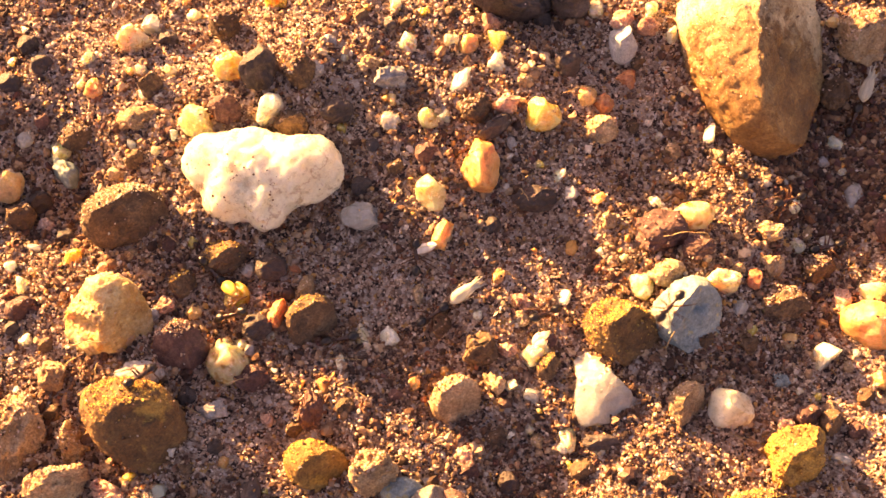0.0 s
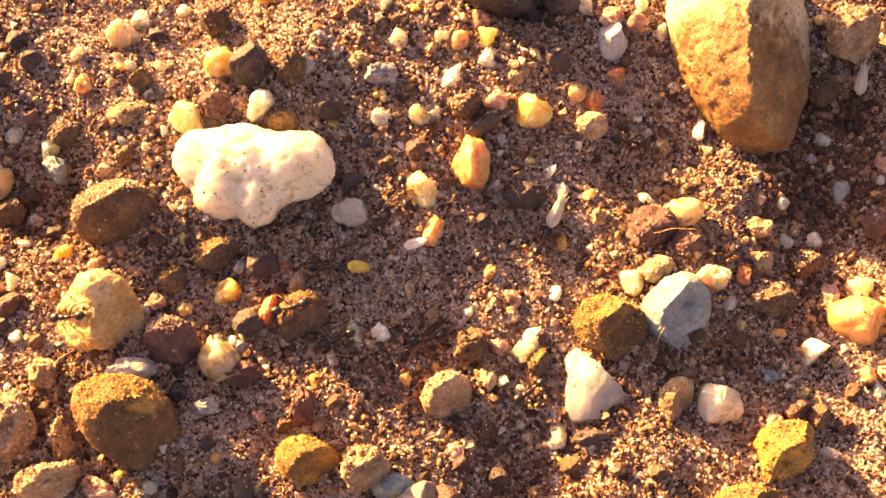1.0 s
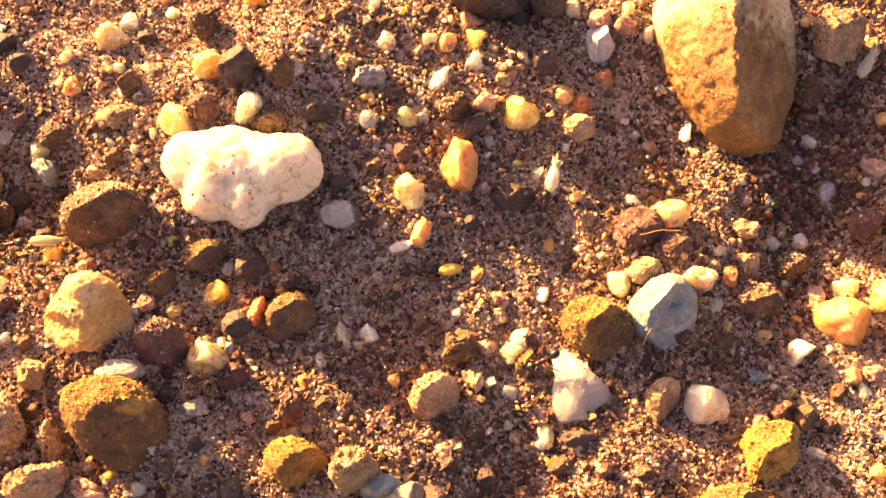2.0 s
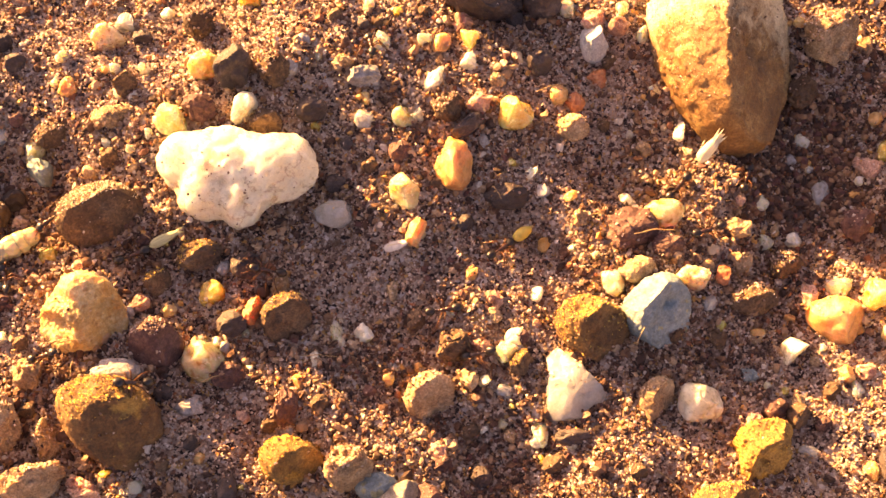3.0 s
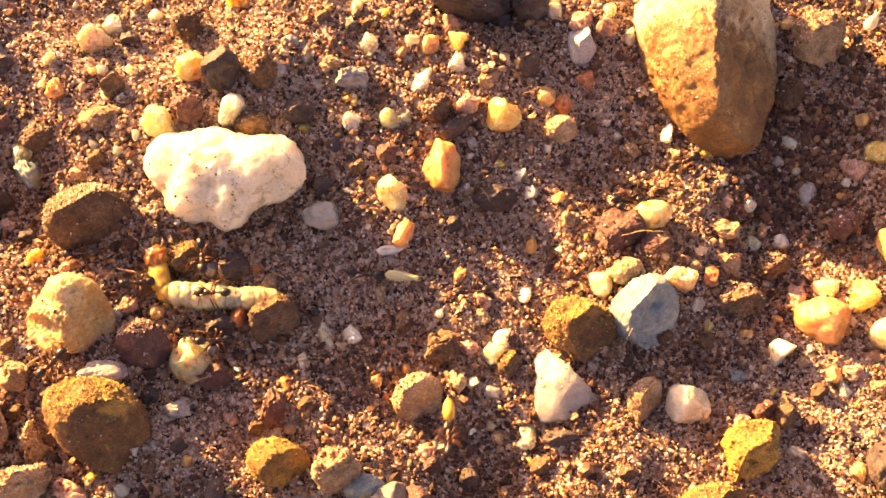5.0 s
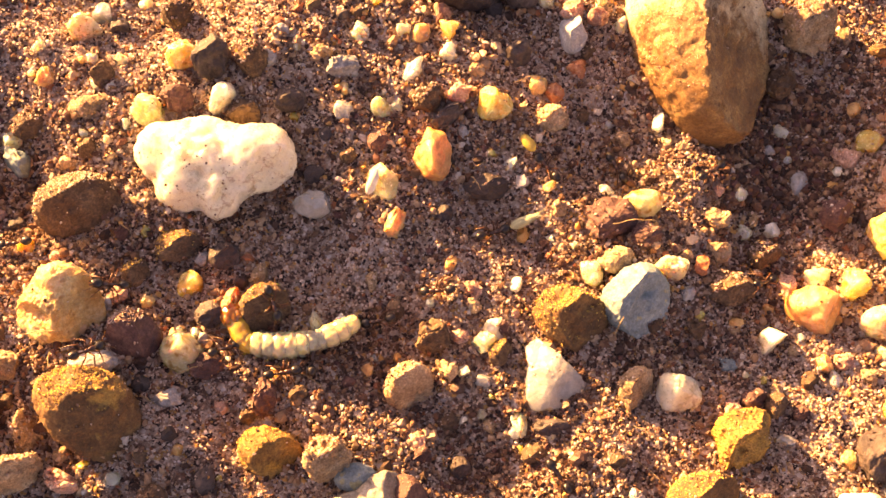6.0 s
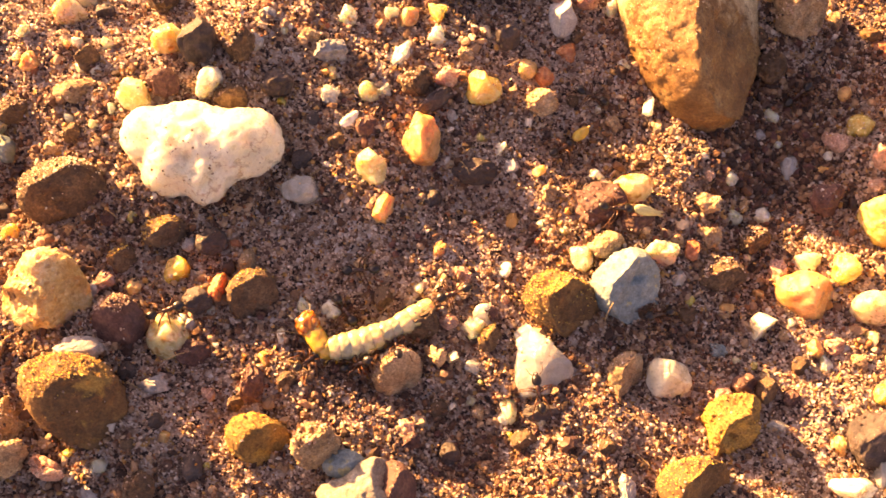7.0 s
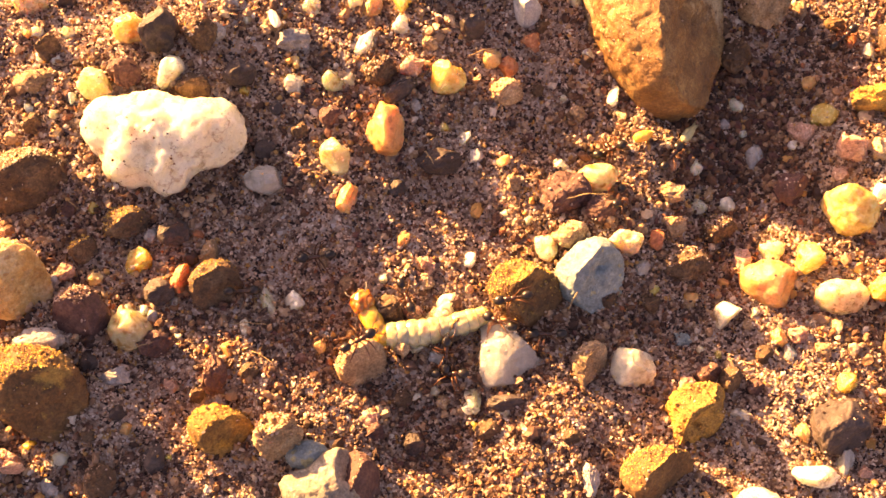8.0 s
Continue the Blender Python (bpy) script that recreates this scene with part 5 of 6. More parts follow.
stone("pebble", "small dark brown ironstone pebble half sunk in sand", 42.55, -13.50, 2.58, 2.62, 1.9, 0, "br", 4, 4, 282)
stone("agate_pebble", "small translucent orange agate pebble half sunk in sand", 54.14, -9.51, 1.82, 1.86, 1.3, 0, "or", 4, 3, 283)
stone("quartz_pebble", "small pale cream yellow quartz pebble half sunk in sand", 49.07, -20.04, 1.21, 1.22, 1.0, 0, "ye", 4, 3, 284)
stone("quartz_pebble", "small glowing amber quartz pebble half sunk in sand", 51.42, -20.85, 1.22, 1.22, 1.0, 0, "am", 4, 3, 285)
stone("pebble", "small rough tan sandstone pebble half sunk in sand", 56.24, -16.36, 1.64, 1.66, 1.2, 0, "tn", 4, 3, 286)
stone("quartz_pebble", "small pale cream yellow quartz pebble half sunk in sand", 57.70, -14.49, 1.31, 1.33, 1.0, 0, "ye", 4, 3, 287)
stone("pebble", "small dark brown ironstone pebble half sunk in sand", -12.07, 35.31, 2.22, 2.26, 1.6, 0, "br", 4, 3, 288)
stone("pebble", "small smooth grey pebble half sunk in sand", -18.46, 25.97, 2.51, 2.55, 1.8, 0, "gy", 4, 4, 289)
stone("pebble", "small dark grey basalt pebble half sunk in sand", -7.87, 34.05, 1.88, 1.91, 1.3, 0, "dk", 4, 3, 290)
stone("pebble", "small dark brown ironstone pebble half sunk in sand", 1.35, 36.80, 2.07, 2.11, 1.4, 0, "br", 4, 3, 291)
stone("pebble", "small rough tan sandstone pebble half sunk in sand", 12.08, 25.54, 2.51, 2.56, 1.8, 0, "tn", 4, 4, 292)
stone("pebble", "small dark brown ironstone pebble half sunk in sand", 28.04, 19.58, 2.04, 2.08, 1.4, 0, "br", 4, 3, 293)
stone("pebble", "small dark brown ironstone pebble half sunk in sand", 2.92, 9.46, 1.95, 1.98, 1.4, 0, "br", 4, 3, 294)
stone("pebble", "small dark grey basalt pebble half sunk in sand", 6.93, 3.62, 2.74, 2.78, 2.0, 0, "dk", 4, 4, 295)
stone("pebble", "small dark brown ironstone pebble half sunk in sand", -6.81, 11.59, 2.44, 2.47, 1.8, 0, "br", 4, 4, 296)
stone("agate_pebble", "small translucent orange agate pebble half sunk in sand", -7.74, 22.05, 1.83, 1.86, 1.3, 0, "or", 4, 3, 297)
stone("pebble", "mid-sized dark grey basalt pebble half sunk in sand", 18.36, 28.24, 3.89, 3.80, 3.8, 0, "dk", 4, 4, 298)
stone("pebble", "small dark brown ironstone pebble half sunk in sand", 29.08, 29.22, 2.24, 2.28, 1.6, 0, "br", 4, 3, 299)
stone("pebble", "small dark grey basalt pebble half sunk in sand", 15.03, 37.04, 2.79, 2.85, 1.9, 0, "dk", 4, 4, 300)
stone("pebble", "small dark grey basalt pebble half sunk in sand", -10.09, 14.93, 1.96, 2.00, 1.4, 0, "dk", 4, 3, 301)
stone("pebble", "small dark brown ironstone pebble half sunk in sand", -24.55, -9.98, 2.06, 2.07, 1.6, 0, "br", 4, 3, 302)
stone("pebble", "small dark maroon rough rock fragment half sunk in sand", -38.47, 0.56, 2.44, 2.48, 1.8, 0, "mr", 4, 4, 303)
stone("pebble", "small dark brown ironstone pebble half sunk in sand", -20.04, -25.65, 2.32, 2.34, 1.8, 0, "br", 4, 4, 304)
stone("pebble", "small dark brown ironstone pebble half sunk in sand", -13.20, -22.84, 2.61, 2.63, 2.0, 0, "br", 4, 4, 305)
stone("pebble", "small dark maroon rough rock fragment half sunk in sand", -6.51, -20.59, 2.19, 2.21, 1.7, 0, "mr", 4, 3, 306)
stone("pebble", "small dark brown ironstone pebble half sunk in sand", 7.34, -26.15, 2.79, 2.81, 2.2, 0, "br", 4, 4, 307)
stone("pebble", "small dark maroon rough rock fragment half sunk in sand", 3.45, -31.02, 2.74, 2.75, 2.2, 0, "mr", 4, 4, 308)
stone("pebble", "small dark grey basalt pebble half sunk in sand", 8.69, -32.42, 3.06, 3.08, 2.4, 0, "dk", 4, 4, 309)
stone("quartz_pebble", "small pale cream yellow quartz pebble half sunk in sand", 21.00, -28.44, 1.56, 1.57, 1.2, 0, "ye", 4, 3, 310)
stone("pebble", "small dark brown ironstone pebble half sunk in sand", 29.48, -32.60, 2.31, 2.33, 1.8, 0, "br", 4, 4, 311)
stone("pebble", "small dark brown ironstone pebble half sunk in sand", 36.15, -13.27, 2.39, 2.42, 1.8, 0, "br", 4, 4, 312)
stone("pebble", "small rough tan sandstone pebble half sunk in sand", 48.11, -12.96, 1.95, 1.99, 1.4, 0, "tn", 4, 3, 313)
stone("pebble", "small dark brown ironstone pebble half sunk in sand", 57.88, -21.06, 2.78, 2.82, 2.0, 0, "br", 4, 4, 314)
stone("pebble", "small dark maroon rough rock fragment half sunk in sand", 55.93, -25.62, 2.43, 2.47, 1.8, 0, "mr", 4, 4, 315)
stone("pebble", "small rough tan sandstone pebble half sunk in sand", -43.94, -1.07, 1.97, 2.00, 1.4, 0, "tn", 4, 3, 316)
stone("pebble", "small rough tan sandstone pebble half sunk in sand", -40.64, 11.27, 1.83, 1.86, 1.3, 0, "tn", 4, 3, 317)
stone("quartz_pebble", "small glowing amber quartz pebble half sunk in sand", -35.28, 0.53, 1.62, 1.65, 1.2, 0, "am", 4, 3, 318)
stone("pebble", "small dark grey basalt pebble half sunk in sand", -59.14, -11.91, 2.14, 2.17, 1.6, 0, "dk", 4, 3, 319)
stone("pebble", "small dark brown ironstone pebble half sunk in sand", -54.05, -14.46, 2.11, 2.13, 1.6, 0, "br", 4, 3, 320)
stone("pebble", "small dark brown ironstone pebble half sunk in sand", -47.97, -21.50, 2.38, 2.41, 1.8, 0, "br", 4, 4, 321)
stone("pebble", "small dark brown ironstone pebble half sunk in sand", -52.24, -23.82, 2.23, 2.26, 1.7, 0, "br", 4, 3, 322)
stone("pebble", "small dark grey basalt pebble half sunk in sand", -34.43, -21.42, 2.65, 2.68, 2.0, 0, "dk", 4, 4, 323)
stone("pebble", "small dark grey basalt pebble half sunk in sand", -30.18, -28.29, 2.16, 2.17, 1.7, 0, "dk", 4, 3, 324)
stone("pebble", "small dark brown ironstone pebble half sunk in sand", -33.66, -31.31, 1.85, 1.87, 1.4, 0, "br", 4, 3, 325)

grains("grit", "loose sand grains stuck on sunward faces of rough stones", len(GRIT), 0.29, 0.35, 0, GRAIN, 21, 0.1, spots=GRIT)
grains("dirt", "specks of brown dirt in a hollow of the quartz", len(DIRT), 0.22, 0.5, 1, CRUMB, 24, 0.05, spots=DIRT)
grains("lit_ochre_grit", "yellow ochre crumbs brightening the sunlit sides of brown stones", len(LIT_OCHRE), 0.16, 0.5, 1, LIT_OCHRE_CRUMB, 22, 0.1, spots=LIT_OCHRE)
grains("lit_sand_dust", "pale gold sand dust brightening sunlit faces of boulder and slab", len(LIT_DUST), 0.17, 0.4, 0, LIT_DUST_GRAIN, 23, 0.1, spots=LIT_DUST)


def top(x, y):
    """Height of the ground or of the stone that lies there, in millimetres."""
    z = float(terrain(x, y))
    for (lo, hi), xy, zs, near in FOOTPRINTS:
        if lo[0] < x < hi[0] and lo[1] < y < hi[1]:
            close = zs[((xy - (x, y)) ** 2).sum(1) < near * near]
            if len(close):
                z = max(z, float(close.max()))
    return z


FOOTPRINTS = [((xy.min(0), xy.max(0)), xy, zs, near) for xy, zs, near in LUMPS]


# ---- small living and carried things: materials ----


def plain(name, colour, rough, dark=0.6, scale=1500, sss=0.0, coat=0.0, stripes=0.0, thin=0.0):
    """Organic surface with mottling, and for husks lengthwise ribs."""
    m, n, l, p = material(name)
    co = n.new("ShaderNodeTexCoord")
    t = noise_node(n, l, co.outputs["Object"], scale, 4, 0.6)
    r = ramp(n, [(0.35, tuple(c * dark for c in colour)), (0.62, colour)])
    height = t.outputs[0]
    if stripes:
        mp = n.new("ShaderNodeMapping")
        mp.inputs["Scale"].default_value = (0.06, 1, 1)
        l.new(co.outputs["Object"], mp.inputs["Vector"])
        t2 = noise_node(n, l, mp.outputs[0], stripes, 3, 0.6)
        height = t2.outputs[0]
    l.new(height, r.inputs[0])
    l.new(r.outputs[0], p.inputs["Base Color"])
    p.inputs["Roughness"].default_value = rough
    p.inputs["Coat Weight"].default_value = coat
    p.inputs["Coat Roughness"].default_value = 0.12
    if sss:
        p.inputs["Subsurface Weight"].default_value = sss
        p.inputs["Subsurface Radius"].default_value = (1.0, 0.6, 0.3)
        p.inputs["Subsurface Scale"].default_value = 0.0018
    b = n.new("ShaderNodeBump")
    b.inputs["Strength"].default_value, b.inputs["Distance"].default_value = 0.4, 0.0001
    l.new(height, b.inputs["Height"])
    l.new(b.outputs[0], p.inputs["Normal"])
    if thin:
        tr = n.new("ShaderNodeBsdfTranslucent")
        l.new(r.outputs[0], tr.inputs["Color"])
        mx = n.new("ShaderNodeMixShader")
        mx.inputs[0].default_value = thin
        l.new(p.outputs[0], mx.inputs[1])
        l.new(tr.outputs[0], mx.inputs[2])
        l.new(mx.outputs[0], n["Material Output"].inputs[0])
    return m


ANT_BLACK = plain("ant_black", (0.014, 0.009, 0.007), 0.36, 0.5, 3000, coat=0.15)
ANT_BROWN = plain("ant_brown", (0.07, 0.026, 0.014), 0.3, 0.5, 3000, coat=0.3)
ANT_LEG = plain("ant_leg", (0.16, 0.06, 0.025), 0.35, 0.6, 3000, thin=0.2)
HUSK = plain("straw_husk", (0.8, 0.76, 0.6), 0.6, 0.72, 1500, stripes=5000, thin=0.35)
GREEN_HUSK = plain("green_husk", (0.66, 0.66, 0.4), 0.55, 0.68, 1500, stripes=5000, thin=0.35)
YELLOW_GRAIN = plain("yellow_grain", (0.8, 0.58, 0.12), 0.45, 0.75, 1200, sss=0.4, thin=0.2)
WHITE_HUSK = plain("white_husk", (0.84, 0.8, 0.74), 0.6, 0.8, 1200, thin=0.3)
STRAW = plain("dry_straw", (0.5, 0.34, 0.16), 0.7, 0.5, 2000)
GRUB_SKIN = plain("grub_skin", (0.7, 0.61, 0.34), 0.22, 0.55, 700, sss=0.85, coat=0.7)
GRUB_TAIL = plain("grub_tail", (0.8, 0.66, 0.32), 0.25, 0.7, 900, sss=0.9, coat=0.6)
GRUB_DARK = plain("grub_dark_gut", (0.42, 0.41, 0.28), 0.22, 0.45, 700, sss=0.6, coat=0.7)
GRUB_MARK = plain("grub_gut_mark", (0.34, 0.31, 0.2), 0.4, 0.5, 900, coat=0.3)
GRUB_NECK = plain("grub_neck", (0.74, 0.44, 0.08), 0.25, 0.5, 900, sss=0.7, coat=0.6)
GRUB_HEAD = plain("grub_head", (0.6, 0.2, 0.025), 0.25, 0.4, 1100, sss=0.6, coat=0.6)


def part(name, co, faces, mat, parent, label="", at=None):
    """One mesh under a thing; the vertices are in millimetres round its own joint."""
    ob = new(name, build_mesh(name, np.asarray(co) * MM, faces, mat, True))
    ob.parent = parent
    if at:
        ob.location = [c * MM for c in at]
    return tagged(ob, label)


def thing(name, label, category, group=""):
    return tagged(new(name), label, category, group)


def blob(rx, ry, rz, at=(0, 0, 0), pinch=0.0, level=3, bumps=0.0, seed=0):
    """A rounded body, narrower towards +x by pinch."""
    base, f = ICO[level]
    co = base.copy()
    k = 1 - pinch * (co[:, 0] + 1) / 2
    co[:, 1] *= k
    co[:, 2] *= k
    if bumps:
        for i, v in enumerate(co):
            co[i] = v * (1 + bumps * noise.noise(Vector(v) * 2.5 + Vector((seed, 1.3, seed * 2.7))))
    return co * (rx, ry, rz) + at, f


def tube(points, radii, sides=6):
    """A tapering tube along points, closed at both ends."""
    p, co, f = np.asarray(points, float), [], []
    for i, c in enumerate(p):
        d = p[min(i + 1, len(p) - 1)] - p[max(i - 1, 0)]
        d = d / np.linalg.norm(d)
        u = np.cross(d, (0.31, 0.22, 0.92))
        u /= np.linalg.norm(u)
        v = np.cross(d, u)
        for k in range(sides):
            a = 2 * np.pi * k / sides
            co.append(c + radii[i] * (np.cos(a) * u + np.sin(a) * v))
    n = len(p)
    for i in range(n - 1):
        for k in range(sides):
            a, b = i * sides + k, i * sides + (k + 1) % sides
            f += [(a, b, b + sides), (a, b + sides, a + sides)]
    co += [p[0], p[-1]]
    for k in range(sides):
        f += [(n * sides, (k + 1) % sides, k), (n * sides + 1, (n - 1) * sides + k, (n - 1) * sides + (k + 1) % sides)]
    return np.array(co), np.array(f)


def merge(*meshes):
    co, f, n = [], [], 0
    for c, g in meshes:
        co.append(c)
        f.append(np.asarray(g) + n)
        n += len(c)
    return np.concatenate(co), np.concatenate(f)


# ---- ants ----

HIPS = [(0.75, 0.22, 52, 2.3), (0.3, 0.26, 88, 2.6), (-0.15, 0.24, 132, 3.1)]


def make_ant(label):
    """An ant 6.5 mm long, walking towards +x: head, thorax, waist, gaster, six legs, two feelers."""
    ant = thing("ant", label, "ant", "ants on the trail")
    head = part("head", *blob(0.92, 0.82, 0.66, pinch=0.12), ANT_BLACK, ant, "glossy black head", (2.1, 0, 1.5))
    for s in (1, -1):
        part("mandible", *tube([(0.72, 0.32 * s, -0.1), (1.08, 0.3 * s, -0.14), (1.24, 0.06 * s, -0.16)], (0.12, 0.1, 0.04)), ANT_BROWN, head)
        part("antenna", *tube([(0.55, 0.3 * s, 0.1), (1.15, 0.95 * s, 0.5), (1.6, 1.15 * s, 0.2), (2.1, 1.25 * s, -0.25)], (0.06, 0.055, 0.06, 0.05)), ANT_LEG, ant, at=(2.05, 0, 1.5))
    part("thorax", *merge(blob(0.72, 0.42, 0.46, (0.72, 0, 0)), blob(0.62, 0.34, 0.36, (-0.15, 0, -0.08))), ANT_BROWN, ant, "dark reddish brown thorax", (0.15, 0, 1.45))
    part("waist", *merge(blob(0.26, 0.17, 0.24, (0.1, 0, 0)), blob(0.22, 0.2, 0.26, (-0.28, 0, 0.04))), ANT_BROWN, ant, at=(-0.85, 0, 1.35))
    part("gaster", *blob(0.9, 0.66, 0.62, pinch=-0.1), ANT_BLACK, ant, "glossy black gaster", (-2.15, 0, 1.5))
    legs = []
    for s in (1, -1):
        for i, (hx, hy, ang, reach) in enumerate(HIPS):
            a = radians(ang) * s
            pts = [(0, 0, 0)] + [(reach * q * math.cos(a + bend * s), reach * q * math.sin(a + bend * s), z) for q, bend, z in ((0.42, 0.0, 0.75), (0.8, 0.06, -0.35), (1.0, 0.1, -1.1), (1.12, 0.12, -1.22))]
            leg = part("leg", *tube(pts, (0.15, 0.13, 0.085, 0.055, 0.035)), ANT_LEG, ant, "thin reddish brown leg", (0.15 + hx - 0.2, hy * s, 1.25))
            legs.append((leg, (0.15 + hx - 0.2, hy * s, 1.25), (i + (s > 0)) % 2))
    ant.scale = (0.9, 0.9, 0.9)
    return ant, legs


# ---- carried seeds ----


def make_husk():
    """A bristly grass floret, its point towards +x."""
    seed = thing("grass_seed", "pale straw bristly grass seed carried by an ant", "seed", "carried seeds")
    part("husk", *blob(2.6, 1.25, 1.0, pinch=0.6, level=4, bumps=0.1), HUSK, seed)
    for i, (a, e, L) in enumerate(((14, 8, 3.1), (-16, 4, 2.8), (4, 16, 3.4), (-5, -6, 3.0))):
        d = np.array([math.cos(radians(a)), math.sin(radians(a)), math.sin(radians(e))])
        part("awn", *tube([d * 0.6 + (0.2, 0, 0), d * 1.9, d * L], (0.34, 0.2, 0.02)), HUSK, seed)
    for s in (1, -1):
        part("bristle", *tube([(-1.6, 0.7 * s, 0), (-0.4, 1.15 * s, 0.2), (0.6, 1.3 * s, 0.3)], (0.06, 0.05, 0.02), 4), HUSK, seed)
    return seed


def make_slim_husk():
    seed = thing("grass_seed", "slender pale green grass seed carried by an ant", "seed", "carried seeds")
    part("husk", *blob(2.4, 1.0, 0.8, pinch=0.55, level=4, bumps=0.06, seed=2), GREEN_HUSK, seed)
    for a, L in ((6, 3.2), (-7, 2.9)):
        d = np.array([math.cos(radians(a)), math.sin(radians(a)), 0.02])
        part("awn", *tube([d * 0.8, d * 2.0, d * L], (0.3, 0.18, 0.02)), GREEN_HUSK, seed)
    return seed


def make_grain(size):
    seed = thing("seed", "smooth plump yellow seed carried by an ant", "seed", "carried seeds")
    part("kernel", *blob(1.65 * size, 1.02 * size, 0.92 * size, pinch=0.25, level=4, bumps=0.05, seed=4), YELLOW_GRAIN, seed)
    part("tip", *blob(0.3, 0.26, 0.24, (1.72 * size, 0, 0), level=2), STRAW, seed)
    return seed


def make_flake():
    seed = thing("seed_husk", "small white empty seed husk lying on sand", "seed", "carried seeds")
    part("husk", *blob(1.9, 0.82, 0.45, pinch=0.3, level=4, bumps=0.12, seed=6), WHITE_HUSK, seed)
    part("rim", *tube([(-1.7, 0.2, 0.15), (-0.6, 0.1, 0.46), (0.8, 0, 0.36), (1.7, 0, 0.1)], (0.04, 0.08, 0.07, 0.03), 5), HUSK, seed)
    return seed


# ---- grub ----

GRUB_N = 11


def ring_mesh(half, r, rz, seed):
    """One plump fold: a ring with two ridges and soft sides."""
    base, f = ICO[4]
    co = base.copy()
    x = co[:, 0]
    k = np.maximum(1e-3, 1 - np.abs(x) ** 3.2) ** 0.5 / np.maximum(1e-3, 1 - x ** 2) ** 0.5
    k = np.minimum(k, 2) * (1 + 0.025 * np.cos(2 * np.pi * x * 1.4))
    co[:, 1] *= k
    co[:, 2] *= k
    for i, v in enumerate(co):
        w = Vector(v) * 2.4 + Vector((seed, 1.3, seed * 2.7))
        co[i] = v * (1 + 0.1 * noise.noise(w) + 0.04 * noise.noise(w * 2.6))
    return co * (half, r, rz), f


def make_grub():
    """A grub in rigid rings, each turned on its own; tail towards +x."""
    grub = thing("beetle_grub", "plump cream grub with an orange head, dragged by ants", "grub")
    rings = []
    # girth from the neck to the tail, with a narrow dark waist past the middle
    girth = (1.5, 1.66, 1.8, 1.86, 1.84, 1.74, 1.52, 1.44, 1.6, 1.54, 1.24)
    for i, r in enumerate(girth):
        mat = GRUB_NECK if i == 0 else GRUB_DARK if i in (2, 6, 7) else GRUB_TAIL if i > 8 else GRUB_SKIN
        ring = part("ring", *merge(ring_mesh(1.5, r, r * 0.92, i), blob(0.8, r * 0.34, r * 0.34, (0.1, -r * 0.74, -r * 0.25), level=3), blob(0.8, r * 0.34, r * 0.34, (0.1, r * 0.74, -r * 0.25), level=3)), mat, grub)
        if i in (0, 1, 2):
            for s in (1, -1):
                part("leg", *tube([(0, 0.9 * r * s, -0.3 * r), (-0.25, 1.15 * r * s, -0.5 * r), (-0.4, 1.2 * r * s, -0.95 * r)], (0.2, 0.14, 0.05)), GRUB_NECK, ring)
        if 1 <= i <= 9:
            arc = [(0.84, 0.95 * r * math.cos(radians(q)), 0.88 * r * math.sin(radians(q))) for q in range(35, 176, 14)]
            part("seam", *tube(arc, [0.02 + 0.03 * math.sin(math.pi * k / 10) for k in range(11)], 5), GRUB_MARK, ring)
        rings.append(ring)
    head = part("head", *merge(blob(1.75, 1.65, 1.2, level=4, bumps=0.25, seed=3), blob(0.75, 0.6, 0.5, (0.5, 0.8, 0.75), level=3), blob(0.75, 0.6, 0.5, (0.5, -0.8, 0.75), level=3), blob(0.5, 0.42, 0.3, (-1.2, 0.45, -0.2), level=2), blob(0.5, 0.42, 0.3, (-1.2, -0.45, -0.2), level=2)), GRUB_HEAD, grub, "glossy orange brown head")
    for s in (1, -1):
        part("jaw", *tube([(-1.1, 0.55 * s, -0.2), (-1.7, 0.6 * s, -0.2), (-2.0, 0.15 * s, -0.2)], (0.24, 0.18, 0.04)), ANT_BROWN, head)
        part("feeler", *tube([(-1.0, 0.9 * s, 0.3), (-1.7, 1.5 * s, 0.7), (-2.2, 1.6 * s, 0.9)], (0.1, 0.08, 0.04), 5), HUSK, head)
    collar = part("collar", *ring_mesh(2.7, 1.42, 1.2, 9), GRUB_NECK, grub, "amber collar behind the head")
    return grub, rings, head, collar


# ---- dry straw bits ----


def straw(x, y, length, rot, thick, bend, seed):
    n = 7
    pts = [(length * (i / (n - 1) - 0.5), bend * math.sin(math.pi * i / (n - 1)), 0.25 * math.sin(2.2 * i + seed)) for i in range(n)]
    r = [thick * (1 - 0.5 * abs(i / (n - 1) - 0.4)) for i in range(n)]
    ob = new("straw", build_mesh("straw", tube(pts, r, 5)[0] * MM, tube(pts, r, 5)[1], STRAW, True))
    ob.matrix_basis = pose(x * MM, y * MM, (top(x, y) + 0.35) * MM, 0, 0, rot)
    tagged(ob, "thin dry straw fibre lying on the sand", "straw", "straw bits")


straw(-50.5, -17.0, 8.5, 38, 0.09, 0.3, 1)
straw(-47.0, -15.6, 5.0, 5, 0.08, 0.4, 2)
straw(-46.4, -17.4, 4.0, 80, 0.08, 0.3, 3)
straw(-9.5, 7.2, 3.6, 35, 0.1, 0.2, 4)
straw(11.5, 7.4, 2.4, -58, 0.1, 0.1, 5)
straw(-28.0, -19.8, 4.2, 22, 0.08, 0.2, 6)
straw(49.0, 7.0, 5.2, 30, 0.09, 0.2, 7)
straw(-13.5, -16.2, 5.0, -2, 0.07, 0.2, 8)
straw(30.5, -14.5, 3.0, 62, 0.09, 0.1, 9)
straw(33.0, -33.5, 7.0, -38, 0.1, 0.5, 10)
straw(40.0, -27.0, 5.0, -20, 0.07, 0.3, 11)
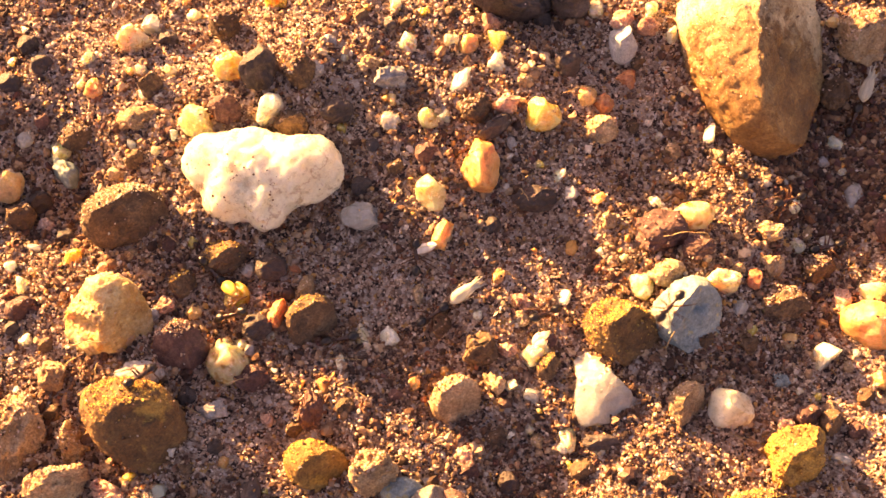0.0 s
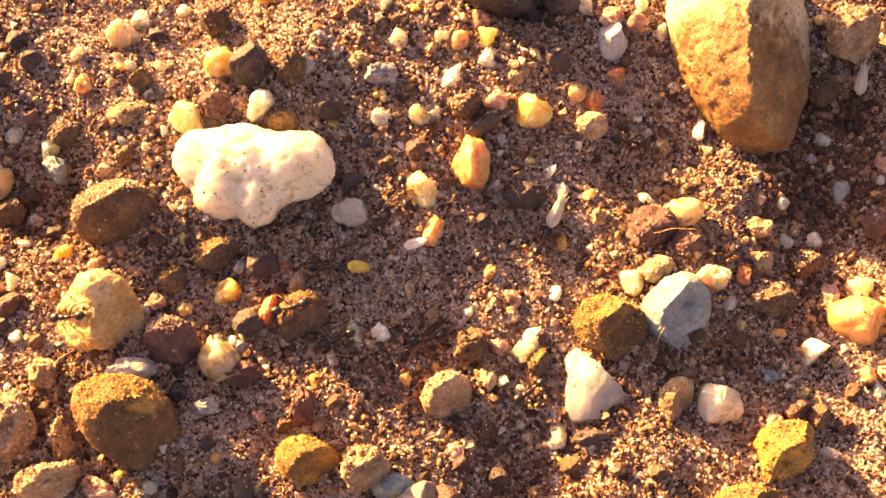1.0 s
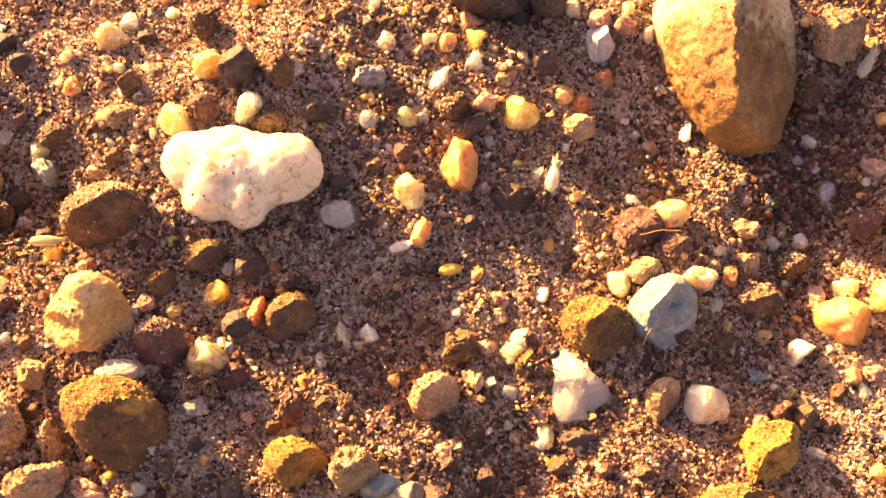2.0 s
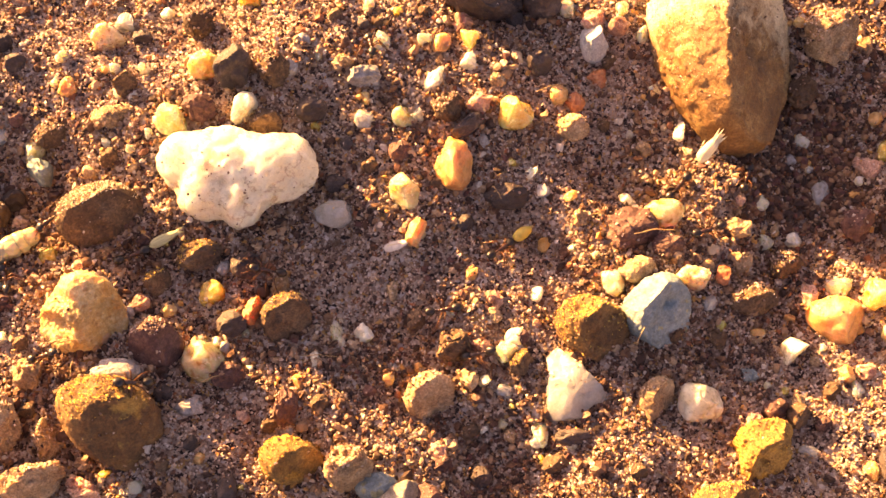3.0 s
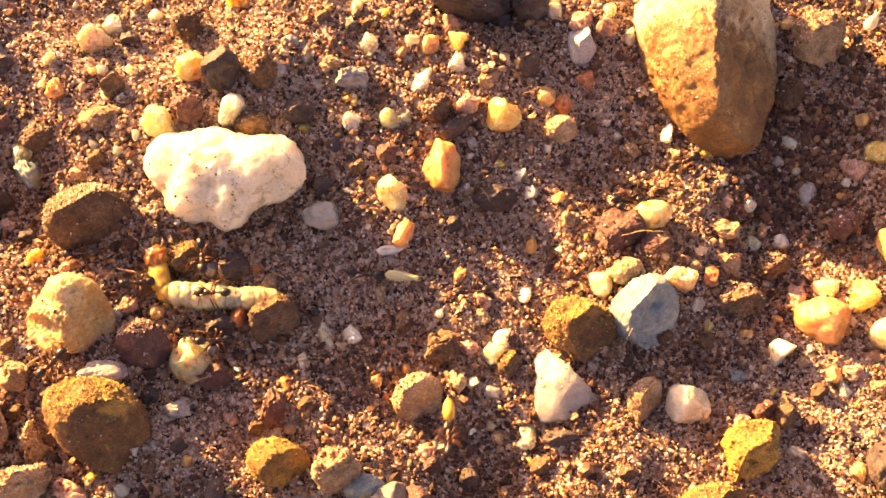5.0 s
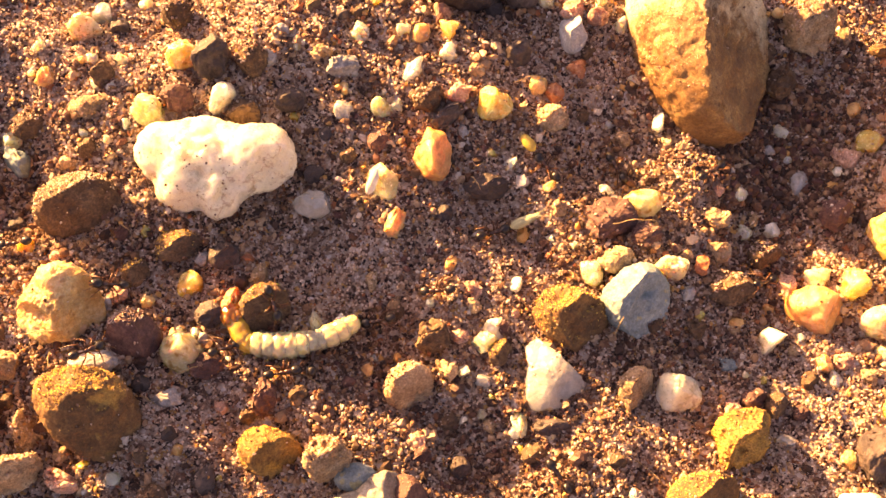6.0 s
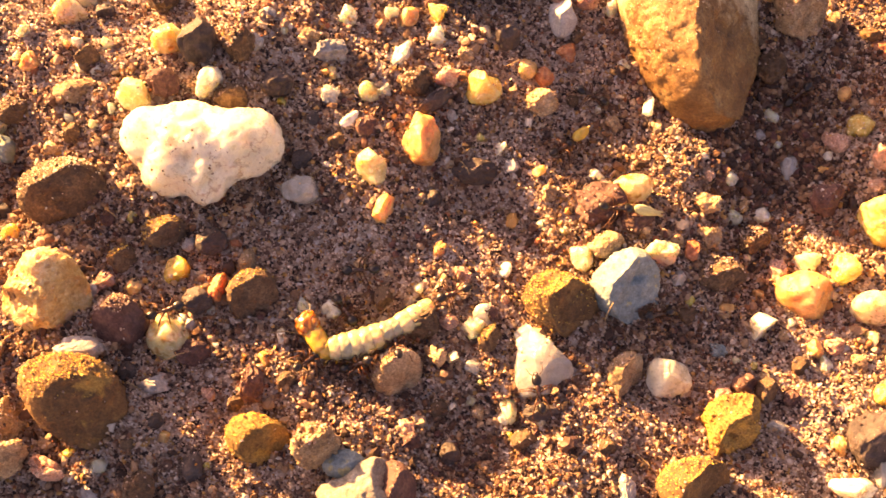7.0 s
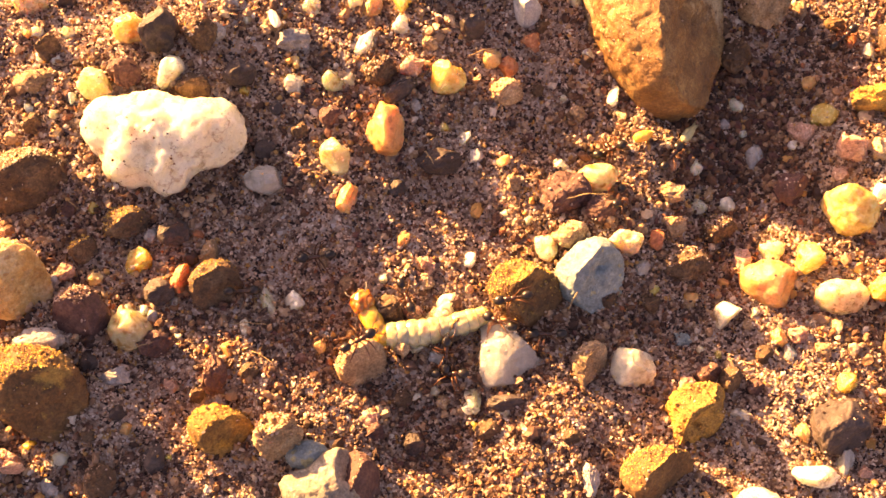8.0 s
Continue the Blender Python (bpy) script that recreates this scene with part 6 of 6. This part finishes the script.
straw(5.0, 1.0, 4.5, 70, 0.07, 0.3, 13)
straw(20.0, 24.0, 5.0, 15, 0.07, 0.4, 14)
straw(62.0, 18.0, 6.0, -60, 0.08, 0.4, 15)
straw(33.9, 0.8, 6.5, 4, 0.08, 0.5, 21)
straw(64.0, -1.8, 3.2, 105, 0.09, 0.2, 22)
straw(58.9, 0.3, 2.6, 78, 0.08, 0.1, 23)
straw(-37.8, 0.6, 2.2, -38, 0.08, 0.1, 24)
straw(16.7, 2.6, 1.8, 28, 0.09, 0.1, 25)
straw(-4.7, 4.9, 4.2, -4, 0.08, 0.3, 26)
straw(26.7, 4.5, 4.6, -6, 0.09, 0.2, 27)
straw(33.8, -28.4, 3.6, -30, 0.08, 0.3, 28)
straw(-11.6, -20.9, 4.4, -32, 0.08, 0.3, 29)
straw(13.3, 10.9, 4.0, 22, 0.08, 0.3, 30)
straw(-33.4, -23.6, 2.4, -30, 0.1, 0.1, 31)
straw(34.5, 11.2, 2.8, 4, 0.08, 0.2, 32)

# ---- what moves: places in millimetres and headings in degrees ----
PATH_A = [(0.00, 3.1, -6.7, 31), (0.50, 10.7, -2.3, 50), (1.00, 17.6, 5.1, 63), (1.50, 17.9, 5.4, 74), (1.70, 15.8, 9.3, 84), (2.80, 38.9, 10.8, 30), (3.00, 42.2, 13.3, 45), (3.50, 52.7, 15.5, 42), (4.00, 60.8, 21.4, 39), (4.50, 65.2, 29.7, 48), (4.70, 67.3, 31.7, 49), (5.80, 87.1, 53.1, 49), (8.00, 105.0, 70.8, 46)]
PATH_B = [(0.00, -29.4, -6.5, -45), (0.25, -25.4, -5.6, -7), (0.50, -21.5, -4.7, 31), (1.00, -10.6, -3.3, 1), (1.50, -4.2, -3.4, -8), (1.70, -1.0, -3.9, -4), (2.80, 13.9, 0.5, 34), (3.00, 15.3, 2.2, 38), (3.50, 23.3, 8.7, 67), (4.00, 30.7, 12.5, 58), (4.50, 36.0, 12.5, 15), (4.70, 38.9, 13.0, 20), (5.40, 59.1, 21.3, 29), (5.80, 78.2, 27.5, 27), (8.00, 121.4, 39.2, 30)]
PATH_C = [(0.00, -72.9, -5.7, 26), (1.00, -65.0, -1.9, 24), (1.50, -58.8, 0.4, 12), (1.70, -55.8, 0.8, 6), (2.80, -41.1, 0.0, 9), (3.00, -35.3, 0.4, 25), (3.25, -32.5, -2.6, -7), (3.50, -29.6, -5.6, -39), (3.75, -23.4, -3.8, -6), (4.00, -17.1, -2.0, 27), (4.50, -7.1, -5.5, -16), (4.70, -5.2, -6.4, -19), (5.25, 5.4, -1.4, 10), (5.80, 16.0, 3.6, 39), (6.00, 18.7, 2.6, 19), (6.50, 27.0, 1.1, -3), (7.00, 37.1, 0.5, -0), (7.25, 40.5, 5.3, 28), (7.50, 44.0, 10.2, 57), (8.00, 50.1, 12.4, 52)]
PATH_D = [(0.00, -35.3, -43.4, 62), (3.00, -17.5, -40.7, 63), (4.50, -1.7, -36.5, 60), (4.70, 1.5, -33.8, 70), (5.25, 10.2, -10.4, 114), (5.80, 18.9, 13.0, 159), (6.00, 19.3, 13.9, 129), (6.25, 20.7, 14.3, 97), (6.50, 22.1, 14.8, 65), (7.00, 29.0, 14.2, 39), (7.50, 34.6, 12.0, -3), (8.00, 42.8, 11.1, 16)]
PATH_F = [(0.00, 63.6, 26.4, 66), (0.50, 65.0, 27.0, 70), (1.00, 64.6, 27.0, 74), (1.50, 65.4, 27.5, 75), (1.70, 65.9, 28.1, 67), (2.80, 77.9, 35.8, 42), (8.00, 114.2, 44.2, 43)]
PATH_E = [(0.00, -2.5, -0.5, 6), (0.50, -2.5, -0.4, 6), (1.00, -2.6, -0.4, 5), (1.50, -2.8, -0.5, 5), (3.00, -3.0, -0.5, 5), (3.50, -2.8, -0.6, -10), (4.00, -2.8, -0.5, -10), (4.50, -2.7, -0.4, -10), (4.80, -2.2, -0.6, -3), (5.80, -2.0, 3.8, 51), (6.00, -3.2, 6.5, 66), (6.50, -4.7, 10.6, 54), (7.00, -4.8, 14.2, 50), (7.25, -6.2, 18.3, 21), (7.50, -7.6, 22.4, -7), (7.67, -8.5, 24.1, 32), (7.83, -9.4, 25.7, 71), (8.00, -10.3, 27.3, 109)]
WANDER = []
WANDER.append([(0.00, 30.6, -10.2, -135), (0.10, 27.7, -12.4, -135), (0.20, 24.5, -15.5, -140), (0.50, 18.6, -20.0, -144), (1.00, 13.1, -21.0, -145), (1.50, 6.3, -26.0, -159), (2.80, -13.5, -36.9, -161), (8.00, -36.5, -54.2, -158)])
WANDER.append([(0.00, 49.6, 7.4, -160), (0.50, 45.1, 1.3, -149), (1.00, 41.6, -1.7, -145), (1.30, 36.9, -6.0, -148), (1.40, 34.5, -8.0, -141), (1.50, 31.7, -10.0, -133), (1.60, 28.8, -12.9, -129), (1.70, 22.1, -17.1, -142), (2.80, 12.5, -16.8, -169), (3.50, -2.7, -10.9, -187), (4.50, -19.1, -8.0, -190), (6.00, -39.1, -8.6, -174), (8.00, -61.2, -11.9, -182)])
WANDER.append([(0.00, -3.7, -1.0, 88), (0.50, -2.4, -0.3, 92), (1.00, -4.2, 6.8, 99), (1.50, -4.7, 14.6, 95), (2.80, -6.6, 26.6, 100), (4.00, -6.0, 45.1, 95), (8.00, 2.4, 75.0, 94)])
WANDER.append([(0.00, -28.5, -10.0, -173), (0.50, -38.9, -13.3, -165), (1.00, -47.9, -12.8, -181), (1.50, -55.8, -11.6, -187), (2.80, -73.0, -10.5, -181), (8.00, -68.1, -15.0, -183)])
WANDER.append([(0.00, 37.2, -43.6, 108), (5.00, 30.1, -41.6, 144), (6.50, 19.3, -29.0, 109), (7.00, 20.6, -25.4, 99), (7.50, 22.1, -22.2, 106), (8.00, 21.0, -17.0, 148)])
WANDER.append([(0.00, 74.1, 11.5, -164), (5.00, 64.1, 1.2, -163), (6.00, 52.5, -6.7, -157), (7.00, 37.6, -14.2, -163), (7.50, 32.6, -17.5, -170), (8.00, 27.4, -18.4, -185)])
WANDER.append([(0.00, -14.3, -13.2, 12), (0.50, -9.3, -10.5, 33), (0.62, -10.3, -11.3, 75), (0.75, -11.2, -12.1, 117), (0.88, -12.2, -12.9, 159), (1.00, -13.1, -13.7, 201), (1.50, -22.3, -17.6, 202), (2.80, -35.8, -21.1, 192), (3.50, -40.9, -23.0, 167), (4.00, -43.4, -18.6, 123), (4.25, -45.3, -18.0, 92), (4.50, -47.3, -17.4, 61), (6.00, -40.8, -18.8, 34), (7.00, -29.5, -13.5, 20), (8.00, -15.1, -11.8, 12)])
WANDER.append([(0.00, 13.7, -10.1, -152), (0.50, 4.9, -10.2, -144), (1.00, -0.7, -13.2, -173), (1.50, -10.9, -10.0, -174), (2.80, -20.7, -3.2, -191), (3.50, -23.9, -8.2, -164), (4.00, -30.4, -2.5, -178), (4.50, -38.7, -1.1, -184), (6.00, -52.8, -1.3, -176), (8.00, -62.8, -1.9, -182)])
WANDER.append([(0.00, 55.8, 1.8, -169), (0.50, 54.4, 4.1, -204), (1.00, 51.8, 9.2, -191), (2.80, 44.7, 2.8, -160), (3.50, 34.5, 1.0, -175), (4.00, 28.2, 1.2, -164), (4.50, 14.8, -2.8, -169), (6.00, 6.3, -8.6, -183), (7.00, -3.2, -6.9, -179), (8.00, -4.4, -6.3, -173)])
WANDER.append([(0.00, -39.5, -21.0, 46), (0.50, -33.8, -13.8, 37), (1.00, -19.4, -10.6, 16), (1.50, -10.9, -6.4, 23), (2.80, 1.6, -10.1, 6), (3.50, 11.0, -4.9, 23), (4.00, 21.1, 1.9, 23), (4.50, 26.9, 5.6, 45), (6.00, 46.0, 9.8, 34), (7.00, 63.1, 21.6, 36), (8.00, 75.6, 28.2, 39)])
WANDER.append([(0.00, -73.2, -5.4, 3), (2.80, -52.1, -15.7, 9), (3.50, -43.6, -18.3, -3), (4.50, -32.9, -12.1, 11), (6.00, -15.4, -19.9, 10), (6.50, -11.9, -19.9, 28), (7.00, -3.2, -20.5, 12), (7.50, 8.6, -22.2, -0), (8.00, 14.0, -23.4, -3)])
WANDER.append([(0.00, 42.1, 12.0, 133), (0.50, 37.7, 16.3, 152), (1.00, 28.6, 16.7, 174), (1.50, 27.8, 16.8, 194), (1.93, 34.0, 13.5, 140), (2.37, 41.0, 11.0, 87), (2.80, 48.5, 10.5, 33), (3.03, 48.4, 10.6, 78), (3.27, 47.1, 10.4, 123), (3.50, 45.8, 10.1, 168), (4.00, 39.7, 7.9, 180), (4.50, 31.9, 4.9, 206), (5.25, 32.3, 8.3, 162), (6.00, 32.8, 11.6, 118), (6.50, 29.0, 20.4, 120), (7.00, 30.7, 20.1, 156), (7.17, 33.6, 15.8, 201), (7.33, 36.5, 11.4, 247), (7.50, 39.4, 7.1, 292), (8.00, 38.1, 0.9, 247)])
GRUB = []
GRUB.append((0.0, (-95.7, -8.2), (-93.1, -9.6), (-87.1, -5.3), (-80.8, -1.5)))
GRUB.append((2.8, (-72.5, -4.5), (-69.4, -6.3), (-62.9, -2.0), (-56.7, 2.2)))
GRUB.append((3.0, (-69.7, -4.8), (-66.6, -6.6), (-60.2, -2.3), (-53.9, 1.7)))
GRUB.append((3.5, (-60.2, -4.1), (-56.9, -6.1), (-50.2, -2.0), (-43.9, 2.1)))
GRUB.append((4.0, (-52.6, 1.6), (-48.3, -3.4), (-41.1, -1.8), (-33.2, 0.9)))
GRUB.append((4.5, (-43.3, 1.1), (-41.6, -4.5), (-34.0, -4.4), (-25.7, -3.0)))
GRUB.append((4.7, (-40.0, 0.3), (-38.8, -4.2), (-30.5, -5.1), (-22.8, -4.7)))
GRUB.append((5.8, (-23.4, -9.4), (-22.1, -13.9), (-14.8, -15.8), (-7.2, -15.0)))
GRUB.append((6.0, (-22.6, -11.7), (-20.9, -15.2), (-12.8, -15.7), (-5.4, -12.4)))
GRUB.append((6.5, (-17.1, -15.6), (-14.8, -19.5), (-7.7, -17.6), (-0.2, -13.1)))
GRUB.append((7.0, (-10.5, -15.0), (-8.4, -18.3), (-1.0, -16.7), (6.6, -12.0)))
GRUB.append((7.5, (-0.5, -12.3), (0.3, -15.7), (8.3, -16.5), (16.3, -15.1)))
GRUB.append((8.0, (2.0, -13.5), (4.3, -17.8), (11.7, -17.4), (19.0, -15.1)))


def between(rows, t):
    """Place and heading on a path at a time."""
    for a, b in zip(rows, rows[1:]):
        if t <= b[0]:
            u = (t - a[0]) / (b[0] - a[0])
            u = max(0.0, u)
            return [p + u * (q - p) for p, q in zip(a[1:], b[1:])]
    return list(rows[-1][1:])


def posed(x, y, heading, lift):
    """A pose on the ground there, tipped with the slope along its heading."""
    c, s = math.cos(radians(heading)), math.sin(radians(heading))
    ahead, behind = top(x + 2 * c, y + 2 * s), top(x - 2 * c, y - 2 * s)
    slope = max(-30, min(30, math.degrees(math.atan2(ahead - behind, 4))))
    return pose(x * MM, y * MM, ((ahead + behind) / 2 + lift) * MM, 0, -slope, heading)


def stepping(legs, beat, phase):
    """Alternating tripods, swung at the hips."""
    for leg, at, side in legs:
        walk(leg, [(k * 0.2, pose(*[c * MM for c in at], 0, 0, 20 * math.sin(beat * k * 0.2 + phase + math.pi * side))) for k in range(41)])


def carry(rows, seed, label, half, lift, phase):
    """A seed along its path, and the ant behind it that holds it."""
    walk(seed, [(t, posed(x, y, a, lift)) for t, x, y, a in rows])
    ant, legs = make_ant(label)
    back = half + 2.9
    walk(ant, [(t, posed(x - back * math.cos(radians(a)), y - back * math.sin(radians(a)), a, 0.0)) for t, x, y, a in rows])
    stepping(legs, 17.0, phase)


def crawl(rings, head, collar, grub):
    """The grub's rings along a curve from neck to tail."""
    def curve(neck, mid, tail, u):
        c = [2 * m - (a + b) / 2 for a, m, b in zip(neck, mid, tail)]
        return [(1 - u) ** 2 * a + 2 * u * (1 - u) * k + u * u * b for a, k, b in zip(neck, c, tail)]

    home, local = [], {k: [] for k in range(GRUB_N + 2)}
    for t, hd, neck, mid, tail in GRUB:
        a = math.degrees(math.atan2(tail[1] - neck[1], tail[0] - neck[0]))
        low = [float(terrain(*curve(neck, mid, tail, u))) for u in (0.1, 0.5, 0.9)]
        over = max(top(*curve(neck, mid, tail, u)) for u in (0.1, 0.5, 0.9)) - max(low)
        z = sum(low) / 3 + 1.7 + 0.3 * over
        m = pose(mid[0] * MM, mid[1] * MM, z * MM, 0, 0, a)
        home.append((t, m))
        inv = m.inverted()
        for i in range(GRUB_N):
            u = 0.04 + 0.89 * i / (GRUB_N - 1)
            p, q = curve(neck, mid, tail, max(0, u - 0.05)), curve(neck, mid, tail, min(1, u + 0.05))
            x, y = curve(neck, mid, tail, u)
            local[i].append((t, inv @ pose(x * MM, y * MM, (z + 0.3 * math.sin(math.pi * u)) * MM, 0, 0, math.degrees(math.atan2(q[1] - p[1], q[0] - p[0])))))
        b = math.degrees(math.atan2(neck[1] - hd[1], neck[0] - hd[0]))
        local[GRUB_N].append((t, inv @ pose(hd[0] * MM, hd[1] * MM, (z + 0.9) * MM, 0, 8, b)))
        local[GRUB_N + 1].append((t, inv @ pose((hd[0] * 0.45 + neck[0] * 0.55) * MM, (hd[1] * 0.45 + neck[1] * 0.55) * MM, (z + 0.5) * MM, 0, 0, b)))
    walk(grub, home)
    for i, ob in enumerate((*rings, head, collar)):
        walk(ob, local[i])


def motions():
    carry(PATH_A, make_husk(), "black ant carrying a bristly pale grass seed", 2.0, 1.9, 0.0)
    carry(PATH_B, make_grain(1.0), "black ant carrying a plump yellow seed", 1.6, 1.7, 1.1)
    carry(PATH_C, make_slim_husk(), "black ant carrying a slender green seed", 2.2, 1.7, 2.3)
    carry(PATH_D, make_grain(0.92), "black ant carrying a plump yellow seed", 1.5, 1.7, 3.1)
    carry(PATH_F, make_husk(), "black ant carrying a bristly pale grass seed", 2.0, 1.9, 4.0)
    walk_flake = make_flake()
    walk(walk_flake, [(t, posed(x, y, a, 0.7 if t < 5 else 1.5)) for t, x, y, a in PATH_E])
    grub, rings, head, collar = make_grub()
    crawl(rings, head, collar, grub)
    # ants that drag the grub: by the neck, by the belly and by the tail
    for k, (u, side, turn) in enumerate(((0.0, -3.3, 20), (0.62, -4.0, 78), (1.0, 4.2, 175), (0.35, 4.2, -80))):
        ant, legs = make_ant("black ant tugging at the cream grub")
        rows = []
        for t, hd, neck, mid, tail in GRUB:
            a = math.degrees(math.atan2(tail[1] - neck[1], tail[0] - neck[0]))
            bx, by = neck[0] + u * (tail[0] - neck[0]), neck[1] + u * (tail[1] - neck[1])
            h = a + turn
            reach = 3.4 if u in (0.0, 1.0) else 4.3
            rows.append((t, posed(bx - reach * math.cos(radians(h)), by - reach * math.sin(radians(h)), h, 0.0)))
        walk(ant, rows)
        stepping(legs, 13.0, 0.7 * k)
    for k, path in enumerate(WANDER):
        ant, legs = make_ant("black ant hurrying over the gravel without a load")
        walk(ant, [(t, posed(x, y, a, 0.0)) for t, x, y, a in path])
        stepping(legs, 19.0, 0.9 * k)


motions()
